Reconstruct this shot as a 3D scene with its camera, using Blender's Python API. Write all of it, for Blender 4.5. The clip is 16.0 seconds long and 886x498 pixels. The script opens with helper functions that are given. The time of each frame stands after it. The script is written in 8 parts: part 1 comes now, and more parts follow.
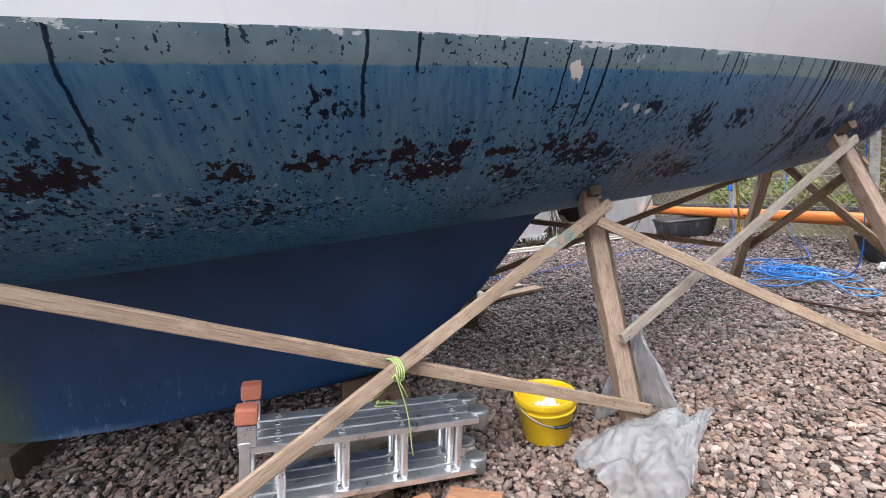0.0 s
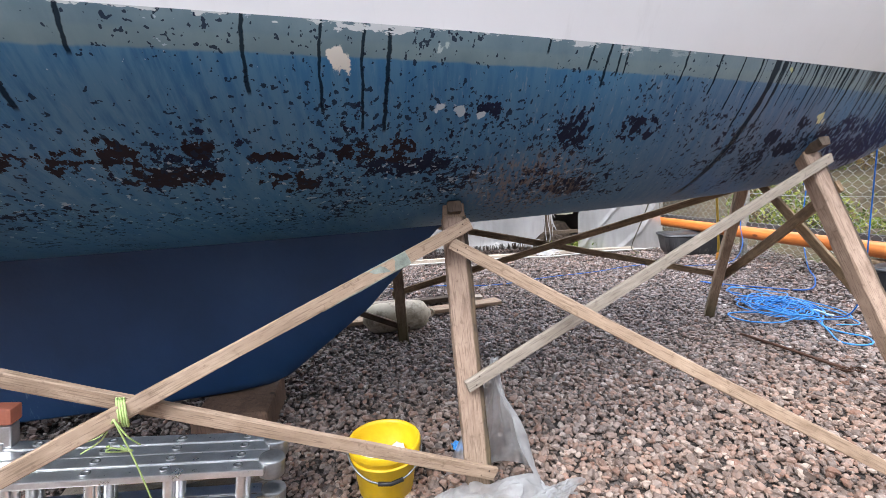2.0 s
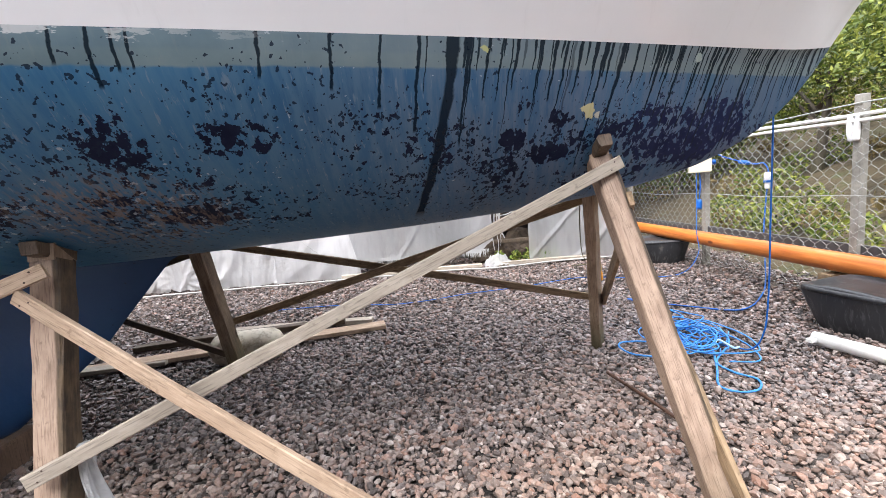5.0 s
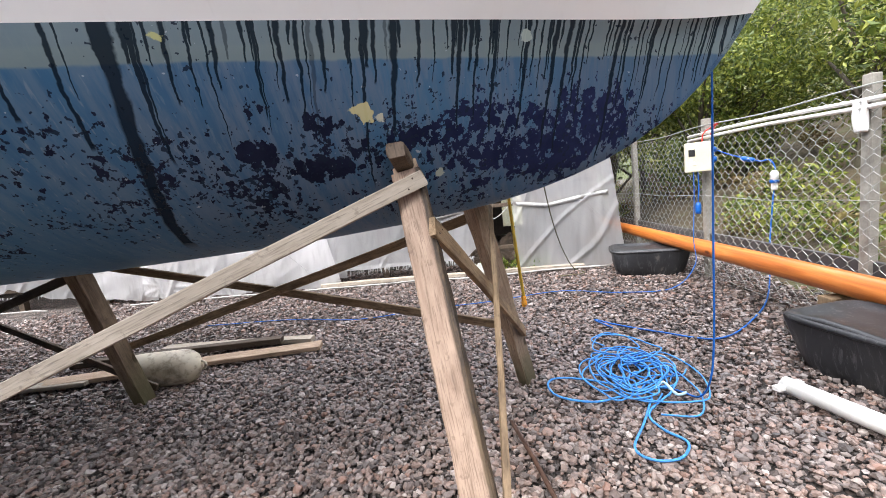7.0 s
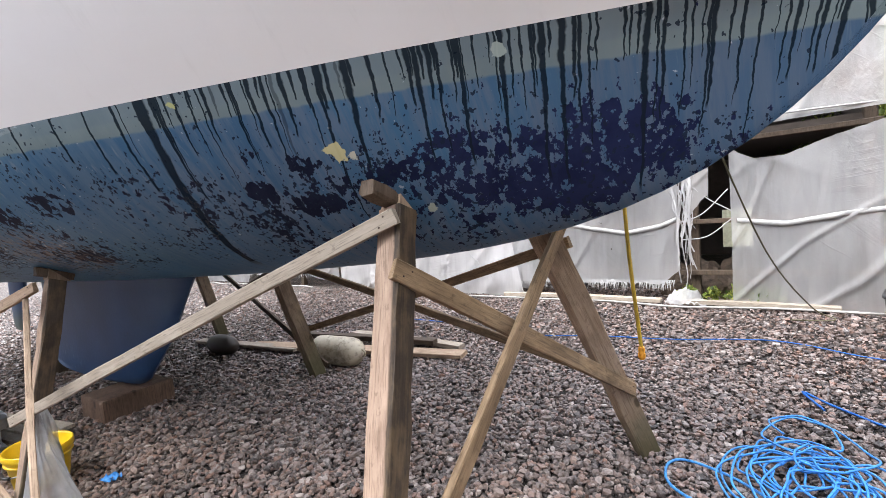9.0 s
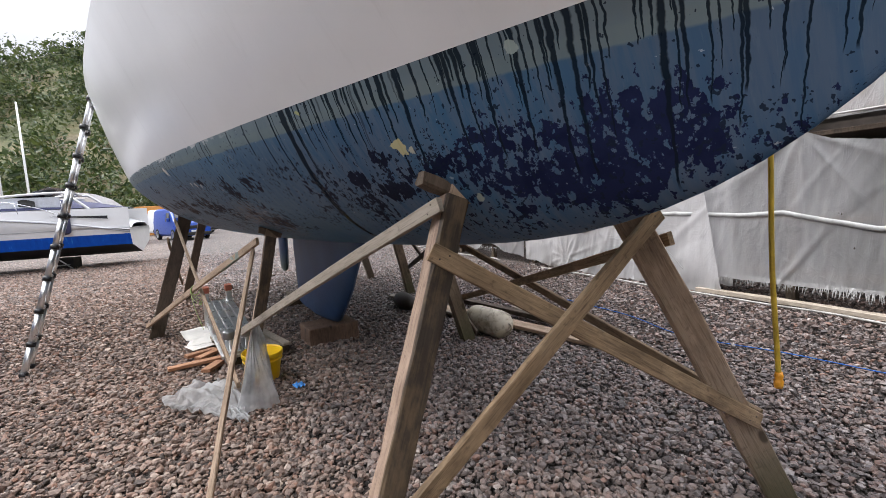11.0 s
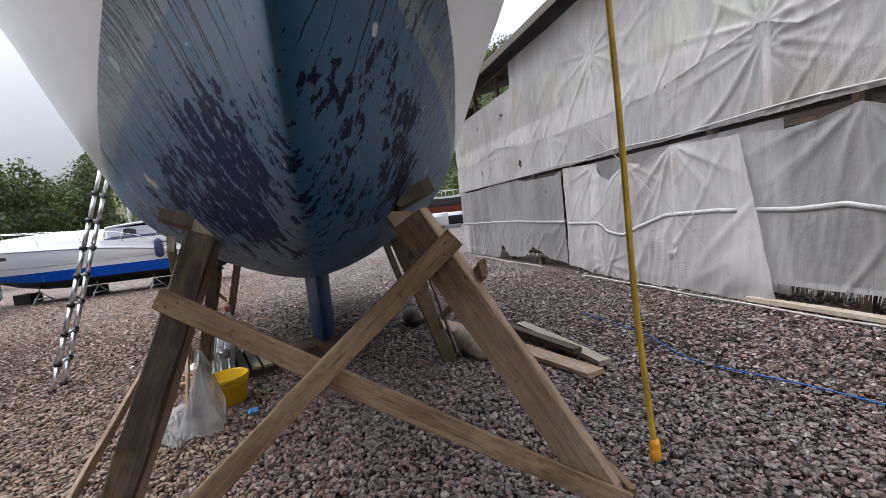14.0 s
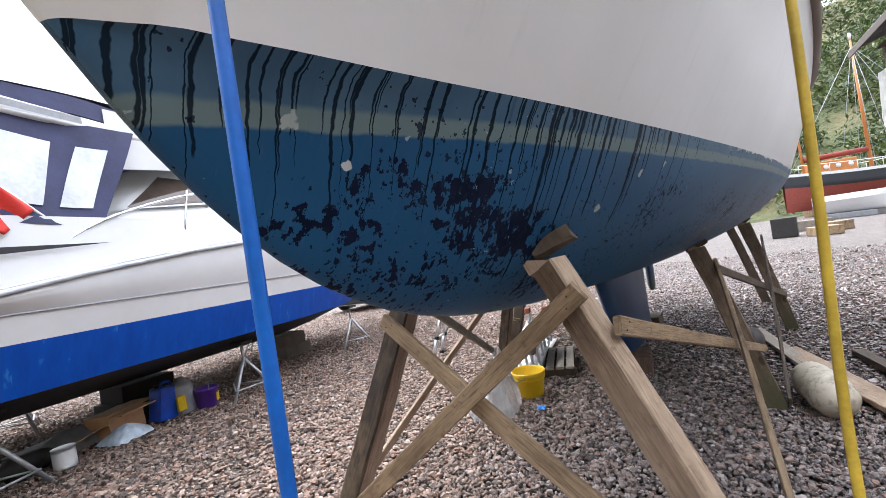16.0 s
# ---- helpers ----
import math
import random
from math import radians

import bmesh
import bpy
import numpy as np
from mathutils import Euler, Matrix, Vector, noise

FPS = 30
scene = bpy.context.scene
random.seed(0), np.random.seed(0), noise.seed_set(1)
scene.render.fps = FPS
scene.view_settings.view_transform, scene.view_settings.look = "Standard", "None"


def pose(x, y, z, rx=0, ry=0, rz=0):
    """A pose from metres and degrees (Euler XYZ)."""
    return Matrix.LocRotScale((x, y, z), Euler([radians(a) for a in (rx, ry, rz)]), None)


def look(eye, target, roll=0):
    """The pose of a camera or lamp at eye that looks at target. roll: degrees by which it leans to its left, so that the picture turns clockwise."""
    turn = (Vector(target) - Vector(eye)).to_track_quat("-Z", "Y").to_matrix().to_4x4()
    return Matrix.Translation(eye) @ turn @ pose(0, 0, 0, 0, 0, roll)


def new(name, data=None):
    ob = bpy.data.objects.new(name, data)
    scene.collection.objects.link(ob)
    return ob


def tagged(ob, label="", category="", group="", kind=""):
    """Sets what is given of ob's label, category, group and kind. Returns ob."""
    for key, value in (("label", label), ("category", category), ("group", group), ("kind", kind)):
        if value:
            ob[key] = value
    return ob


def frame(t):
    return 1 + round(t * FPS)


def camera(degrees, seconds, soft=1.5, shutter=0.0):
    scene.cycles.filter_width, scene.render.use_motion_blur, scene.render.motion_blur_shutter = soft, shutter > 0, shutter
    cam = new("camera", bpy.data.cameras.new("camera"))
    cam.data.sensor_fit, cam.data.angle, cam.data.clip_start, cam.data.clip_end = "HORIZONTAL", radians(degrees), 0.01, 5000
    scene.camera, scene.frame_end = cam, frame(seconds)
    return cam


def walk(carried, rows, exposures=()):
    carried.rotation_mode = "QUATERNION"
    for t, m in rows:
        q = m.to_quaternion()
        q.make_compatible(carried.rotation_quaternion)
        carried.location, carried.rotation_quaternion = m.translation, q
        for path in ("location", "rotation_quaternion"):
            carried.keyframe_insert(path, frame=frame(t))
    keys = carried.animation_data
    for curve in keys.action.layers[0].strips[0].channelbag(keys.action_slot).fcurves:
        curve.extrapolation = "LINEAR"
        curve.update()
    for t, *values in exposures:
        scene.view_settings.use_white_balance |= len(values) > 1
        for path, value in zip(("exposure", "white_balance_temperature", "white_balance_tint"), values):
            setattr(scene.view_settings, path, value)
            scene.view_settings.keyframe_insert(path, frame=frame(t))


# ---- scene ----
cam = camera(89.8, 16.0, soft=0.5)
METRES, EYE, TILT, LEAN, TURN = 6.70, 1.30, 0.0, 0.0, 0.0
ROWS = [
    (0.0, 0.0, 0.0, 0.0, -0.9, -8.36, 6.11),
    (0.5, 0.0314, 0.0157, -0.0016, 0.89, -8.97, 5.25),
    (1.0, 0.0593, 0.0326, -0.0002, 1.42, -8.92, 2.23),
    (1.5, 0.0892, 0.0418, 0.0, 2.1, -8.73, 2.78),
    (2.0, 0.1289, 0.0518, -0.0007, 4.47, -8.67, 3.14),
    (2.5, 0.1601, 0.0665, -0.0031, 4.8, -8.9, 4.25),
    (3.0, 0.192, 0.0875, -0.003, 4.96, -8.73, 4.96),
    (3.5, 0.2248, 0.1031, -0.0047, 5.13, -8.36, 5.16),
    (4.0, 0.265, 0.1162, -0.003, 5.5, -8.4, 4.94),
    (6.5, 0.4359, 0.2094, -0.006, 14.67, -7.5, 6.02),
    (7.0, 0.4655, 0.2346, -0.0049, 14.96, -7.77, 6.02),
    (7.5, 0.5048, 0.2565, -0.0039, 21.43, -7.04, 6.97),
    (8.0, 0.5283, 0.2733, -0.0011, 24.68, -6.64, 7.03),
    (8.5, 0.5387, 0.2986, -0.0022, 34.9, -5.37, 6.72),
    (9.0, 0.5563, 0.311, -0.0002, 45.74, -4.5, 5.01),
    (9.5, 0.5822, 0.3156, -0.001, 56.06, -4.92, 2.0),
    (12.0, 0.6116, 0.4167, 0.0023, 76.09, -5.33, 4.93),
    (12.5, 0.6042, 0.4389, -0.0003, 75.97, -4.71, 5.0),
    (13.0, 0.5985, 0.4672, -0.0003, 76.65, -4.79, 5.08),
    (13.5, 0.6047, 0.499, -0.0008, 78.46, -4.63, 6.14),
    (14.0, 0.6041, 0.5256, 0.0002, 83.93, -4.27, 6.3),
    (14.5, 0.5926, 0.5553, 0.0011, 91.8, -3.7, 6.65),
    (15.0, 0.5853, 0.5722, 0.0042, 100.74, -2.44, 7.06),
    (15.5, 0.5804, 0.5978, 0.0062, 118.44, -0.29, 7.94),
    (16.0, 0.5862, 0.6249, 0.0127, 129.87, 0.75, 8.22),
]
walk(cam, [(t, pose(0, 0, EYE, TILT, LEAN, TURN) @ pose(METRES * x, METRES * y, METRES * z, 90 + pitch, roll, yaw)) for t, x, y, z, yaw, pitch, roll in ROWS],
     exposures=[(0.0, 1.85, 6150, 10), (0.5, 2.17, 6150, 10), (1.0, 2.18, 6150, 10), (1.5, 2.10, 6150, 10), (2.5, 2.04, 6150, 10), (4.0, 2.10, 6250, 10), (7.0, 2.03, 6400, 10), (9.0, 2.02, 6350, 10), (9.5, 1.92, 6350, 10), (12.0, 1.14, 6450, 10), (13.0, 1.33, 6450, 10), (14.0, 1.07, 6300, 10), (14.5, 1.14, 6150, 10), (15.0, 1.26, 6150, 10), (15.5, 1.70, 6100, 9), (16.0, 2.08, 6150, 9)])

# ---- light: an overcast sky with a very soft, weak sun ----
world = bpy.data.worlds.new("overcast")
world.use_nodes = True
scene.world = world
wn, wl = world.node_tree.nodes, world.node_tree.links
wn.clear()
sky = wn.new("ShaderNodeTexSky")
sky.sky_type, sky.sun_disc = "NISHITA", False
sky.sun_elevation, sky.sun_rotation = radians(48), radians(212)
sky.air_density, sky.dust_density, sky.ozone_density = 1.0, 1.5, 1.0
grey = wn.new("ShaderNodeHueSaturation")
grey.inputs["Saturation"].default_value = 0.25
# the overcast deck: about three times as bright overhead as at the skyline
tex = wn.new("ShaderNodeTexCoord")
sep = wn.new("ShaderNodeSeparateXYZ")
deckz = wn.new("ShaderNodeMapRange")
for key, value in zip(("From Min", "From Max", "To Min", "To Max"), (0.0, 1.0, 0.13, 1.18)):
    deckz.inputs[key].default_value = value
deckz.interpolation_type = "SMOOTHSTEP"
wl.new(tex.outputs["Generated"], sep.inputs[0])
wl.new(sep.outputs[2], deckz.inputs[0])
cloud = wn.new("ShaderNodeMix")
cloud.data_type, cloud.blend_type = "RGBA", "MULTIPLY"
cloud.inputs[0].default_value = 1.0
cloud.inputs[6].default_value = (9.25, 9.4, 10.2, 1)
billow = wn.new("ShaderNodeTexNoise")
billow.inputs["Scale"].default_value, billow.inputs["Detail"].default_value = 2.6, 5.0
soft = wn.new("ShaderNodeMapRange")
for key, value in zip(("From Min", "From Max", "To Min", "To Max"), (0.3, 0.7, 0.86, 1.12)):
    soft.inputs[key].default_value = value
deck = wn.new("ShaderNodeMath")
deck.operation = "MULTIPLY"
wl.new(tex.outputs["Generated"], billow.inputs["Vector"])
wl.new(billow.outputs["Fac"], soft.inputs[0])
wl.new(deckz.outputs[0], deck.inputs[0])
wl.new(soft.outputs[0], deck.inputs[1])
wl.new(deck.outputs[0], cloud.inputs[7])
gain = wn.new("ShaderNodeMix")
gain.data_type = "RGBA"
gain.inputs[0].default_value = 0.93
wl.new(cloud.outputs[2], gain.inputs[7])
back = wn.new("ShaderNodeBackground")
back.inputs["Strength"].default_value = 0.12
wout = wn.new("ShaderNodeOutputWorld")
wl.new(sky.outputs[0], grey.inputs["Color"])
wl.new(grey.outputs[0], gain.inputs[6])
wl.new(gain.outputs[2], back.inputs["Color"])
wl.new(back.outputs[0], wout.inputs["Surface"])
sun_data = bpy.data.lights.new("sun", "SUN")
sun_data.energy, sun_data.angle, sun_data.color = 1.6, radians(45), (1.0, 0.96, 0.91)
sun = new("sun", sun_data)
sun.matrix_world = look((-5.0, -8.0, 13.0), (0, 0, 0))

# ---- building helpers ----
ISO = Matrix.Identity(4)


def part(name, bm, material, parent, label=""):
    """Links a bmesh as one mesh object under a thing or a part."""
    me = bpy.data.meshes.new(name)
    bm.to_mesh(me)
    bm.free()
    if material:
        me.materials.append(material)
    ob = new(name, me)
    ob.parent = parent
    if label:
        ob["label"] = label
    return ob


def thing(name, label, category, m=ISO, group="", kind=""):
    ob = new(name)
    ob.empty_display_size = 0.1
    ob.matrix_basis = m
    return tagged(ob, label, category, group, kind)


def solo(name, bm, material, label, category, m=ISO, group="", kind=""):
    """A thing that is one mesh."""
    ob = part(name, bm, material, None)
    ob.matrix_basis = m
    return tagged(ob, label, category, group, kind)


def smooth(bm, angle=40):
    lim = radians(angle)
    for f in bm.faces:
        f.smooth = True
    for e in bm.edges:
        if len(e.link_faces) == 2 and e.calc_face_angle(0) > lim:
            e.smooth = False
    return bm


def add_box(bm, lo, hi, bevel=0.0, m=ISO):
    """A box between two corners, with bevelled edges, added to bm."""
    t = bmesh.new()
    bmesh.ops.create_cube(t, size=1.0)
    for v in t.verts:
        v.co = Vector([lo[i] + (v.co[i] + 0.5) * (hi[i] - lo[i]) for i in range(3)])
    if bevel:
        bmesh.ops.bevel(t, geom=list(t.edges), offset=bevel, segments=2, affect="EDGES", profile=0.6)
    return merge(bm, t, m)


def merge(bm, t, m=ISO):
    me = bpy.data.meshes.new("tmp")
    t.transform(m)
    t.to_mesh(me)
    t.free()
    bm.from_mesh(me)
    bpy.data.meshes.remove(me)
    return bm


def box(lo, hi, bevel=0.0):
    return add_box(bmesh.new(), lo, hi, bevel)


def timber(length, w, h, seed=0, rough=0.002, bow=0.0, bevel=0.004, segs=10):
    """A sawn timber along z from 0 to length, w in x and h in y, a little bowed and uneven."""
    rnd = random.Random(seed)
    bm = bmesh.new()
    rings = []
    c = bevel
    prof = [(-w / 2 + c, -h / 2), (w / 2 - c, -h / 2), (w / 2, -h / 2 + c), (w / 2, h / 2 - c), (w / 2 - c, h / 2), (-w / 2 + c, h / 2), (-w / 2, h / 2 - c), (-w / 2, -h / 2 + c)]
    for i in range(segs + 1):
        f = i / segs
        ox, oy = bow * math.sin(math.pi * f), bow * 0.4 * math.sin(math.pi * f * 1.3)
        rings.append([bm.verts.new((x + ox + rnd.uniform(-rough, rough), y + oy + rnd.uniform(-rough, rough), f * length + (rnd.uniform(-rough, rough) * 2 if i in (0, segs) else 0))) for x, y in prof])
    for a, b in zip(rings, rings[1:]):
        for k in range(8):
            bm.faces.new((a[k], a[(k + 1) % 8], b[(k + 1) % 8], b[k]))
    bm.faces.new(rings[0][::-1])
    bm.faces.new(rings[-1])
    return bm


def along(p, q, side):
    """A pose at p whose z runs to q and whose x lies as near as can be to side."""
    z = (Vector(q) - Vector(p)).normalized()
    y = z.cross(Vector(side)).normalized()
    x = y.cross(z)
    m = Matrix((x, y, z)).transposed().to_4x4()
    m.translation = Vector(p)
    return m


def spline(pts, n=8):
    """Points on a smooth line through pts."""
    p = [Vector(a) for a in pts]
    p = [2 * p[0] - p[1]] + p + [2 * p[-1] - p[-2]]
    out = []
    for i in range(1, len(p) - 2):
        a, b, c, d = p[i - 1:i + 3]
        for k in range(n):
            t = k / n
            out.append(0.5 * (2 * b + (c - a) * t + (2 * a - 5 * b + 4 * c - d) * t * t + (3 * b - a - 3 * c + d) * t ** 3))
    out.append(p[-2])
    return out


def tube(pts, r, sides=8, bm=None, r2=None, caps=True):
    """A tube along pts; r2: its radius at the far end."""
    bm = bm or bmesh.new()
    pts = [Vector(p) for p in pts]
    up, rings = Vector((0.31, 0.17, 0.93)), []
    for i, p in enumerate(pts):
        d = (pts[min(i + 1, len(pts) - 1)] - pts[max(i - 1, 0)]).normalized()
        x = d.cross(up)
        x = x.normalized() if x.length > 1e-4 else d.orthogonal().normalized()
        y = d.cross(x)
        up = y if y.dot(up) > 0 else -y
        rr = r + ((r2 if r2 is not None else r) - r) * i / max(1, len(pts) - 1)
        rings.append([bm.verts.new(p + rr * (x * math.cos(2 * math.pi * k / sides) + y * math.sin(2 * math.pi * k / sides))) for k in range(sides)])
    for a, b in zip(rings, rings[1:]):
        for k in range(sides):
            f = bm.faces.new((a[k], a[(k + 1) % sides], b[(k + 1) % sides], b[k]))
            f.smooth = True
    if caps:
        bm.faces.new(rings[0][::-1])
        bm.faces.new(rings[-1])
    return bm


def lathe(prof, sides=32, bm=None, m=ISO):
    """A body turned round z from (radius, height) pairs."""
    t = bmesh.new()
    rings = [[t.verts.new((r * math.cos(2 * math.pi * k / sides), r * math.sin(2 * math.pi * k / sides), z)) for k in range(sides)] if r > 1e-6 else [t.verts.new((0, 0, z))] for r, z in prof]
    for a, b in zip(rings, rings[1:]):
        for k in range(sides):
            q = [a[k % len(a)], a[(k + 1) % len(a)], b[(k + 1) % len(b)], b[k % len(b)]]
            q = [v for i, v in enumerate(q) if v not in q[:i]]
            if len(q) > 2:
                t.faces.new(q)
    smooth(t, 35)
    return merge(bm or bmesh.new(), t, m)


def grid(nu, nv, place, bm=None, thick=0.0):
    """A sheet whose points are place(a, b), a and b from 0 to 1."""
    bm = bm or bmesh.new()
    rows = [[bm.verts.new(place(i / nu, j / nv)) for j in range(nv + 1)] for i in range(nu + 1)]
    for i in range(nu):
        for j in range(nv):
            f = bm.faces.new((rows[i][j], rows[i + 1][j], rows[i + 1][j + 1], rows[i][j + 1]))
            f.smooth = True
    if thick:
        bmesh.ops.recalc_face_normals(bm, faces=bm.faces)
        bmesh.ops.solidify(bm, geom=list(bm.faces), thickness=thick)
    return bm


def mesh_from(name, verts, faces, material, smooth_shade=False):
    """A mesh object from numpy arrays of points and triangles."""
    me = bpy.data.meshes.new(name)
    n, k = len(faces), faces.shape[1]
    me.vertices.add(len(verts))
    me.vertices.foreach_set("co", np.asarray(verts, np.float32).ravel())
    me.loops.add(n * k)
    me.loops.foreach_set("vertex_index", np.asarray(faces, np.int32).ravel())
    me.polygons.add(n)
    me.polygons.foreach_set("loop_start", np.arange(0, n * k, k, dtype=np.int32))
    me.polygons.foreach_set("use_smooth", np.full(n, smooth_shade))
    me.update(calc_edges=True)
    me.materials.append(material)
    return new(name, me)


# ---- materials ----
class Mat:
    """A node material with a few shorthands."""

    def __init__(self, name, rough=0.6, metal=0.0, **more):
        self.m = bpy.data.materials.new(name)
        self.m.use_nodes = True
        self.n, self.l = self.m.node_tree.nodes, self.m.node_tree.links
        self.b = self.n["Principled BSDF"]
        self.b.inputs["Roughness"].default_value = rough
        self.b.inputs["Metallic"].default_value = metal
        for k, v in more.items():
            self.b.inputs[k.replace("_", " ")].default_value = v
        self.tc = self.n.new("ShaderNodeTexCoord")

    def put(self, a, sock):
        if hasattr(a, "is_output"):
            self.l.new(a, sock)
        elif isinstance(a, (tuple, list)) and len(a) == 3 and sock.type == "RGBA":
            sock.default_value = (*a, 1)
        else:
            sock.default_value = a

    def coords(self, scale=(1, 1, 1), shift=(0, 0, 0), kind="Object"):
        mp = self.n.new("ShaderNodeMapping")
        mp.inputs["Scale"].default_value, mp.inputs["Location"].default_value = scale, shift
        self.l.new(self.tc.outputs[kind], mp.inputs[0])
        return mp.outputs[0]

    def noise(self, scale=5.0, detail=4.0, vec=None, rough=0.55, distort=0.0):
        t = self.n.new("ShaderNodeTexNoise")
        for k, v in (("Scale", scale), ("Detail", detail), ("Roughness", rough), ("Distortion", distort)):
            t.inputs[k].default_value = v
        self.l.new(vec or self.tc.outputs["Object"], t.inputs["Vector"])
        return t.outputs["Fac"]

    def voronoi(self, scale=5.0, vec=None, feature="F1", out="Distance", randomness=1.0):
        t = self.n.new("ShaderNodeTexVoronoi")
        t.feature = feature
        t.inputs["Scale"].default_value = scale
        t.inputs["Randomness"].default_value = randomness
        self.l.new(vec or self.tc.outputs["Object"], t.inputs["Vector"])
        return t.outputs[out]

    def ramp(self, fac, stops):
        r = self.n.new("ShaderNodeValToRGB")
        e = r.color_ramp.elements
        while len(e) < len(stops):
            e.new(0.5)
        for el, (p, c) in zip(e, stops):
            el.position = p
            el.color = (c, c, c, 1) if isinstance(c, (int, float)) else (*c, 1)
        self.put(fac, r.inputs[0])
        return r.outputs[0]

    def mix(self, fac, a, b, mode="MIX"):
        x = self.n.new("ShaderNodeMix")
        x.data_type, x.blend_type = "RGBA", mode
        for s, v in zip([i for i in x.inputs if i.enabled], (fac, a, b)):
            self.put(v, s)
        return [o for o in x.outputs if o.enabled][0]

    def math(self, op, a, b=0.0, c=0.0, clamp=False):
        x = self.n.new("ShaderNodeMath")
        x.operation, x.use_clamp = op, clamp
        for s, v in zip(x.inputs, (a, b, c)):
            self.put(v, s)
        return x.outputs[0]

    def step(self, v, lo, hi):
        """0 at lo, 1 at hi, smooth between."""
        x = self.n.new("ShaderNodeMapRange")
        x.interpolation_type = "SMOOTHSTEP"
        for k, s in enumerate((v, lo, hi)):
            self.put(s, x.inputs[k])
        return x.outputs[0]

    def xyz(self, vec=None):
        s = self.n.new("ShaderNodeSeparateXYZ")
        self.l.new(vec or self.tc.outputs["Object"], s.inputs[0])
        return s.outputs

    def join(self, x, y, z):
        s = self.n.new("ShaderNodeCombineXYZ")
        for k, v in enumerate((x, y, z)):
            self.put(v, s.inputs[k])
        return s.outputs[0]

    def random(self):
        return self.n.new("ShaderNodeObjectInfo").outputs["Random"]

    def island(self):
        return self.n.new("ShaderNodeNewGeometry").outputs["Random Per Island"]

    def color(self, c):
        self.put(c, self.b.inputs["Base Color"])
        return self

    def rough(self, v):
        self.put(v, self.b.inputs["Roughness"])
        return self

    def bump(self, h, strength=0.4, dist=0.01):
        x = self.n.new("ShaderNodeBump")
        x.inputs["Strength"].default_value, x.inputs["Distance"].default_value = strength, dist
        self.l.new(h, x.inputs["Height"])
        self.l.new(x.outputs[0], self.b.inputs["Normal"])
        return self


def plain(name, c, rough=0.5, metal=0.0, vary=0.25, scale=9.0, bump=0.15, **more):
    """A surface of one paint or stuff, with faint blotches, grime and relief."""
    s = Mat(name, rough, metal, **more)
    f = s.math("ADD", s.math("MULTIPLY", s.noise(scale, 5), 0.7), s.math("MULTIPLY", s.noise(scale * 9, 3), 0.3))
    lo, hi = tuple(v * (1 - vary) for v in c), tuple(min(1, v * (1 + vary)) for v in c)
    s.color(s.ramp(f, [(0.3, lo), (0.7, hi)]))
    s.rough(s.math("ADD", s.math("MULTIPLY", f, 0.25), rough - 0.12, clamp=True))
    if bump:
        s.bump(s.noise(scale * 12, 3), bump, 0.003)
    return s.m


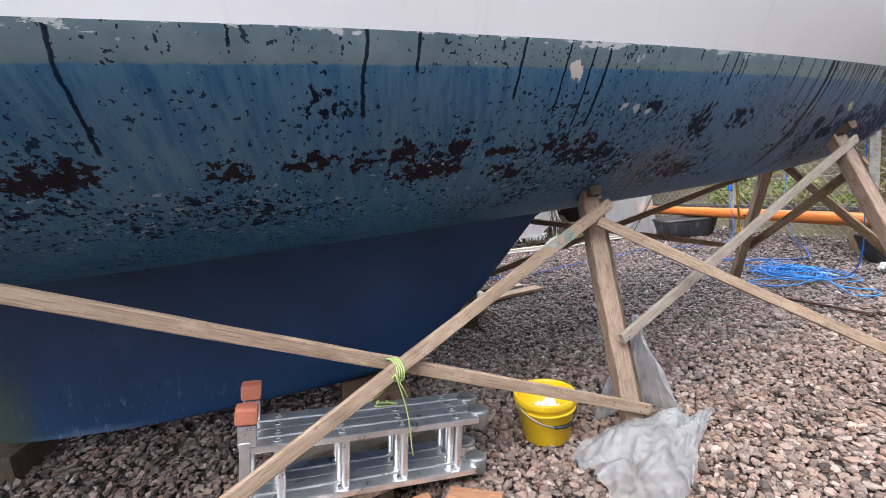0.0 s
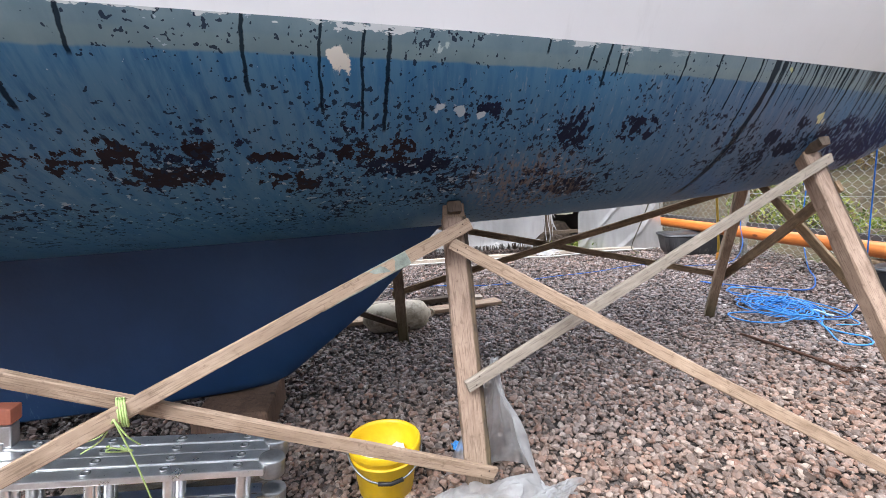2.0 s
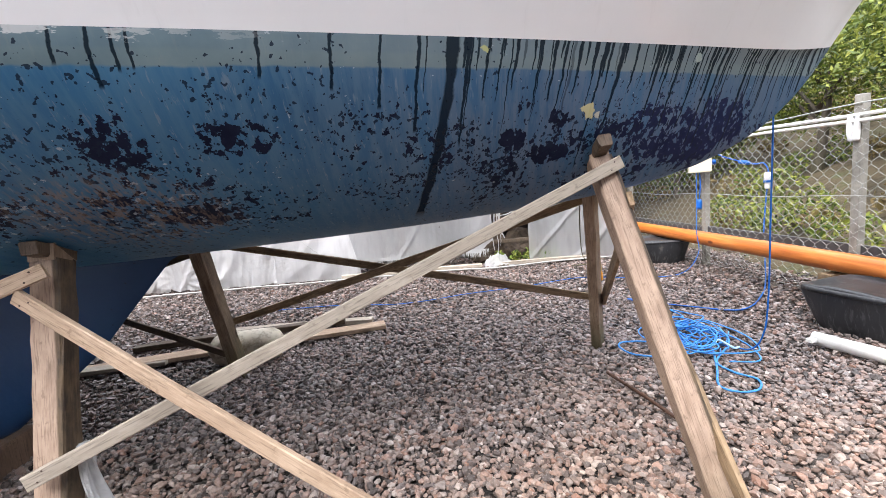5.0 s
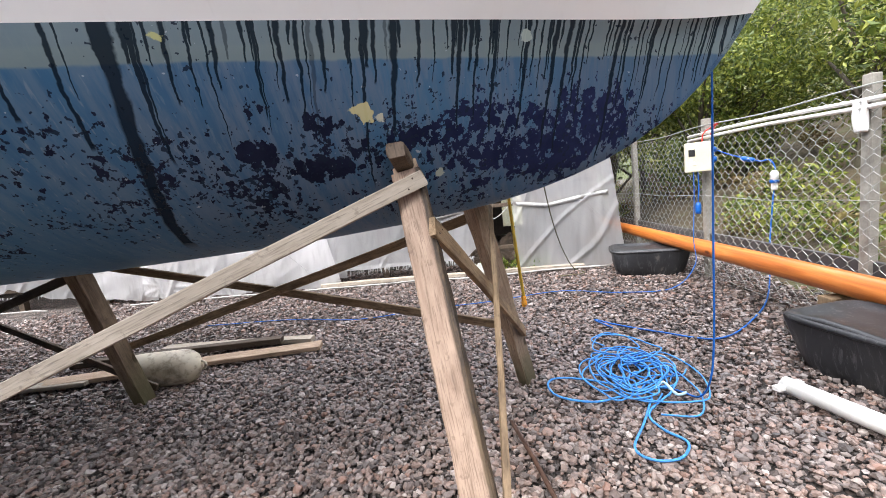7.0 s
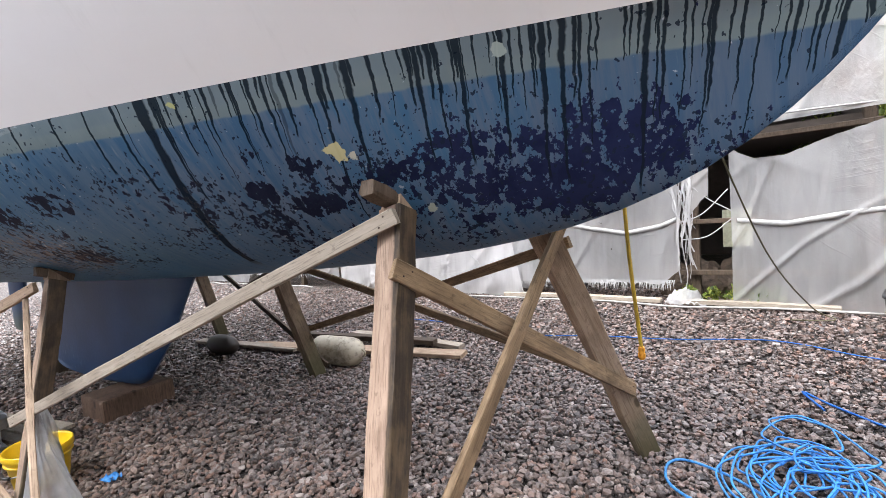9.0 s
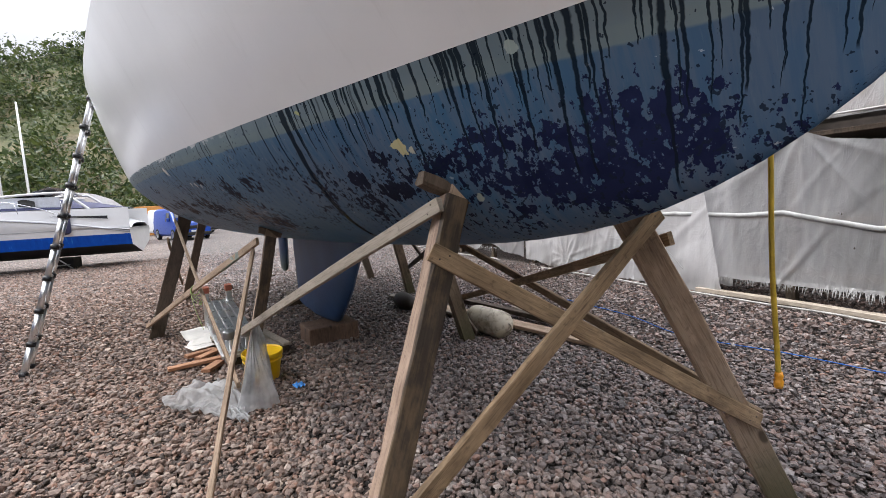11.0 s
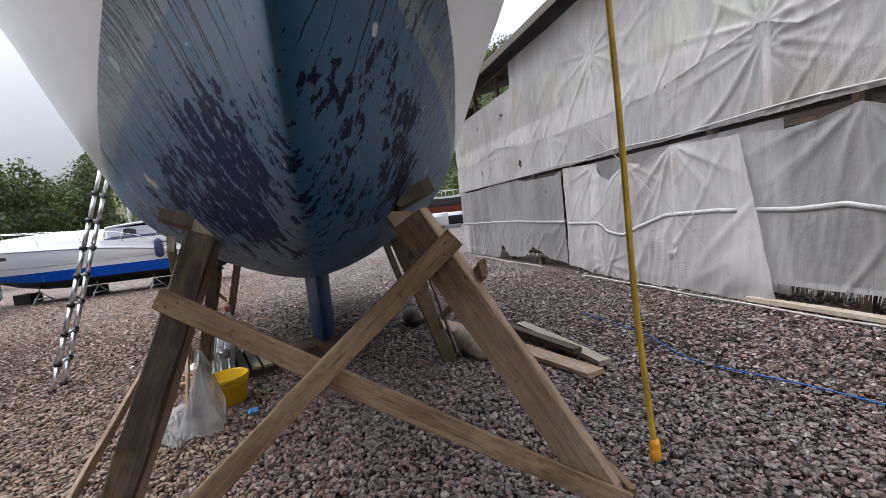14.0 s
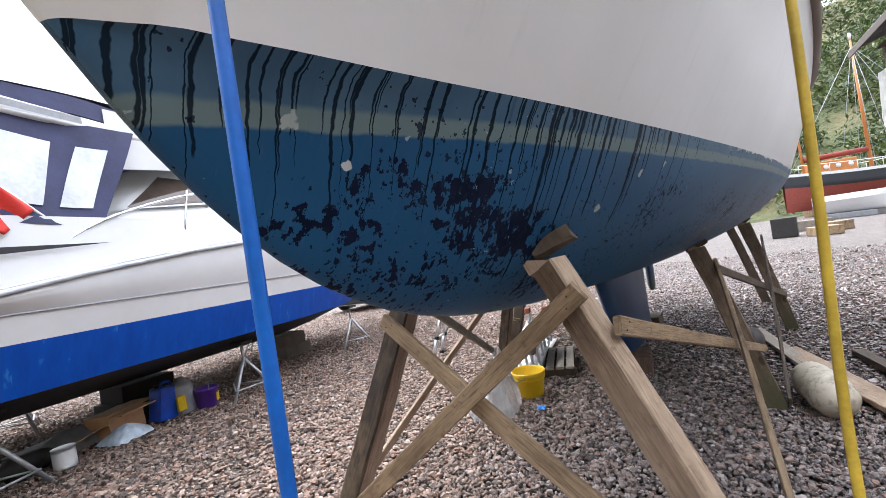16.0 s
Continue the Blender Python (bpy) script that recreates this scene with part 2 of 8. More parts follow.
def wood(name, light, dark, algae=0.0, worn=0.5, stain_shade=0.0):
    """Sawn softwood; the grain runs along the object's z. The last value: how dark the forward face is, weathered
    blotches plus shade put into its colour.
    """
    s = Mat(name, 0.75)
    rnd = s.random()
    vec = s.coords((1, 1, 0.05))
    off = s.n.new("ShaderNodeVectorMath")
    off.operation = "ADD"
    s.l.new(vec, off.inputs[0])
    s.l.new(s.join(s.math("MULTIPLY", rnd, 17.0), s.math("MULTIPLY", rnd, 9.0), s.math("MULTIPLY", rnd, 5.0)), off.inputs[1])
    g = s.noise(45, 6, off.outputs[0], 0.65, 0.5)
    fine = s.noise(230, 3, off.outputs[0])
    big = s.noise(8.0, 6, s.coords((1, 1, 0.35)), 0.65)
    blot = s.noise(17, 5, s.coords((1, 1, 0.5)), 0.65)
    mid = tuple((a + b) / 2 for a, b in zip(light, dark))
    c = s.ramp(g, [(0.3, tuple(0.25 * m + 0.75 * d for m, d in zip(mid, dark))), (0.5, mid), (0.75, tuple(0.5 * m + 0.5 * d for m, d in zip(mid, light)))])
    c = s.mix(s.math("MULTIPLY", s.step(blot, 0.42, 0.68), 0.7), c, light)
    c = s.mix(s.math("MULTIPLY", s.step(big, 0.46, 0.66), worn), c, tuple(v * 0.6 for v in dark))
    c = s.mix(s.math("MULTIPLY", s.step(fine, 0.50, 0.68), 0.55), c, tuple(v * 0.5 for v in dark))
    c = s.mix(s.math("MULTIPLY", s.step(s.noise(38, 4), 0.60, 0.72), 0.5), c, tuple(v * 0.6 for v in dark))
    k = s.voronoi(6.0, s.coords((1, 1, 0.5)))
    c = s.mix(s.step(k, 0.13, 0.07), c, tuple(v * 0.4 for v in dark))
    tone = s.math("ADD", s.math("MULTIPLY", rnd, 0.4), 0.8)
    c = s.mix(1.0, c, s.join(tone, tone, tone), "MULTIPLY")
    x, y, z = s.xyz()
    if stain_shade:
        # forward face only: weathered blotches, with that side's shade painted in
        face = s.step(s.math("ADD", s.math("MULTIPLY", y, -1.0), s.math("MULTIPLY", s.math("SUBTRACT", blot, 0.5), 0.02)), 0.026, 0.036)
        c = s.mix(s.math("MULTIPLY", face, stain_shade), c, s.mix(s.step(s.math("ADD", s.math("MULTIPLY", blot, 0.6), s.math("MULTIPLY", g, 0.4)), 0.42, 0.62), (0.013, 0.009, 0.005), (0.088, 0.058, 0.028)))
    if algae:
        foot = s.math("MULTIPLY", s.step(s.math("ADD", z, s.math("MULTIPLY", big, 0.5)), 0.75, 0.3), algae)
        c = s.mix(foot, c, (0.050, 0.056, 0.018))
    s.color(c)
    s.bump(s.math("ADD", g, s.math("MULTIPLY", fine, 0.4)), 0.85, 0.003)
    return s.m

# ground
def gravel_colors(s, r):
    c = s.ramp(r, [(0.0, (0.085, 0.072, 0.067)), (0.18, (0.33, 0.265, 0.235)), (0.32, (0.50, 0.35, 0.285)), (0.46, (0.15, 0.122, 0.112)), (0.58, (0.56, 0.44, 0.375)), (0.70, (0.24, 0.205, 0.195)), (0.84, (0.70, 0.62, 0.56)), (0.92, (0.40, 0.24, 0.18)), (1.0, (0.12, 0.10, 0.09))])
    return c


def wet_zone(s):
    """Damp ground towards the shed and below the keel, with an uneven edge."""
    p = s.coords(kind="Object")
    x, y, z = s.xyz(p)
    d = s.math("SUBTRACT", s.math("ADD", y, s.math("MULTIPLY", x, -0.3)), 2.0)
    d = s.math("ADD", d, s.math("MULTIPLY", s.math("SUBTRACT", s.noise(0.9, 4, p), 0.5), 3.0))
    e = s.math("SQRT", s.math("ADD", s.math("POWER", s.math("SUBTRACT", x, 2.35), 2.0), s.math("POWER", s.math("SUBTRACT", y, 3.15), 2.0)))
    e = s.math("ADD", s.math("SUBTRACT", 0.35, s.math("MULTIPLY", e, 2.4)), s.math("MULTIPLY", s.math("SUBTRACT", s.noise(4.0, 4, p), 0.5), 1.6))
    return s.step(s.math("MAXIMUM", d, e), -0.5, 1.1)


g = Mat("gravel_stone", 0.8)
wet = wet_zone(g)
c = gravel_colors(g, g.island())
c = g.mix(1.0, c, g.mix(wet, (0.63, 0.565, 0.515), (0.87, 0.86, 0.875)), "MULTIPLY")
c = g.mix(g.math("MULTIPLY", g.step(g.noise(45, 4), 0.45, 0.75), 0.5), c, (0.13, 0.11, 0.10))
c = g.mix(g.math("MULTIPLY", g.step(g.noise(130, 2), 0.55, 0.8), 0.35), c, (0.55, 0.50, 0.47))
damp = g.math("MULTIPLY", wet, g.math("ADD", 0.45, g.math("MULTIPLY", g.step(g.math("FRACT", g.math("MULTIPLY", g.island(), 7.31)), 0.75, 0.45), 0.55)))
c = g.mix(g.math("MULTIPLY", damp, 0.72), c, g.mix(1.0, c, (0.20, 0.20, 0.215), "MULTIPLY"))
g.color(c).rough(g.math("SUBTRACT", 0.78, g.math("MULTIPLY", wet, 0.42)))
g.bump(g.noise(160, 3), 0.35, 0.002)
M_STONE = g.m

g = Mat("gravel_bed", 0.9)
wet = wet_zone(g)
cell = g.voronoi(30.0, feature="F1", out="Color")
dist = g.voronoi(30.0, feature="DISTANCE_TO_EDGE")
cr = g.xyz(cell)[0]
c = gravel_colors(g, cr)
c = g.mix(g.step(dist, 0.16, 0.04), c, (0.03, 0.036, 0.033))
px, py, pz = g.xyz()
# bed near black round the yacht: shade in the stones' gaps, painted in
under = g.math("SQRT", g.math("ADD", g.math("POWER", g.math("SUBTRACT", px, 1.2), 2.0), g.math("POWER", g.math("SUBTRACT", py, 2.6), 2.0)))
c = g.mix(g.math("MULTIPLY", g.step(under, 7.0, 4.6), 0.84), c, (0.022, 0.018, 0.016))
c = g.mix(g.math("MULTIPLY", g.step(g.noise(0.6, 5), 0.45, 0.7), 0.35), c, (0.33, 0.28, 0.25))
c = g.mix(g.math("MULTIPLY", g.step(g.noise(6.0, 6, None, 0.7), 0.42, 0.62), 0.5), c, (0.10, 0.085, 0.078))
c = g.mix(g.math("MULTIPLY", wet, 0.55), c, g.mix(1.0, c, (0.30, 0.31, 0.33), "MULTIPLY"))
tone = g.math("ADD", 0.50, g.math("MULTIPLY", g.xyz(g.voronoi(10.0, out="Color"))[1], 0.62))
c = g.mix(1.0, c, g.join(tone, g.math("MULTIPLY", tone, 0.98), g.math("MULTIPLY", tone, 0.97)), "MULTIPLY")
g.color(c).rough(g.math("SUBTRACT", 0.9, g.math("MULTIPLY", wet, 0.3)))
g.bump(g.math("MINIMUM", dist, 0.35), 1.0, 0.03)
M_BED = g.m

# hull paint: the object's x runs forward from the stem, z is the height
h = Mat("antifouling", 0.5, Specular_IOR_Level=0.4)
X, Y, Z = h.xyz()
U = h.math("MULTIPLY", X, -1.0)
blot = h.noise(1.7, 5)
c = h.ramp(blot, [(0.3, (0.012, 0.080, 0.172)), (0.5, (0.019, 0.108, 0.222)), (0.7, (0.032, 0.135, 0.255))])
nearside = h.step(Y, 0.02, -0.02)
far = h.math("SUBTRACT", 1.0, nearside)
forward = h.step(U, 2.8, 1.5)
# chalky vertical rubbing
chalk = h.noise(1.0, 5, h.coords((26, 6, 1.6)), 0.7)
chalkf = h.math("ADD", 0.05, h.math("MULTIPLY", nearside, h.math("ADD", h.math("ADD", 0.34, h.math("MULTIPLY", h.step(U, 3.0, 4.2), 0.22)), h.math("MULTIPLY", forward, 0.38))))
c = h.mix(h.math("MULTIPLY", h.step(chalk, 0.38, 0.62), chalkf), c, h.mix(forward, (0.086, 0.186, 0.268), (0.112, 0.160, 0.232)))
c = h.mix(h.math("MULTIPLY", h.math("MULTIPLY", nearside, forward), h.math("ADD", 0.32, h.math("MULTIPLY", h.step(U, 1.2, 0.4), 0.30))), c, (0.058, 0.092, 0.145))
# fine pale scratches that run straight down, strongest amidships
scratch = h.step(h.noise(1.0, 4, h.coords((95, 30, 2.2)), 0.6), 0.60, 0.68)
midship = h.math("MULTIPLY", h.step(U, 3.6, 2.9), h.step(U, 1.5, 2.1))
c = h.mix(h.math("MULTIPLY", scratch, h.math("ADD", 0.12, h.math("MULTIPLY", h.math("MULTIPLY", midship, nearside), 0.38))), c, (0.19, 0.235, 0.275))
# port side darkened: its lesser light is put into the paint colour
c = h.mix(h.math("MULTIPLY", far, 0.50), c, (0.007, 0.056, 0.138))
# the worn strip below the waterline, palest along its lower edge
edge = h.math("ADD", Z, h.math("MULTIPLY", h.math("SUBTRACT", h.noise(14, 4), 0.5), 0.016))
strip = h.step(edge, 1.629, 1.637)
lowband = h.math("MULTIPLY", strip, h.step(edge, 1.676, 1.664))
stripc = h.ramp(h.noise(7, 5), [(0.3, (0.096, 0.140, 0.155)), (0.6, (0.155, 0.208, 0.215)), (0.75, (0.21, 0.245, 0.235))])
stripc = h.mix(h.math("MULTIPLY", forward, h.math("MULTIPLY", nearside, 0.7)), stripc, (0.165, 0.205, 0.220))
c = h.mix(h.math("MULTIPLY", strip, h.math("ADD", 0.30, h.math("MULTIPLY", nearside, 0.52))), c, stripc)
c = h.mix(h.math("MULTIPLY", lowband, h.math("ADD", 0.18, h.math("MULTIPLY", far, 0.42))), c, (0.195, 0.250, 0.215))
# flaked patches down to the old dark coat, the largest each in its own place
small = h.noise(30, 5, h.coords((1.2, 1, 0.85)), 0.62)
big = h.noise(3.2, 3, h.coords((1, 1, 1.7)), 0.5)


def patches(rows, sel):
    """The nearness, 0 to 1, to the closest of some ellipses (u, z, half length, half height)."""
    best = None
    for u, z, ru, rz in rows:
        du = h.math("DIVIDE", h.math("SUBTRACT", U, u), ru * 1.35)
        dz = h.math("DIVIDE", h.math("SUBTRACT", Z, z), rz * 1.35)
        d = h.math("ADD", h.math("MULTIPLY", du, du), h.math("MULTIPLY", dz, dz))
        best = d if best is None else h.math("MINIMUM", best, d)
    return h.math("MULTIPLY", h.step(best, 1.7, 0.0), sel)


brown = patches([(4.74, 1.40, 0.055, 0.026), (4.48, 1.405, 0.085, 0.024), (4.35, 1.40, 0.06, 0.030), (4.23, 1.415, 0.05, 0.034), (4.12, 1.350, 0.10, 0.020), (4.016, 1.42, 0.028, 0.018), (3.84, 1.396, 0.050, 0.012), (3.83, 1.318, 0.065, 0.026), (3.59, 1.399, 0.05, 0.020), (3.46, 1.41, 0.06, 0.03), (5.15, 1.42, 0.10, 0.03), (5.5, 1.40, 0.12, 0.03)], nearside)
indigo = patches([(4.46, 1.557, 0.065, 0.044), (4.455, 1.612, 0.045, 0.008), (3.17, 1.52, 0.036, 0.032), (0.97, 1.42, 0.19, 0.075), (0.62, 1.53, 0.12, 0.045), (0.80, 1.345, 0.15, 0.050), (0.66, 1.42, 0.14, 0.075), (1.61, 1.522, 0.042, 0.022), (1.465, 1.488, 0.040, 0.026), (1.65, 1.42, 0.05, 0.026), (1.50, 1.36, 0.06, 0.025), (2.53, 1.46, 0.09, 0.035), (2.81, 1.47, 0.06, 0.08), (2.74, 1.24, 0.08, 0.03), (3.45, 1.36, 0.12, 0.03)], nearside)
bowfar = patches([(0.265, 1.568, 0.06, 0.026), (0.45, 1.568, 0.09, 0.036), (0.44, 1.52, 0.08, 0.05), (0.67, 1.525, 0.13, 0.026), (0.73, 1.44, 0.07, 0.05), (0.37, 1.49, 0.06, 0.03), (0.51, 1.43, 0.06, 0.05), (0.62, 1.37, 0.10, 0.05), (1.0, 1.42, 0.12, 0.06)], far)
placed = h.math("MAXIMUM", h.math("MAXIMUM", brown, indigo), bowfar)
loose = h.math("MULTIPLY", h.step(Z, 1.60, 1.46), h.step(Z, 1.12, 1.26))
aftband = h.math("MULTIPLY", h.step(U, 2.2, 3.4), h.step(Z, 1.48, 1.40))
flake = h.math("ADD", small, h.math("ADD", h.math("MULTIPLY", h.math("MAXIMUM", brown, indigo), 0.180), h.math("MULTIPLY", bowfar, 0.165)))
flake = h.math("ADD", flake, h.math("MULTIPLY", h.math("SUBTRACT", big, 0.5), 0.55))
flake = h.math("ADD", flake, h.math("MULTIPLY", loose, h.math("SUBTRACT", h.math("ADD", 0.130, h.math("MULTIPLY", far, -0.045)), h.math("MULTIPLY", h.step(U, 2.2, 3.4), h.math("SUBTRACT", 0.060, h.math("MULTIPLY", aftband, 0.055))))))
flaked = h.step(flake, 0.715, 0.727)
fc = h.mix(h.step(brown, 0.05, 0.3), h.mix(h.math("MULTIPLY", h.step(U, 1.5, 0.9), nearside), (0.010, 0.014, 0.034), (0.014, 0.020, 0.062)), (0.019, 0.013, 0.017))
fc = h.mix(h.step(h.noise(11, 3), 0.42, 0.62), fc, h.mix(1.0, fc, (0.62, 0.66, 0.74), "MULTIPLY"))
c = h.mix(flaked, c, fc)
# small round fragments round the patches
frag = h.math("ADD", h.noise(58, 2, h.coords((1, 1, 0.9)), 0.5), h.math("MULTIPLY", big, 0.42))
frag = h.step(h.math("ADD", frag, h.math("ADD", h.math("MULTIPLY", loose, 0.05), h.math("MULTIPLY", h.step(U, 2.4, 3.2), 0.022))), 0.885, 0.900)
c = h.mix(h.math("MULTIPLY", frag, 0.9), c, (0.011, 0.018, 0.036))
# chips down to pale primer, aft of the forward props
chip = h.noise(34, 4, h.coords((1, 1, 1.4)), 0.6)
chipz = h.math("MULTIPLY", h.math("MULTIPLY", h.step(Z, 1.44, 1.36), h.step(Z, 1.12, 1.22)), h.step(U, 2.0, 2.9))
chips = h.step(h.math("ADD", h.math("ADD", chip, h.math("MULTIPLY", chipz, 0.080)), h.math("MULTIPLY", big, 0.12)), 0.770, 0.782)
c = h.mix(h.math("MULTIPLY", chips, 0.85), c, (0.34, 0.39, 0.44))
# rubbed brown streaking on the turn of the bilge
rub = h.math("ADD", h.math("POWER", h.math("DIVIDE", h.math("SUBTRACT", U, 2.93), 0.34), 2.0), h.math("POWER", h.math("DIVIDE", h.math("SUBTRACT", Z, 1.26), 0.15), 2.0))
rubm = h.math("MULTIPLY", h.step(rub, 1.1, 0.1), h.step(h.noise(1.0, 4, h.coords((70, 25, 6)), 0.7), 0.46, 0.60))
c = h.mix(h.math("MULTIPLY", rubm, 0.75), c, (0.20, 0.155, 0.125))
# dark runs that start at the waterline
wob = h.math("ADD", h.math("MULTIPLY", h.math("SUBTRACT", h.noise(7, 2), 0.5), 0.022), h.math("MULTIPLY", h.math("SUBTRACT", h.noise(34, 2), 0.5), 0.010))
down = h.math("SUBTRACT", 1.707, Z)
ux = h.math("SUBTRACT", h.math("ADD", U, wob), h.math("MULTIPLY", down, 0.17))
side = h.math("MULTIPLY", h.step(Y, -0.01, 0.01), 31.7)
bead = h.math("ADD", 0.55, h.math("MULTIPLY", h.noise(42, 2), 0.9))


def runs(scale, width, least, reach, fore):
    v = h.n.new("ShaderNodeTexVoronoi")
    v.voronoi_dimensions = "1D"
    v.inputs["Scale"].default_value = scale
    h.l.new(h.math("ADD", ux, side), v.inputs["W"])
    rnd = h.xyz(v.outputs["Color"])
    length = h.math("ADD", least, h.math("MULTIPLY", h.math("POWER", rnd[0], 1.7), reach))
    keep = h.step(h.math("ADD", rnd[1], fore), 0.5, 0.55)
    thin = h.math("MULTIPLY", h.math("MULTIPLY", width, bead), h.math("ADD", 0.5, h.math("MULTIPLY", rnd[2], 0.9)))
    thin = h.math("MULTIPLY", thin, h.math("SUBTRACT", 1.15, h.math("MULTIPLY", h.step(down, 0.0, length), 0.7)))
    thin = h.math("MULTIPLY", thin, h.math("SUBTRACT", 1.0, h.math("MULTIPLY", h.math("ADD", 0.36, h.math("MULTIPLY", far, 0.14)), h.step(U, 1.3, 0.3))))
    line = h.step(h.math("DIVIDE", v.outputs["Distance"], scale), thin, h.math("MULTIPLY", thin, 0.5))
    return h.math("MULTIPLY", h.math("MULTIPLY", line, keep), h.step(down, length, h.math("MULTIPLY", length, 0.92)))


dense = h.math("ADD", h.math("MULTIPLY", nearside, h.step(U, 2.15, 1.75)), h.math("MULTIPLY", far, h.step(U, 2.4, 1.0)))
fore = h.math("SUBTRACT", h.math("MULTIPLY", dense, 1.0), 0.62)
allr = h.math("MAXIMUM", runs(21.0, 0.0080, 0.07, 0.30, fore), runs(38.0, 0.0050, 0.04, 0.26, h.math("SUBTRACT", fore, 0.05)))
allr = h.math("MAXIMUM", allr, runs(5.3, 0.0085, 0.16, 0.30, h.math("SUBTRACT", fore, 0.12)))
# single long runs farther aft, from where they start to how low they reach
for u0, low, wide in ((4.305, 1.505, 0.0075), (4.158, 1.61, 0.006), (3.816, 1.54, 0.006), (3.64, 1.50, 0.005), (3.531, 1.455, 0.0055), (3.465, 1.45, 0.0075), (2.973, 1.665, 0.005), (2.809, 1.63, 0.006), (2.735, 1.58, 0.006), (2.688, 1.615, 0.005), (2.66, 1.62, 0.004), (2.386, 1.60, 0.006), (2.204, 1.57, 0.006), (2.07, 1.52, 0.006), (1.96, 1.45, 0.007), (4.95, 1.45, 0.007), (4.62, 1.66, 0.004)):
    line = h.step(h.math("ABSOLUTE", h.math("SUBTRACT", ux, u0)), h.math("MULTIPLY", wide, bead), h.math("MULTIPLY", wide * 0.5, bead))
    allr = h.math("MAXIMUM", allr, h.math("MULTIPLY", h.math("MULTIPLY", line, nearside), h.step(Z, low, low + 0.012)))
# one broad run right down the bilge, ragged along its edges
hx = h.math("ABSOLUTE", h.math("SUBTRACT", ux, h.math("ADD", 1.853, h.math("MULTIPLY", h.math("MULTIPLY", down, down), 0.26))))
hw = h.math("MULTIPLY", 0.021, h.math("ADD", 0.55, h.math("MULTIPLY", h.noise(17, 4), 0.9)))
heavy = h.math("MULTIPLY", h.step(hx, hw, h.math("MULTIPLY", hw, 0.6)), h.math("MULTIPLY", nearside, h.step(Z, 1.14, 1.18)))
allr = h.math("MAXIMUM", allr, heavy)
c = h.mix(h.math("MULTIPLY", allr, 0.92), c, (0.006, 0.011, 0.019))
# pale splashes where the white paint came over the edge, and cream filler
up = h.math("ADD", Z, h.math("MULTIPLY", h.math("SUBTRACT", h.noise(9, 5, h.coords((1, 1, 3)), 0.65), 0.5), 0.16))
splash = h.math("MULTIPLY", h.step(up, 1.710, 1.714), h.step(U, 2.2, 3.0))
c = h.mix(splash, c, (0.50, 0.52, 0.52))


def patch(c, u, z, r, col, near=-1):
    du = h.math("DIVIDE", h.math("SUBTRACT", U, u), 1.25)
    d = h.math("SQRT", h.math("ADD", h.math("MULTIPLY", du, du), h.math("POWER", h.math("SUBTRACT", Z, z), 2.0)))
    d = h.math("ADD", d, h.math("MULTIPLY", h.math("SUBTRACT", h.noise(26, 4), 0.5), 0.075))
    m = h.math("MULTIPLY", h.step(d, r, r - 0.005), h.step(h.math("MULTIPLY", Y, near), 0.0, 0.01))
    return h.mix(m, c, col)


for u, z, r, col, near in ((3.607, 1.628, 0.024, (0.62, 0.58, 0.50), -1), (1.35, 1.505, 0.022, (0.50, 0.47, 0.26), -1), (1.30, 1.495, 0.009, (0.50, 0.50, 0.40), -1), (0.86, 1.686, 0.015, (0.32, 0.38, 0.36), -1), (3.325, 1.517, 0.014, (0.42, 0.48, 0.52), -1), (3.255, 1.513, 0.013, (0.36, 0.42, 0.46), -1), (3.19, 1.505, 0.010, (0.42, 0.47, 0.50), -1), (3.31, 1.669, 0.016, (0.34, 0.40, 0.39), -1), (1.16, 1.325, 0.010, (0.40, 0.45, 0.38), -1), (1.757, 1.685, 0.009, (0.40, 0.40, 0.18), -1), (0.315, 1.655, 0.013, (0.34, 0.38, 0.36), 1), (1.505, 1.574, 0.012, (0.42, 0.45, 0.44), 1), (1.31, 1.469, 0.013, (0.40, 0.44, 0.36), 1), (1.68, 1.61, 0.010, (0.40, 0.42, 0.40), 1), (0.427, 1.577, 0.007, (0.50, 0.52, 0.52), 1)):
    c = patch(c, u, z, r, col, near)
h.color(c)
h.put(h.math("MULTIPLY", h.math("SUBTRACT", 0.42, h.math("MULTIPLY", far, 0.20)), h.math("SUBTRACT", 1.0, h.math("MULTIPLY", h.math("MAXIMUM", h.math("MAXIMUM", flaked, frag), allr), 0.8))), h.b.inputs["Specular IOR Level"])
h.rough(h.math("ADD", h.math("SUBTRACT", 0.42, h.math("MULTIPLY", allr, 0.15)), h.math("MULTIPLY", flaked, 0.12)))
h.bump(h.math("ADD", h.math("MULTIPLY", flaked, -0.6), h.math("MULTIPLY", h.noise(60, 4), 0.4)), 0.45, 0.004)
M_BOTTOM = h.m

k = Mat("keel_paint", 0.55)
kx, ky, kz = k.xyz()
c = k.ramp(k.noise(2.4, 5), [(0.3, (0.006, 0.036, 0.104)), (0.55, (0.010, 0.048, 0.136)), (0.75, (0.020, 0.066, 0.155))])
scuff = k.math("MULTIPLY", k.step(k.noise(1.0, 5, k.coords((30, 10, 9)), 0.7), 0.55, 0.68), k.step(kz, 0.55, 0.2))
scuff = k.math("MULTIPLY", scuff, k.step(kx, -4.8, -5.8))
c = k.mix(k.math("MULTIPLY", scuff, 0.6), c, (0.16, 0.25, 0.33))
c = k.mix(k.step(k.noise(16, 4), 0.70, 0.74), c, (0.010, 0.025, 0.06))
c = k.mix(k.math("MULTIPLY", k.step(kx, -6.15, -6.4), k.step(kz, 0.75, 0.35)), c, (0.05, 0.075, 0.065))
k.color(c)
k.bump(k.noise(40, 4), 0.3, 0.004)
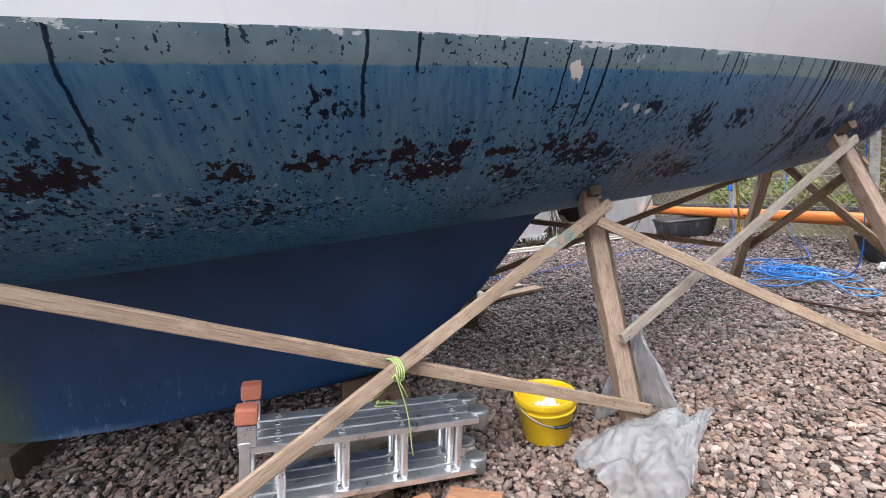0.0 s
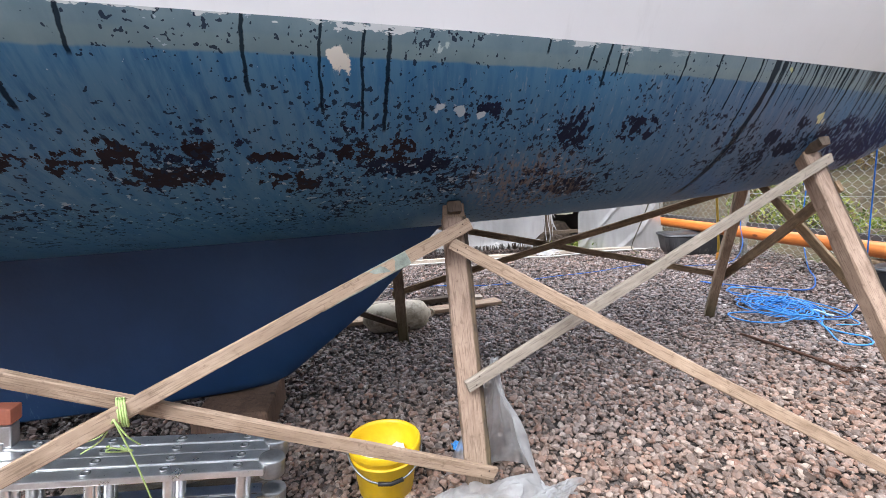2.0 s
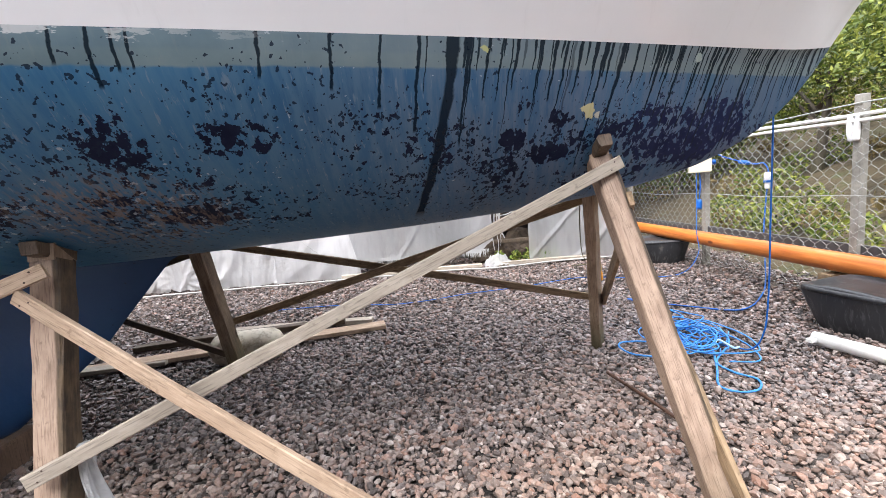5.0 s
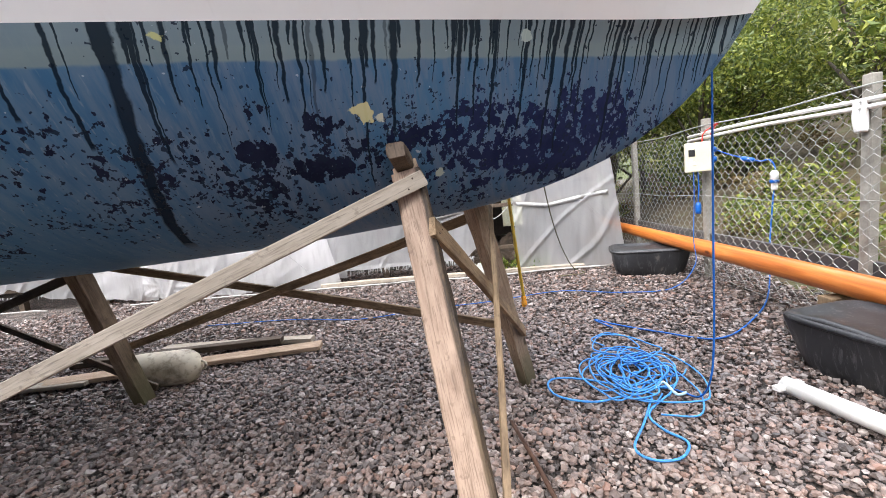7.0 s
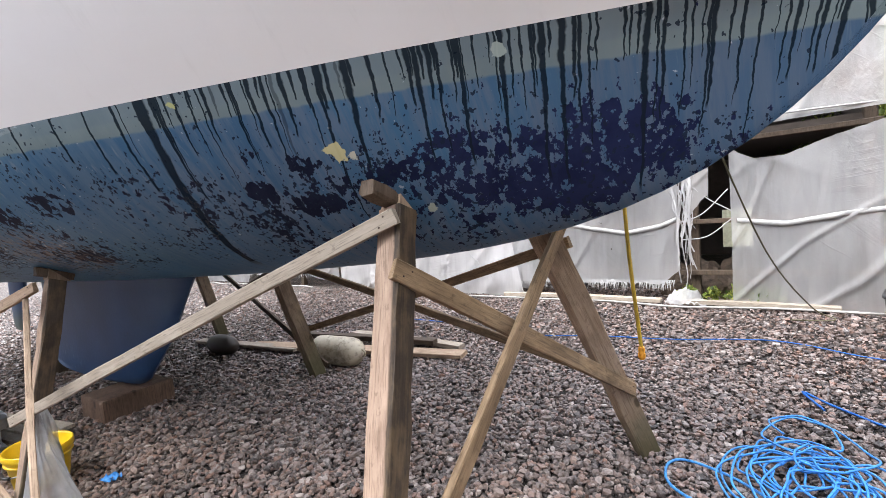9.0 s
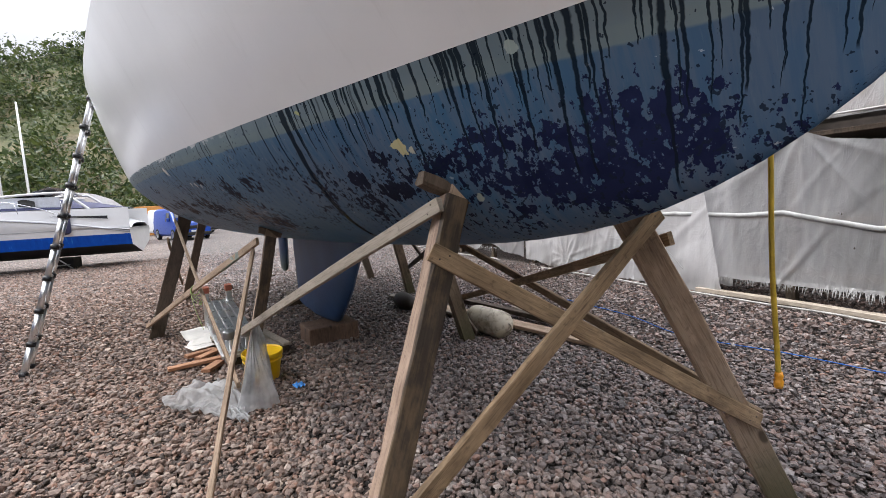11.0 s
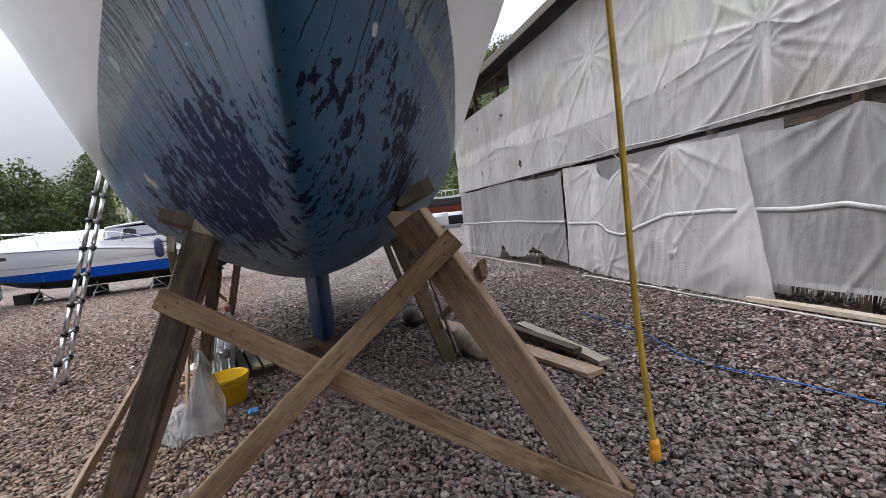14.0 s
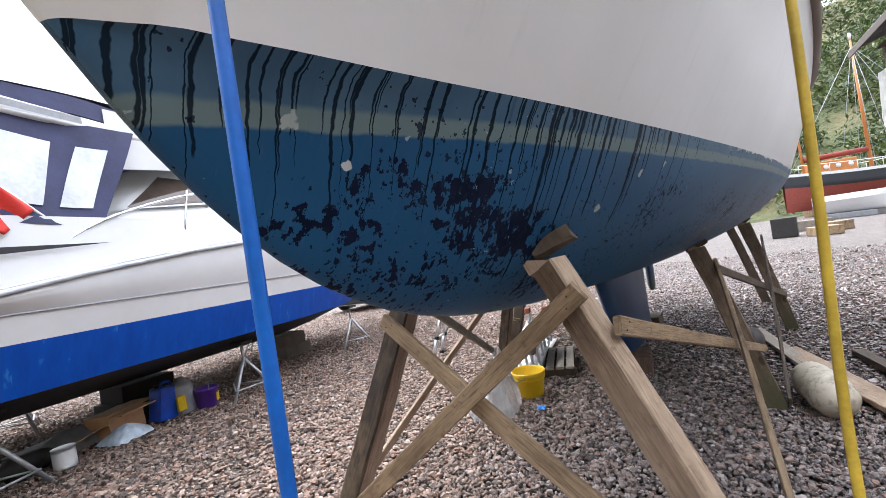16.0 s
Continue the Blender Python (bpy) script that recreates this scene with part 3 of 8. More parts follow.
M_KEEL = k.m

t = Mat("gelcoat", 0.22)
c = t.ramp(t.noise(1.3, 4), [(0.3, (0.80, 0.80, 0.80)), (0.7, (0.87, 0.87, 0.87))])
c = t.mix(t.math("MULTIPLY", t.step(t.noise(1.0, 5, t.coords((18, 6, 0.7)), 0.7), 0.55, 0.75), 0.10), c, (0.40, 0.39, 0.36))
t.color(c)
t.bump(t.noise(3.0, 2), 0.04, 0.01)
M_GEL = t.m
M_STRAKE = plain("oiled_teak_strake", (0.16, 0.11, 0.075), 0.5, scale=6)

M_WOOD = wood("sawn_softwood", (0.43, 0.32, 0.23), (0.22, 0.145, 0.092), 0.0, 0.5)
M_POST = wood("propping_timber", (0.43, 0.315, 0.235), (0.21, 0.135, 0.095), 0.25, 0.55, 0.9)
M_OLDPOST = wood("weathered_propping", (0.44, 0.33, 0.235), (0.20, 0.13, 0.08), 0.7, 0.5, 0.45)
M_OLD = wood("weathered_timber", (0.33, 0.23, 0.135), (0.11, 0.068, 0.035), 0.0, 0.75)
M_GREYWOOD = wood("grey_board", (0.46, 0.40, 0.33), (0.26, 0.215, 0.165), 0.0, 0.25)
M_DARKWOOD = wood("wet_dark_timber", (0.13, 0.092, 0.064), (0.050, 0.034, 0.022), 0.1, 0.5)

# ---- the yacht ----
BOAT = pose(3.827, 3.467, 0, 0, 0, 10.43)
ZW = 1.705
STEM = 0.034


def wl_half(u):
    b = 1.723 * (1 - max(1 - u / 5.59, 0) ** 1.356)
    if u > 5.59:
        b = 1.723 * (1 - 0.42 * ((u - 5.59) / 3.0) ** 2)
    return b


def depth(u):
    a = max(u - 0.05 - 0.025 * math.exp(-u / 0.4), 0.0)
    d = 0.47 * (1 - math.exp(-a / 0.38)) + 0.21 * (1 - math.exp(-a / 1.8))
    if u > 6.2:
        d -= 0.62 * ((u - 6.2) / 2.4) ** 1.6
    return max(d, 0.004)


def half(u, d, sg=-1):
    """Half breadth at u metres abaft the stem, d from 0 at the waterline to 1 at the canoe body's bottom."""
    e = math.exp(-u)
    p, q = max(1.309 - 1.054 * e, 0.55), max(2.471 - 1.924 * e, 0.75)
    b = wl_half(u)
    if sg < 0:
        # fuller forward and slacker amidships on the port side
        b += 0.03 * min(1.0, u / 0.3) - 0.04 * min(max(u - 0.9, 0.0), 3.5)
    y = b * max(0.0, 1 - d ** p) ** (1 / q)
    r = 0.018 + 0.035 * math.exp(-u / 0.9)
    if sg > 0:
        # the stem is cut finer on the starboard bow
        r = 0.006 + (r - 0.006) * (1 - math.exp(-u))
        y *= 1 - 0.4 * math.exp(-u / 0.4)
    return (max(y, 0) + r * math.sqrt(max(0.0, 1 - d * d))) * min(1.0, max(0.0, u - STEM) / 0.10) ** 0.5


def wl_z(u):
    """The painted waterline, which lifts at the stem."""
    return 1.708 + 0.026 * math.exp(-max(u - 0.05, 0.0) / 1.5) + 0.022 * math.exp(-max(u - 0.05, 0.0) / 0.15)


def keel_z(u):
    """The bottom of the canoe body, which runs up into the stem."""
    if u < 0.10:
        return wl_z(STEM) + (ZW - depth(0.10) - wl_z(STEM)) * (u - STEM) / (0.10 - STEM)
    return ZW - depth(u)


def at_boat(u, v, z):
    return BOAT @ Vector((-u, -v, z))


yacht = thing("sailing_yacht", "sailing yacht with flaking blue antifouling and white topsides, propped ashore", "sailing boat", BOAT)
US = [STEM, 0.038, 0.046, 0.058, 0.07, 0.085, 0.1, 0.12, 0.15, 0.21, 0.28, 0.36, 0.45, 0.56, 0.68, 0.82, 0.98, 1.16, 1.36, 1.6, 1.9, 2.2, 2.55, 2.9, 3.3, 3.7, 4.1, 4.5, 5.0, 5.5, 6.0, 6.5, 7.0, 7.5, 8.0, 8.5]
ND = 22
bm = bmesh.new()
for sg in (1, -1):
    rows = []
    for u in US:
        row = []
        for j in range(ND + 1):
            d = math.sin(j / ND * math.pi / 2)
            row.append(bm.verts.new((-u, -sg * half(u, d, sg), wl_z(u) - d * (wl_z(u) - keel_z(u)))))
        rows.append(row)
    for a, b in zip(rows, rows[1:]):
        for i in range(ND):
            q = (a[i], a[i + 1], b[i + 1], b[i])
            f = bm.faces.new(q if sg > 0 else q[::-1])
            f.smooth = True
bmesh.ops.remove_doubles(bm, verts=list(bm.verts), dist=0.0008)
bmesh.ops.recalc_face_normals(bm, faces=list(bm.faces))
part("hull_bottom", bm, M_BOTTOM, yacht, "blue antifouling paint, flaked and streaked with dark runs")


def sheer_z(u):
    return 2.50 + 0.24 * max(0.0, 1 - u / 4.5) ** 1.6 + 0.06 * max(0.0, u - 5.5) / 3


def side_half(u, f, sg=-1):
    """Topside half breadth, f from 0 at the waterline to 1 at the sheer."""
    w = max(u, 0.0)
    b = half(w, 0.0, sg)
    flare = 0.56 * math.exp(-w / 6.2) * (1 - math.exp(-w / 0.45))
    return b + flare * (1.25 * f - 0.25 * f * f)


bm = bmesh.new()
NT = 14
for sg in (1, -1):
    rows = []
    for u in US:
        row = []
        for j in range(NT + 1):
            f = j / NT
            lead = -0.70 * f * max(0.0, 1 - u / 2.2)
            z = wl_z(u) + f * (sheer_z(u) - wl_z(u))
            y = max(side_half(u, f, sg), 0.028 * f + 0.002)
            row.append(bm.verts.new((-(u + lead), -sg * y, z)))
        rows.append(row)
    for a, b in zip(rows, rows[1:]):
        for i in range(NT):
            q = (a[i], b[i], b[i + 1], a[i + 1])
            f = bm.faces.new(q if sg > 0 else q[::-1])
            f.smooth = True
bmesh.ops.remove_doubles(bm, verts=list(bm.verts), dist=0.009)
bmesh.ops.recalc_face_normals(bm, faces=list(bm.faces))
part("topside_shell", bm, M_GEL, yacht, "glossy white gelcoat topsides")
for sg in (1, -1):
    pts = []
    for u in US[1:]:
        lead = -0.72 * max(0.0, 1 - u / 2.2)
        pts.append((-(u + lead), -sg * (side_half(u, 1.0) + 0.012), sheer_z(u) + 0.01))
    part("rubbing_strake", tube(pts, 0.034, 8), M_STRAKE, yacht, "dark wooden rubbing strake")


def deck_at(a, b):
    u = a * 8.5
    lead = -0.72 * max(0.0, 1 - u / 2.2)
    return Vector((-(u + lead), -(2 * b - 1) * side_half(u, 1.0), sheer_z(u) + 0.012 + 0.05 * (1 - (2 * b - 1) ** 2)))


part("deck", grid(30, 6, deck_at), M_GEL, yacht)
bm = bmesh.new()
ring = [Vector((-8.5, -sg * half(8.5, math.sin(j / 12 * math.pi / 2)), ZW - math.sin(j / 12 * math.pi / 2) * depth(8.5))) for sg, js in ((1, range(13)), (-1, range(11, -1, -1))) for j in js]
ring += [Vector((-8.5, side_half(8.5, j / 6), ZW + j / 6 * (sheer_z(8.5) - ZW))) for j in range(1, 7)]
ring += [Vector((-8.5, -side_half(8.5, j / 6), ZW + j / 6 * (sheer_z(8.5) - ZW))) for j in range(6, 0, -1)]
bm.faces.new([bm.verts.new(p) for p in ring])
part("transom", bm, M_GEL, yacht)


def foil(chords, n=14):
    """A fin from rows of (height, leading u, trailing u, half thickness)."""
    bm = bmesh.new()
    rings = []
    for z, u0, u1, th in chords:
        ring = []
        for sg in (1, -1):
            for i in range(n + 1):
                f = 0.5 - 0.5 * math.cos(math.pi * i / n)
                f = f if sg > 0 else 1 - f
                if sg < 0 and i in (0, n):
                    continue
                t = 2.2 * math.sqrt(f) * (1 - f) ** 0.75 * th if f < 0.4 else th * (1 - ((f - 0.4) / 0.6) ** 2 * 0.85)
                t = th * min(1.0, math.sqrt(f / 0.22)) if f < 0.22 else t if f >= 0.4 else th
                ring.append(bm.verts.new((-(u0 + f * (u1 - u0)), -sg * max(t, 0.004), z)))
        rings.append(ring)
    for a, b in zip(rings, rings[1:]):
        for i in range(len(a)):
            j = (i + 1) % len(a)
            bm.faces.new((a[i], a[j], b[j], b[i])).smooth = True
    bm.faces.new(rings[0][::-1])
    bm.faces.new(rings[-1])
    bmesh.ops.recalc_face_normals(bm, faces=list(bm.faces))
    return smooth(bm, 50)


part("keel", foil([(1.14, 3.02, 6.62, 0.16), (1.03, 3.26, 6.6, 0.125), (0.95, 3.34, 6.58, 0.115), (0.6, 3.68, 6.52, 0.115), (0.36, 4.0, 6.48, 0.12), (0.24, 4.16, 6.46, 0.12), (0.20, 4.25, 6.45, 0.115), (0.182, 4.42, 6.45, 0.11), (0.166, 4.75, 6.44, 0.105), (0.15, 5.2, 6.42, 0.10)]), M_KEEL, yacht, "deep blue painted fin keel")
part("rudder", foil([(1.25, 7.35, 8.05, 0.06), (0.8, 7.42, 8.1, 0.06), (0.4, 7.5, 8.1, 0.05), (0.34, 7.6, 8.05, 0.03)]), M_KEEL, yacht)

# ---- timber shoring ----
PROPS = {}
M_NAIL = plain("rusty_nail", (0.06, 0.035, 0.025), 0.6, 0.4)


def prop(key, foot, top, w, h, seed, mat, pad, label, turn=0):
    """A raking prop; w across the boat, h along it. pad: (length, tilt) of the wedge on top; turn: degrees round its own length."""
    foot, top = Vector(foot), Vector(top)
    m = along(foot, top, at_boat(0, -1, 0) - at_boat(0, 0, 0))
    ob = thing("timber_prop", label, "prop", m, "props shoring the yacht")
    L = (top - foot).length
    post = part("post", timber(L, w, h, seed, 0.003, 0.006, 0.006, 14), mat, ob)
    post.rotation_euler.z = radians(turn)
    rnd = random.Random(seed + 50)
    if pad:
        t = timber(pad[0], 0.045, 0.058, seed + 3, 0.003, 0, 0.006, 4)
        bmesh.ops.transform(t, matrix=pose(pad[2], 0, L + pad[3], 0, pad[1], 0) @ pose(0, 0, -pad[0] / 2), verts=t.verts)
        part("pad", t, M_DARKWOOD, ob, "rough dark wooden pad against the hull")
        t = bmesh.new()
        a, b = h * 0.42, 0.045
        vs = [t.verts.new(p) for p in ((-b, -a, 0), (b, -a, 0), (b, a, 0), (-b, a, 0), (-b, -a, 0.055), (-b, a, 0.06), (b * 0.4, -a, 0.012), (b * 0.4, a, 0.012))]
        bmesh.ops.convex_hull(t, input=vs)
        bmesh.ops.transform(t, matrix=pose(-pad[2] * 0.4, 0, L - 0.003), verts=t.verts)
        part("wedge", t, M_WOOD, ob, "pale wooden wedge")
    PROPS[key] = (foot, top)
    return ob


def on_prop(key, z, out=(0, 0, 0)):
    f, t = PROPS[key]
    return f + (t - f) * ((z - f.z) / (t.z - f.z)) + Vector(out)


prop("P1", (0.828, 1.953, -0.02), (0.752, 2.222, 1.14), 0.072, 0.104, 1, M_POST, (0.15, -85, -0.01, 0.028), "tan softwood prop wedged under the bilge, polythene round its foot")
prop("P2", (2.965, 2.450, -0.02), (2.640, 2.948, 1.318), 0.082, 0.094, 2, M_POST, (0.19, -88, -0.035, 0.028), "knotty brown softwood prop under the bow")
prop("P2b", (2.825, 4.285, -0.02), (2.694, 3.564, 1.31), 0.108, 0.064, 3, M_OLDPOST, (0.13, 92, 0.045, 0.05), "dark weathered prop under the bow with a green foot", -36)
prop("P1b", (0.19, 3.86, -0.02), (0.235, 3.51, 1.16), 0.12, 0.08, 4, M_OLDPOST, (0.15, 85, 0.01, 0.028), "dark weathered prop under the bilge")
prop("P0", (-1.40, 0.79, -0.02), tuple(at_boat(5.62, 1.27, 1.33)), 0.13, 0.10, 5, M_DARKWOOD, (0.14, -68, -0.01, 0.03), "dark stained prop under the after bilge")
prop("P0b", (-2.32, 3.88, -0.02), tuple(at_boat(5.9, -1.20, 1.24)), 0.12, 0.08, 6, M_OLDPOST, (0.14, 68, 0.01, 0.03), "dark weathered prop under the after bilge")
prop("P9", (-3.78, 0.54, -0.02), tuple(at_boat(7.7, 1.10, 1.40)), 0.11, 0.11, 7, M_DARKWOOD, None, "round dark prop under the stern")
prop("P9b", tuple(at_boat(7.75, -1.5, -0.02)), tuple(at_boat(7.7, -1.10, 1.40)), 0.11, 0.11, 8, M_DARKWOOD, None, "round dark prop under the stern")


def brace(p, q, w, seed, mat, label, side, over=0.06, th=0.022):
    p, q = Vector(p), Vector(q)
    d = (q - p).normalized()
    p, q = p - d * over, q + d * over
    m = along(p, q, side)
    ob = solo("timber_brace", timber((q - p).length, th, w, seed, 0.0015, 0.008, 0.003, 12), mat, label, "brace", m, "braces between the props")
    L = (q - p).length
    for zz in (0.035, 0.06, L - 0.06, L - 0.035):
        part("nail", lathe([(0, -th / 2 - 0.002), (0.003, -th / 2 - 0.0015), (0.003, th / 2 + 0.0015), (0, th / 2 + 0.002)], 8, m=pose(0, 0.012 if zz in (0.035, L - 0.06) else -0.012, zz, 0, 90, 0)), M_NAIL, ob, "rusty nail head")
    return ob


OUT = at_boat(0, 1, 0) - at_boat(0, 0, 0)
INN = -OUT
FWD = at_boat(-1, 0, 0) - at_boat(0, 0, 0)
o1, o2 = OUT * 0.078, OUT * 0.104
brace(on_prop("P1", 1.10, o2), on_prop("P0", 0.16, o2), 0.050, 21, M_WOOD, "long pale brace nailed between two props", OUT)
long_brace = [o for o in bpy.data.objects if o.get("label") == "long pale brace nailed between two props"][0]
t = timber(0.36, 0.0235, 0.0515, 77, 0.0012, 0.0, 0.003, 5)
bmesh.ops.translate(t, vec=(0.0025, 0, 0.30), verts=t.verts)
part("painted_length", t, plain("grey_green_paint", (0.24, 0.27, 0.23), 0.7, vary=0.4, scale=20), long_brace, "length of flaking grey-green paint")
brace(on_prop("P1", 0.18, o1), on_prop("P0", 1.255, o1), 0.050, 22, M_WOOD, "long tan brace nailed between two props", OUT)
brace(on_prop("P1", 1.02, o2 + FWD * 0.02), (2.50, 2.01, 0.045), 0.050, 23, M_WOOD, "tan brace nailed between two props", OUT)
brace(on_prop("P2", 1.285, o1), on_prop("P1", 0.52, o1 + FWD * 0.03), 0.048, 24, M_GREYWOOD, "pale worn brace nailed between two props", OUT)
f1, f2 = FWD * 0.055, FWD * 0.08
brace(on_prop("P2", 1.13, f1), on_prop("P2b", 0.42, f1), 0.062, 25, M_OLD, "brown cross brace under the bow", FWD)
brace(on_prop("P2b", 1.20, f2), (2.965, 2.24, 0.07), 0.060, 26, M_OLD, "brown cross brace under the bow", FWD)
i1, i2 = INN * 0.075, INN * 0.10
brace(on_prop("P2b", 1.12, i2), on_prop("P1b", 0.42, i2), 0.05, 27, M_OLD, "dark brace on the far props", INN)
brace(on_prop("P1b", 1.04, i1), on_prop("P2b", 0.42, i1), 0.048, 28, M_OLD, "weathered brace on the far props", INN)
brace(on_prop("P0b", 1.05, i2), on_prop("P1b", 0.10, i2), 0.05, 29, M_DARKWOOD, "thin dark brace on the far props", INN)
brace(on_prop("P1b", 1.0, i1), on_prop("P0b", 0.4, i1), 0.06, 30, M_DARKWOOD, "dark brace on the far props", INN)
brace(on_prop("P0", 1.05, o2), on_prop("P9", 0.3, o2), 0.06, 31, M_OLD, "weathered brace between the after props", OUT)

# ---- ground ----
def ground_z(x, y):
    d = math.hypot(x - 1, y - 2)
    return 0.006 * (noise.noise(Vector((x * 0.9, y * 0.9, 0))) + 0.5 * noise.noise(Vector((x * 3, y * 3, 4)))) - 0.012 if d < 40 else -0.012


rings = [0.0] + [0.35 * 1.1 ** i for i in range(90)]
rings = [r for r in rings if r < 1800] + [2000]
bm = bmesh.new()
prev = None
for r in rings:
    cur = [bm.verts.new((1 + r * math.cos(a), 2 + r * math.sin(a), ground_z(1 + r * math.cos(a), 2 + r * math.sin(a)))) for a in [2 * math.pi * k / 72 for k in range(72)]] if r else [bm.verts.new((1, 2, ground_z(1, 2)))]
    if prev:
        for k in range(72):
            q = [prev[k % len(prev)], cur[k], cur[(k + 1) % 72], prev[(k + 1) % len(prev)]]
            q = [v for i, v in enumerate(q) if v not in q[:i]]
            bm.faces.new(q).smooth = True
    prev = cur
bmesh.ops.recalc_face_normals(bm, faces=list(bm.faces))
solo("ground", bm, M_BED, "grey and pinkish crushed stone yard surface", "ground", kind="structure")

# loose stones, angular, on the stretch that the way passes
phi = (1 + 5 ** 0.5) / 2
ICO = np.array([(-1, phi, 0), (1, phi, 0), (-1, -phi, 0), (1, -phi, 0), (0, -1, phi), (0, 1, phi), (0, -1, -phi), (0, 1, -phi), (phi, 0, -1), (phi, 0, 1), (-phi, 0, -1), (-phi, 0, 1)]) / 1.9
ICO_F = np.array([(0, 11, 5), (0, 5, 1), (0, 1, 7), (0, 7, 10), (0, 10, 11), (1, 5, 9), (5, 11, 4), (11, 10, 2), (10, 7, 6), (7, 1, 8), (3, 9, 4), (3, 4, 2), (3, 2, 6), (3, 6, 8), (3, 8, 9), (4, 9, 5), (2, 4, 11), (6, 2, 10), (8, 6, 7), (9, 8, 1)])
CUBE = np.array([(x, y, z) for z in (-1, 1) for y in (-1, 1) for x in (-1, 1)]) * 0.72
CUBE_F = np.array([(0, 2, 1), (1, 2, 3), (4, 5, 6), (5, 7, 6), (0, 1, 4), (1, 5, 4), (2, 6, 3), (3, 6, 7), (0, 4, 2), (2, 4, 6), (1, 3, 5), (3, 7, 5)])


def stones(name, base, base_f, lo, hi, density, size, seed, label, bounds=(-8.0, 5.6, -5.0, 8.4)):
    """Loose stones strewn over the ground between lo and hi metres from the way."""
    rng = np.random.default_rng(seed)
    x0, x1, y0, y1 = bounds
    count = int((x1 - x0) * (y1 - y0) * density)
    xy = np.stack([rng.uniform(x0, x1, count), rng.uniform(y0, y1, count)], 1)
    d = np.minimum.reduce([np.hypot(xy[:, 0] - px, xy[:, 1] - py) for px, py in ((0.2, 1.4), (1.2, 1.9), (2.2, 2.4), (3.0, 3.2), (2.6, 4.4), (1.3, 3.6))])
    d = d + rng.normal(0, 0.25, count)
    xy = xy[(d >= lo) & (d < hi) & (rng.uniform(0, 1, count) < np.clip(1.6 - d / hi, 0, 1))]
    n, k = len(xy), len(base)
    sz = size * np.clip(rng.lognormal(0, 0.30, n), 0.5, 1.75)
    p = base[None] * (1 + rng.uniform(-0.34, 0.34, (n, k, 1))) + rng.uniform(-0.12, 0.12, (n, k, 3))
    p = p * (sz[:, None, None] * np.stack([rng.uniform(0.85, 1.4, n), rng.uniform(0.7, 1.05, n), rng.uniform(0.5, 0.9, n)], 1)[:, None, :])
    tilt, spin = rng.normal(0, 0.45, n), rng.uniform(0, 2 * math.pi, n)
    ct, st, cs, ss = [f(a)[:, None] for a in (tilt, spin) for f in (np.cos, np.sin)]
    x, y, z = p[..., 0], p[..., 1], p[..., 2]
    y, z = y * ct - z * st, y * st + z * ct
    x, y = x * cs - y * ss, x * ss + y * cs
    p = np.stack([x + xy[:, :1], y + xy[:, 1:], z + (sz * rng.uniform(-0.3, 1.1, n))[:, None]], -1)
    fc = (base_f[None] + k * np.arange(n)[:, None, None]).reshape(-1, 3)
    return tagged(mesh_from(name, p.reshape(-1, 3), fc, M_STONE), label, "gravel", kind="stuff")


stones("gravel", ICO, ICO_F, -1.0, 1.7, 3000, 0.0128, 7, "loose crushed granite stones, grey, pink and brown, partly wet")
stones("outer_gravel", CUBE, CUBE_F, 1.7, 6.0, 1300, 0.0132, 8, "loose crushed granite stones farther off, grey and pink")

CAP = np.array([(-0.8, -0.6, -0.4), (0.8, -0.7, -0.4), (0.7, 0.7, -0.4), (-0.7, 0.6, -0.4), (0.1, 0.0, 0.75)])
CAP_F = np.array([(0, 1, 4), (1, 2, 4), (2, 3, 4), (3, 0, 4)])
stones("yard_gravel", CAP, CAP_F, 5.2, 13.0, 420, 0.021, 9, "loose crushed granite stones out in the yard, grey and pink", (-14.0, 5.6, -8.0, 6.0))

# ---- the sheeted shed ----
SHED = pose(-10.14, 5.72, 0, 0, 0, 9.68)


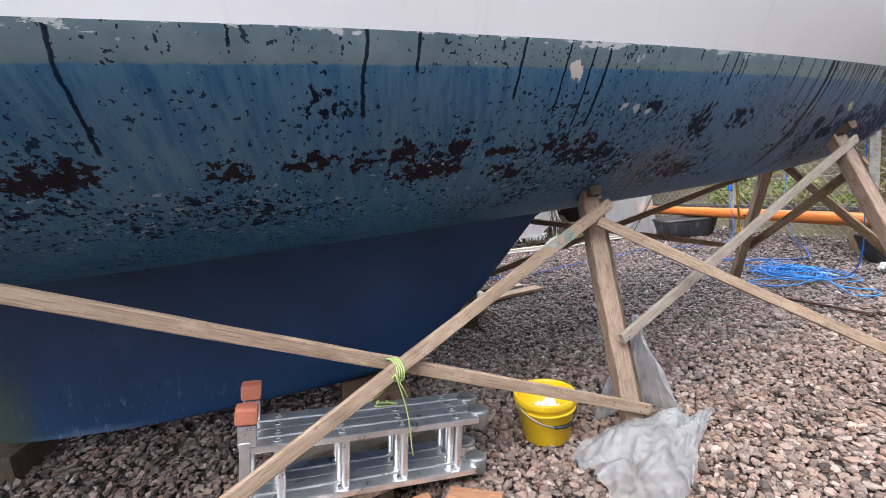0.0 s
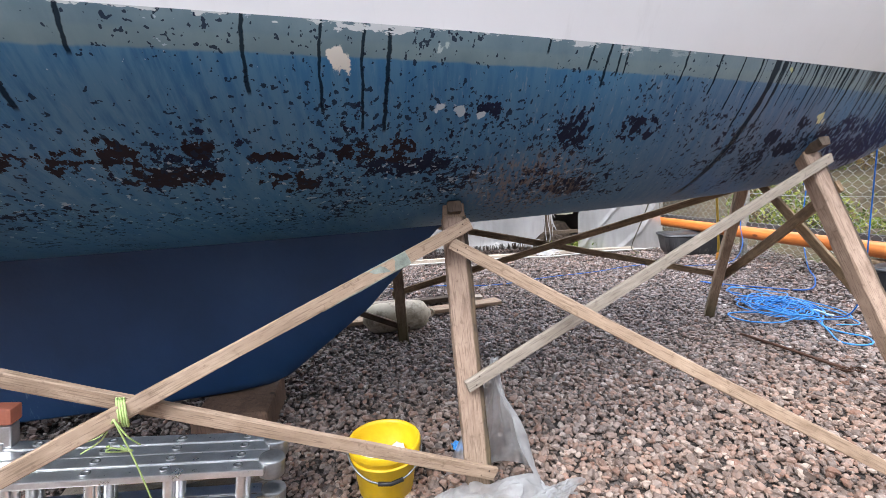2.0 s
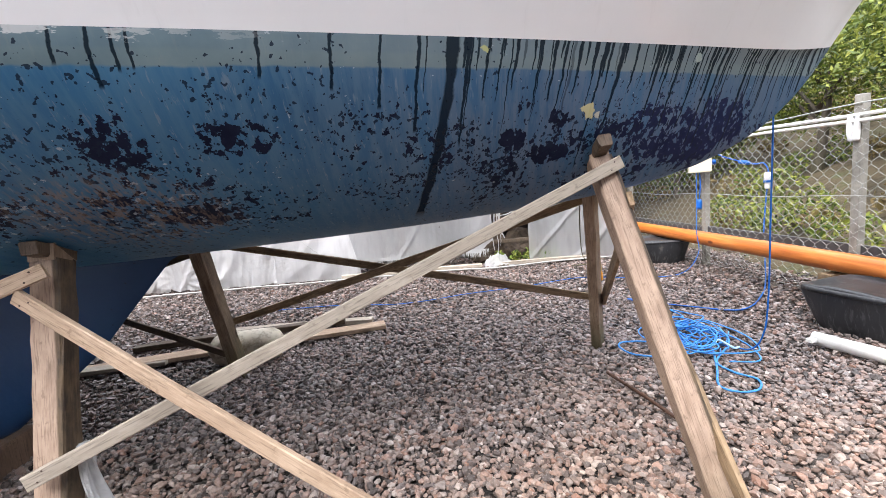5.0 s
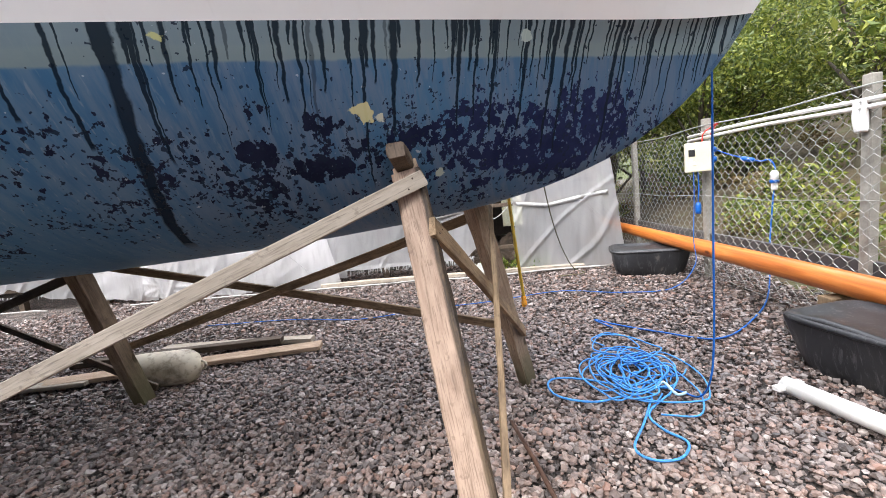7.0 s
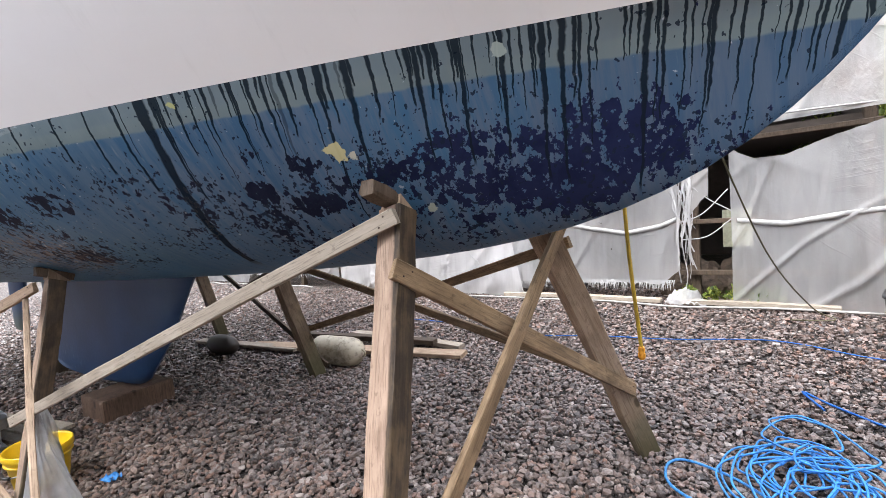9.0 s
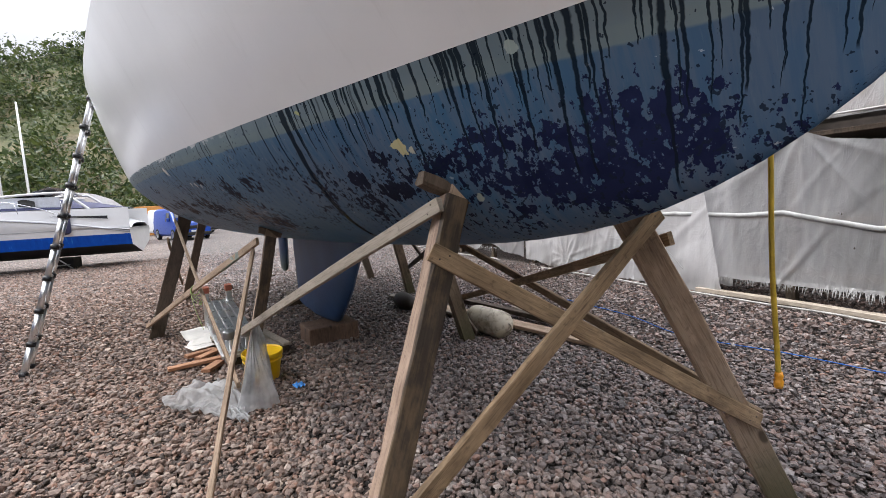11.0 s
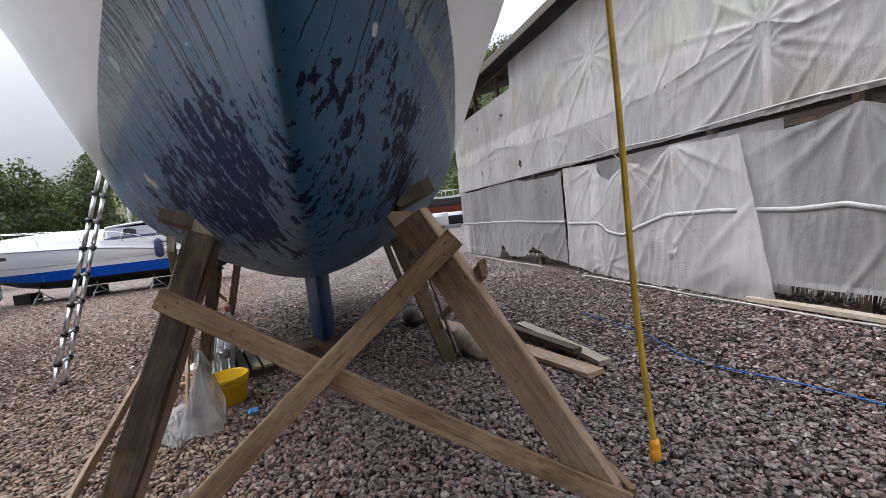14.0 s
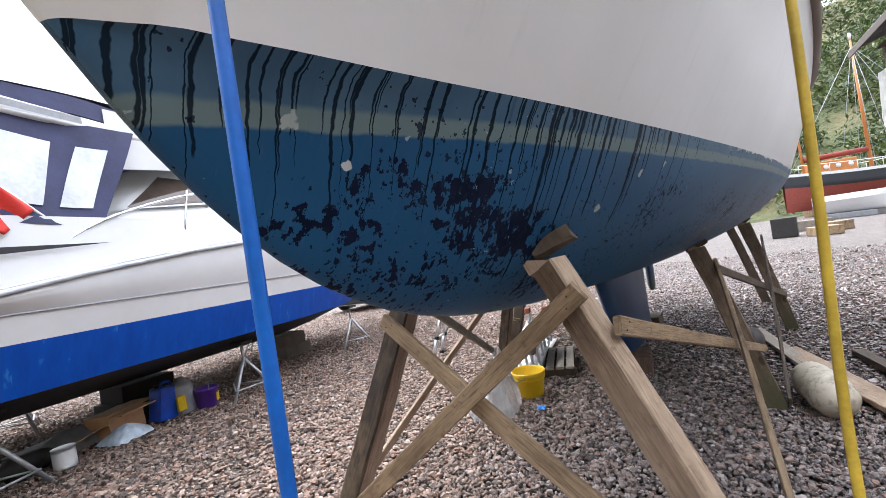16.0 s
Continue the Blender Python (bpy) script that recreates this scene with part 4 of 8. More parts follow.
def sheeting(name, tint, clear, warm=0.0):
    s = Mat(name, 0.45)
    f = s.noise(1.2, 5)
    weave = s.noise(1.0, 3, s.coords((9, 1, 160)))
    c = s.ramp(f, [(0.3, tuple(v * 0.86 for v in tint)), (0.7, tint)])
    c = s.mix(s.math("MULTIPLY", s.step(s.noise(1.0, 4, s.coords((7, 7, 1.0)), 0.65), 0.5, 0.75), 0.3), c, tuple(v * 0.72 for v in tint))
    c = s.mix(s.math("MULTIPLY", s.step(s.noise(0.8, 4), 0.5, 0.7), warm), c, (0.55, 0.42, 0.36))
    s.color(c)
    soft = s.noise(1.3, 3, s.coords((1, 1, 0.45)), 0.5, 0.6)

    def ridge(scale, stretch, seed):
        n0 = s.noise(scale, 3, s.coords(stretch, (seed, 0, seed)), 0.6, 0.4)
        return s.step(s.math("ABSOLUTE", s.math("SUBTRACT", n0, 0.5)), 0.10, 0.0)
    crumple = s.math("MULTIPLY", ridge(3.0, (1, 1, 0.5), 4.0), 0.5)
    crumple = s.math("ADD", crumple, s.math("MULTIPLY", ridge(7.5, (1.3, 1, 0.6), 9.0), 0.30))
    crumple = s.math("ADD", crumple, s.math("MULTIPLY", ridge(19.0, (1.0, 1, 0.8), 15.0), 0.14))
    gathered = s.math("ADD", 0.25, s.math("MULTIPLY", s.step(s.noise(0.8, 3), 0.42, 0.66), 0.9))
    crease = s.math("ADD", s.math("MULTIPLY", soft, 0.9), s.math("MULTIPLY", crumple, gathered))
    # long drawn creases in three slants, gathered in places
    def slant(deg, scale, width, seed):
        a = radians(deg)
        x, y, z = s.xyz()
        p = s.math("ADD", s.math("MULTIPLY", x, math.cos(a)), s.math("MULTIPLY", z, math.sin(a)))
        q = s.math("SUBTRACT", s.math("MULTIPLY", z, math.cos(a)), s.math("MULTIPLY", x, math.sin(a)))
        n0 = s.noise(1.0, 3, s.join(s.math("ADD", s.math("MULTIPLY", p, 0.7), seed), 0.0, s.math("MULTIPLY", q, scale)), 0.5, 0.5)
        line = s.step(s.math("ABSOLUTE", s.math("SUBTRACT", n0, 0.5)), width, 0.0)
        return s.math("MULTIPLY", line, s.step(s.noise(0.9, 3, s.join(x, seed, z)), 0.52, 0.66))
    draw = s.math("ADD", s.math("ADD", slant(62, 7.0, 0.05, 3.0), slant(-48, 6.0, 0.05, 11.0)), s.math("ADD", slant(86, 9.0, 0.05, 23.0), slant(8, 8.0, 0.04, 31.0)))
    s.bump(s.math("ADD", s.math("MULTIPLY", weave, 0.05), s.math("ADD", s.math("MULTIPLY", crease, 0.8), s.math("MULTIPLY", draw, 0.28))), 0.50, 0.028)
    # shade along the drawn creases is put into the colour, besides the bump
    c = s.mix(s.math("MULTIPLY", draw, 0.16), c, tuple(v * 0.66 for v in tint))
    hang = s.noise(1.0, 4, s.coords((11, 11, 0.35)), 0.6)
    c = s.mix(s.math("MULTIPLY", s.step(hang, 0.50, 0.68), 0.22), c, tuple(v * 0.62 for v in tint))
    # crumple ridges lightened in the colour, like film that catches light
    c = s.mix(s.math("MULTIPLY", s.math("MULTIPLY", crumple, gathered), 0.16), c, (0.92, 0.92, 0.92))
    grime = s.step(s.noise(1.0, 5, s.coords((3, 3, 0.5)), 0.7), 0.48, 0.72)
    c = s.mix(s.math("MULTIPLY", grime, 0.28), c, (0.44, 0.41, 0.38))
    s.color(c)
    tr = s.n.new("ShaderNodeBsdfTranslucent")
    s.put(c, tr.inputs["Color"])
    tp = s.n.new("ShaderNodeBsdfTransparent")
    m1, m2 = s.n.new("ShaderNodeMixShader"), s.n.new("ShaderNodeMixShader")
    m1.inputs[0].default_value = 0.42
    s.l.new(s.b.outputs[0], m1.inputs[1])
    s.l.new(tr.outputs[0], m1.inputs[2])
    tear = s.step(s.math("ADD", s.noise(2.6, 5, s.coords((1.0, 1, 0.6)), 0.6), s.math("MULTIPLY", s.noise(13, 3), 0.14)), 0.772, 0.782)
    nick = s.step(s.noise(5.0, 3, s.coords((1.6, 1, 0.8), (7, 0, 3)), 0.5), 0.775, 0.79)
    tear = s.math("MAXIMUM", tear, nick)
    hole = s.math("MAXIMUM", tear, s.math("ADD", clear, s.math("MULTIPLY", s.step(s.noise(1.6, 3, s.coords((1, 1, 0.3))), 0.35, 0.7), clear * 0.35)))
    s.put(hole, m2.inputs[0])
    s.l.new(m1.outputs[0], m2.inputs[1])
    s.l.new(tp.outputs[0], m2.inputs[2])
    s.l.new(m2.outputs[0], s.n["Material Output"].inputs["Surface"])
    return s.m


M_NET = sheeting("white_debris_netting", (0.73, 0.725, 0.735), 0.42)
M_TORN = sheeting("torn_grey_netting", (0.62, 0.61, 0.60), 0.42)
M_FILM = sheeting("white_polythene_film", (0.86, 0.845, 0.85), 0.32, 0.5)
M_TAPE = plain("white_tape", (0.36, 0.36, 0.355), 0.4, scale=14)
M_DARKIN = plain("shed_inside_boards", (0.085, 0.07, 0.06), 0.8)
M_RUBBLE = plain("brown_rubble", (0.085, 0.062, 0.045), 0.9, vary=0.6, scale=14, bump=0.8)
M_INNER = plain("yellowed_sheet", (0.50, 0.50, 0.37), 0.6, vary=0.35, scale=4)
M_ROOF = plain("dark_roof_sheet", (0.075, 0.075, 0.08), 0.5, scale=4)
shed = thing("sheeted_shed", "long timber-framed shed wrapped in torn white sheeting", "shed", SHED)
SL = 13.95
for i in range(10):
    w = 0.08 + i * (SL - 0.16) / 9
    t = timber(4.62, 0.10, 0.10, 300 + i, 0.003, 0.004, 0.006, 6)
    bmesh.ops.translate(t, vec=(w, 0.14, 0), verts=t.verts)
    part("post", t, M_DARKWOOD, shed)
for z in (0.35, 0.95, 1.83, 2.9, 3.9, 4.55):
    t = timber(SL, 0.05, 0.10, int(z * 100), 0.003, 0.004, 0.005, 12)
    bmesh.ops.transform(t, matrix=pose(0, 0.06, z, 0, 90, 0), verts=t.verts)
    part("rail", t, M_DARKWOOD, shed)
part("back_wall", box((0, 4.6, 0), (SL, 4.7, 4.6)), M_DARKIN, shed)
part("upper_floor", box((0.1, 0.3, 1.86), (SL - 0.1, 4.5, 1.95)), M_DARKIN, shed)
for w in (0.0, SL - 0.05):
    part("end_wall", box((w, 0.25, 0.0), (w + 0.05, 4.6, 4.6)), M_DARKIN, shed)


for k, (w, d, z) in enumerate(((12.15, 0.35, 0.16), (12.5, 0.5, 0.24), (12.85, 0.4, 0.2), (12.35, 0.8, 0.34), (12.75, 0.85, 0.4), (12.05, 0.9, 0.3))):
    t = bmesh.new()
    bmesh.ops.create_icosphere(t, subdivisions=3, radius=1.0)
    for vv in t.verts:
        vv.co = Vector((w + vv.co.x * 0.26, d + vv.co.y * 0.22, z * 0.4 + vv.co.z * z * 0.75)) + 0.05 * Vector((noise.noise(vv.co * 3 + Vector((k, 0, 0))), noise.noise(vv.co * 3 + Vector((0, k, 5))), noise.noise(vv.co * 3 + Vector((3, 0, k)))))
    part("earth_mound", t, M_RUBBLE, shed, "brown earth and rubble inside the opening")
part("inner_panel", grid(10, 10, lambda a, b: Vector((12.60 + 0.30 * a, 0.45 + 0.03 * math.sin(a * 9), 0.60 + 0.45 * b))), M_INNER, shed, "pale yellowish sheet behind the opening")


def roof_at(a, b):
    return Vector((-0.35 + a * (SL + 0.7), -0.40 + b * 5.4, 4.70 + b * 1.5 + 0.014 * math.sin(a * (SL + 0.7) / 0.076 * 2 * math.pi)))


part("roof", grid(760, 3, roof_at, thick=0.012), M_ROOF, shed, "dark corrugated roof with an overhang")
part("fascia", box((-0.35, -0.40, 4.56), (SL + 0.35, -0.37, 4.70), 0.004), M_DARKIN, shed)


HUNG = []


def along_line(line, w):
    """The height at w of a line given as (w, z) pairs."""
    return float(np.interp(w, [p[0] for p in line], [p[1] for p in line]))


def sheet(w0, w1, bottom, top, seed, mat, label, hang=0.05, lean=0.0, pinch=(), flare=0.0, ragged=0.05, slant=0.0):
    """A cloth on the front of the shed between two lines of (w, z), with folds that run to the points where it is tied."""
    ox = seed * 13.7

    def place(a, b):
        w = w0 + a * (w1 - w0)
        edge = 0.6 * noise.noise(Vector((w * 2.1 + ox, 3, 0))) + 0.4 * noise.noise(Vector((w * 7 + ox, 1, 0))) + 0.3 * noise.noise(Vector((w * 19 + ox, 1, 4)))
        lo, hi = along_line(bottom, w) + ragged * edge, along_line(top, w) - 0.02 * abs(edge)
        z = lo + b * (hi - lo)
        f = 0.55 * noise.noise(Vector((w * 1.1 + ox, z * 0.5, 0))) + 0.30 * noise.noise(Vector((w * 3.0 + z * 0.8 + ox, z * 0.5, 5))) + 0.16 * noise.noise(Vector((w * 9 + z * 1.4 + ox, z * 0.5, 9)))
        f += 0.10 * noise.noise(Vector((w * 17 - z * 3.0 + ox, z * 1.2, 3)))
        f += 0.35 * max(0.0, 0.10 - abs(noise.noise(Vector((w * 1.5 - z * 1.3 + ox, z * 0.5 + w * 0.2, 2))))) / 0.10 * (0.4 + 0.6 * (1 - b))
        y = -0.02 - hang * (0.75 + f * (1.2 - 0.5 * b)) - lean * (1 - b)
        for pw, pz, k in pinch:
            dw, dz = w - pw, z - pz
            r = math.hypot(dw, dz)
            an = math.atan2(dz, dw)
            fold = abs(math.sin(an * 6.5 + 1.5 * noise.noise(Vector((an * 2.0, pw, 0)))))
            y -= k * 0.040 * (1 - fold) ** 2 * math.exp(-r * 1.5) * min(1, r * 4)
        y = min(y, -0.012)
        return Vector((w + 0.04 * f * (1 - b) + flare * (1 - b) * max(0.0, a - 0.5) + slant * (1 - b) * a, y, z))

    zs = [p[1] for p in bottom + top]
    HUNG.append((w0, w1, min(zs), max(zs), place))
    nu, nv = max(12, int((w1 - w0) * 48)), max(16, int((max(zs) - min(zs)) * 40))
    return part("sheet", grid(nu, nv, place), mat, shed, label)


NET, FILM = "torn white debris netting", "creased white polythene sheet"
LOW = [(0.0, 0.06), (2.7, 0.05), (2.95, 0.42), (3.4, 0.12), (4.2, 0.16), (4.7, 0.40), (5.4, 0.20), (5.9, 0.16), (7.1, 0.03)]
HEAD = [(0.0, 1.93), (1.4, 1.90), (2.6, 1.94), (4.2, 1.93), (4.6, 1.86), (5.9, 1.84), (6.2, 1.93), (7.2, 1.88)]
sheet(0.0, 2.62, LOW, HEAD, 1, M_NET, NET, 0.04)
sheet(2.58, 4.36, LOW, HEAD, 2, M_NET, NET, 0.04)
sheet(4.32, 6.10, LOW, HEAD, 3, M_NET, NET, 0.05)
sheet(6.20, 7.25, LOW, HEAD, 4, M_FILM, FILM, 0.06, 0.02, ((7.2, 1.86, 0.8),))
sheet(6.15, 10.25, [(6.0, 0.10), (10.3, 0.12)], [(6.0, 1.90), (10.3, 1.90)], 16, M_NET, NET, 0.01)
# the film that sags between its ties and is drawn up to a peak
SAG = [(7.15, 1.86), (7.35, 1.68), (7.56, 1.57), (7.75, 1.66), (7.98, 1.79), (8.3, 1.72), (8.6, 1.80), (8.88, 1.88), (9.3, 1.85), (9.75, 1.83), (10.1, 1.80)]
sheet(7.12, 8.92, [(7.1, 0.12), (7.5, 0.05), (8.9, 0.04)], SAG, 5, M_FILM, FILM, 0.09, 0.10, ((8.88, 1.88, 1.6), (7.98, 1.80, 0.9), (7.45, 0.25, 0.8)))
sheet(8.86, 9.80, [(8.8, 0.04), (9.8, 0.03)], SAG, 15, M_FILM, FILM, 0.07, 0.10, ((8.88, 1.88, 1.2),), slant=0.40)
NTOP = [(9.7, 1.84), (10.28, 1.78), (10.6, 1.80), (10.92, 1.88), (11.2, 1.76), (11.6, 1.70), (12.2, 1.72)]
sheet(9.7, 12.20, [(9.7, 0.22), (12.0, 0.23), (12.2, 0.40)], NTOP, 6, M_NET, NET, 0.05, 0.03, ((10.92, 1.88, 1.0),), ragged=0.03)
NROLL = [(12.68, 1.80), (12.80, 1.68), (12.95, 1.60), (13.2, 1.60), (13.6, 1.74), (14.0, 1.84)]
sheet(12.72, 14.02, [(12.7, 0.02), (14.0, 0.02)], NROLL, 7, M_NET, NET, 0.09, 0.14, ((12.72, 1.76, 0.8),), 0.35)
sheet(12.30, 12.52, [(12.3, 1.0), (12.5, 1.25)], [(12.3, 1.76), (12.5, 1.72)], 9, M_TORN, NET, 0.05, 0.06, ragged=0.16)
UP0, UP1 = [(0.0, 1.95), (14.0, 1.95)], [(0.0, 3.0), (14.0, 3.0)]
for i, (a, b) in enumerate(((0.02, 2.5), (2.45, 5.9), (5.8, 10.2), (10.1, 14.0))):
    sheet(a, b, UP0, UP1, 20 + i, M_FILM, FILM, 0.05, 0.03, ((10.13, 2.72, 1.0), (a, 2.6, 0.6)), ragged=0.01)
SEAM = [(0.0, 2.80), (1.5, 2.60), (3.2, 2.80), (5.0, 2.62), (7.5, 2.56), (8.8, 2.64), (10.13, 2.86), (10.5, 2.70), (11.0, 2.74), (11.6, 2.62), (12.6, 2.80), (14.0, 2.66)]
OVER = [(1.0, 3.98), (4.28, 3.98), (4.32, 4.52), (14.0, 4.52)]
for i, (a, b) in enumerate(((0.05, 4.35), (4.3, 7.3), (7.2, 10.6), (10.4, 14.0))):
    sheet(a, b, SEAM, OVER, 30 + i, M_FILM, FILM, 0.055, 0.02, ((10.13, 2.86, 1.5), (11.0, 2.78, 1.2), (7.3, 3.6, 0.8), (1.2, 3.95, 0.8)), ragged=0.05)


def tape(line, r=0.034):
    w0, w1 = line[0][0], line[-1][0]

    def place(a, b):
        w = w0 + a * (w1 - w0)
        zz = along_line(line, w) + 0.012 * noise.noise(Vector((w * 1.3, 0, 0))) + (b - 0.5) * r * 1.5
        under = [f((w - c0) / (c1 - c0), min(1.0, max(0.0, (zz - e0) / (e1 - e0)))).y for c0, c1, e0, e1, f in HUNG if c0 <= w <= c1 and e0 <= zz <= e1]
        return Vector((w, min(under + [-0.02]) - 0.010, zz))
    return part("tape_band", grid(int((w1 - w0) * 20) + 4, 2, place, thick=0.002), M_TAPE, shed, "white reinforcing band")


tape([(0.05, 0.97), (3.6, 0.98), (6.1, 0.93)])
tape([(6.25, 0.90), (7.3, 0.90), (7.6, 0.76), (7.9, 0.72), (8.3, 0.86), (8.72, 0.98), (9.54, 1.02), (9.85, 1.0)])
tape([(9.9, 1.0), (10.4, 0.99), (10.81, 1.02), (11.2, 0.93), (11.6, 0.86), (12.0, 0.93), (12.18, 1.0)])
tape([(12.78, 0.95), (13.2, 0.90), (13.6, 0.96), (14.0, 1.0)])
for k, (w, z) in enumerate(((10.13, 2.84), (11.0, 2.76), (7.98, 1.80), (8.9, 2.62), (4.4, 2.70))):
    part("tied_tuft", tube(spline([(w - 0.03, -0.14, z + 0.02), (w + 0.02, -0.17, z), (w - 0.01, -0.16, z - 0.05), (w + 0.03, -0.15, z - 0.12)], 5), 0.010, 6, r2=0.003), M_DARKIN if k == 2 else M_TAPE, shed)
part("slack_cord", tube(spline([(7.05, -0.14, 2.55), (7.98, -0.16, 1.80), (8.92, -0.20, 1.02), (9.52, -0.24, 0.51), (9.75, -0.26, 0.30)], 8), 0.004, 6), M_TAPE, shed, "thin white cord slung across the sheets")
for w0, w1, z in ((0.0, 7.1, 1.98), (7.0, 14.0, 2.0)):
    t = tube(spline([(w0 + (w1 - w0) * i / 8, -0.10 - 0.02 * (i % 2), z + 0.02 * math.sin(i * 2.1)) for i in range(9)], 6), 0.011, 8)
    part("rolled_hem", t, M_TAPE, shed, "rolled white edge of the upper sheet")

# ---- fence, spar and tubs ----
M_GALV = plain("galvanised_steel", (0.42, 0.43, 0.44), 0.45, 0.6, scale=14)
M_WIRE = plain("galvanised_wire", (0.36, 0.37, 0.35), 0.4, 0.5, 0.1, bump=0)
q = Mat("black_polythene_tub", 0.42)
c = q.ramp(q.noise(5, 5), [(0.3, (0.012, 0.012, 0.014)), (0.7, (0.026, 0.027, 0.030))])
c = q.mix(q.math("MULTIPLY", q.step(q.noise(1.0, 5, q.coords((26, 26, 4)), 0.75, 1.2), 0.52, 0.70), 0.4), c, (0.18, 0.18, 0.18))
c = q.mix(q.math("MULTIPLY", q.step(q.noise(9, 5, q.coords((1, 1, 0.4)), 0.7), 0.62, 0.70), 0.6), c, (0.13, 0.12, 0.105))
q.color(c)
q.bump(q.noise(30, 4), 0.2, 0.004)
M_RUBBER = q.m
M_WPIPE = plain("white_plastic_pipe", (0.74, 0.73, 0.70), 0.4, vary=0.12)
M_BLUE = plain("blue_cable_sheath", (0.002, 0.095, 0.40), 0.4, vary=0.25, scale=20)
M_BLUEROPE = plain("blue_rope", (0.05, 0.26, 0.66), 0.6, vary=0.45, scale=60)
M_IVORY = plain("ivory_plastic", (0.62, 0.58, 0.44), 0.4, vary=0.1)
M_BLACK = plain("black_plastic", (0.015, 0.015, 0.016), 0.4)
M_WHITEP = plain("white_plastic", (0.75, 0.75, 0.75), 0.35, vary=0.08)
M_RED = plain("red_cloth", (0.55, 0.03, 0.02), 0.7)
M_GREENROPE = plain("lime_twine", (0.46, 0.60, 0.22), 0.6)
M_YELLOWHOSE = plain("yellow_hose", (0.50, 0.34, 0.035), 0.45, vary=0.3, scale=12)
M_YELLOW = plain("yellow_plastic", (0.80, 0.52, 0.012), 0.35, vary=0.12, scale=7)

v = Mat("varnished_spar", 0.28)
gr = v.noise(26, 5, v.coords((1, 1, 0.06)), 0.6, 0.4)
c = v.ramp(gr, [(0.3, (0.36, 0.095, 0.018)), (0.55, (0.55, 0.17, 0.035)), (0.75, (0.66, 0.26, 0.07))])
c = v.mix(v.step(v.voronoi(4.5, v.coords((1, 1, 0.4))), 0.10, 0.05), c, (0.16, 0.04, 0.012))
v.color(c)
M_SPAR = v.m

FA, FD = Vector((4.60, 6.95, 0)), Vector((0.236, -0.972, 0)).normalized()
FN = Vector((FD.y, -FD.x, 0))
M_FPOST = plain("weathered_grey_post", (0.27, 0.255, 0.225), 0.8, vary=0.4, scale=9)
fence = thing("chain_link_fence", "tall galvanised chain-link fence with steel posts", "fence", Matrix.Translation(FA))
for k in range(-3, 5):
    p = FD * (k * 1.88)
    t = bmesh.new()
    add_box(t, (-0.035, -0.035, -0.05), (0.035, 0.035, 1.70), 0.008)
    bmesh.ops.transform(t, matrix=Matrix.Translation(p) @ pose(0, 0, 0, 0, 0, 13.6), verts=t.verts)
    part("fence_post", t, M_FPOST, fence)
verts, faces = [], []
cw, ch = 0.0575, 0.0575
L0, L1 = -3 * 1.88, 4 * 1.88
cols, rows_ = int((L1 - L0) / cw), int(1.60 / ch)


def strut(a, b, r):
    d = (b - a).normalized()
    x = d.orthogonal().normalized()
    y = d.cross(x)
    n0 = len(verts)
    for p in (a, b):
        for q in range(3):
            verts.append(p + r * (x * math.cos(q * 2.094) + y * math.sin(q * 2.094)))
    for q in range(3):
        faces.append((n0 + q, n0 + (q + 1) % 3, n0 + 3 + (q + 1) % 3, n0 + 3 + q))


def knot(i, j):
    s = L0 + i * cw * 1.0
    z = 0.06 + j * ch
    dz = 0.010 * math.sin(s * 3.3) - 0.03 * math.sin((s / 1.88) * math.pi) ** 2 * (z / 1.8)
    return FD * s + FN * (0.045 + 0.012 * noise.noise(Vector((s * 1.5, z * 1.5, 0)))) + Vector((0, 0, z + dz))


for i in range(cols):
    for j in range(rows_):
        # hexagon-like meshes: slanted wires with a short twist
        if (i + j) % 2 == 0:
            a, b, c2 = knot(i, j), knot(i + 1, j + 1), knot(i - 1, j + 1)
            strut(a + Vector((0, 0, 0.010)), b - Vector((0, 0, 0.010)), 0.0019)
            strut(a + Vector((0, 0, 0.010)), c2 - Vector((0, 0, 0.010)), 0.0019)
            strut(a - Vector((0, 0, 0.010)), a + Vector((0, 0, 0.010)), 0.0024)
ob = mesh_from("wire_mesh", np.array([tuple(q) for q in verts]), np.array(faces), M_WIRE)
ob.parent = fence
tagged(ob, "woven galvanised wire", kind="stuff")
for z, r in ((1.63, 0.006), (0.90, 0.003), (0.05, 0.003)):
    part("line_wire", tube([FD * (L0 + (L1 - L0) * i / 40) + FN * 0.045 + Vector((0, 0, z - 0.025 * math.sin(i / 40 * 7 * math.pi) ** 2)) for i in range(41)], r, 5), M_WIRE, fence)
t = box((-0.05, -0.02, 0), (0.05, 0.02, 11), 0.004)
bmesh.ops.transform(t, matrix=along(FD * (-5.6) + FN * -0.02 + Vector((0, 0, 0.44)), FD * 5.4 + FN * -0.02 + Vector((0, 0, 0.44)), (0, 0, 1)), verts=t.verts)
part("kick_rail", t, plain("tarred_rail", (0.055, 0.055, 0.058), 0.55), fence, "dark rail along the foot of the fence")

spar = thing("wooden_spar", "long orange varnished wooden spar laid along the fence", "spar", along(FA + FD * (-3.6) + FN * 0.20 + Vector((0, 0, 0.40)), FA + FD * 5.0 + FN * 0.20 + Vector((0, 0, 0.36)), (1, 0, 0)))
part("spar_body", lathe([(0.0, 0.0), (0.05, 0.002), (0.062, 0.02)] + [(0.062 + 0.02 * math.sin(min(1, i / 12) * math.pi / 2), 0.02 + 8.56 * i / 20) for i in range(21)] + [(0.0, 8.6)], 20), M_SPAR, spar)
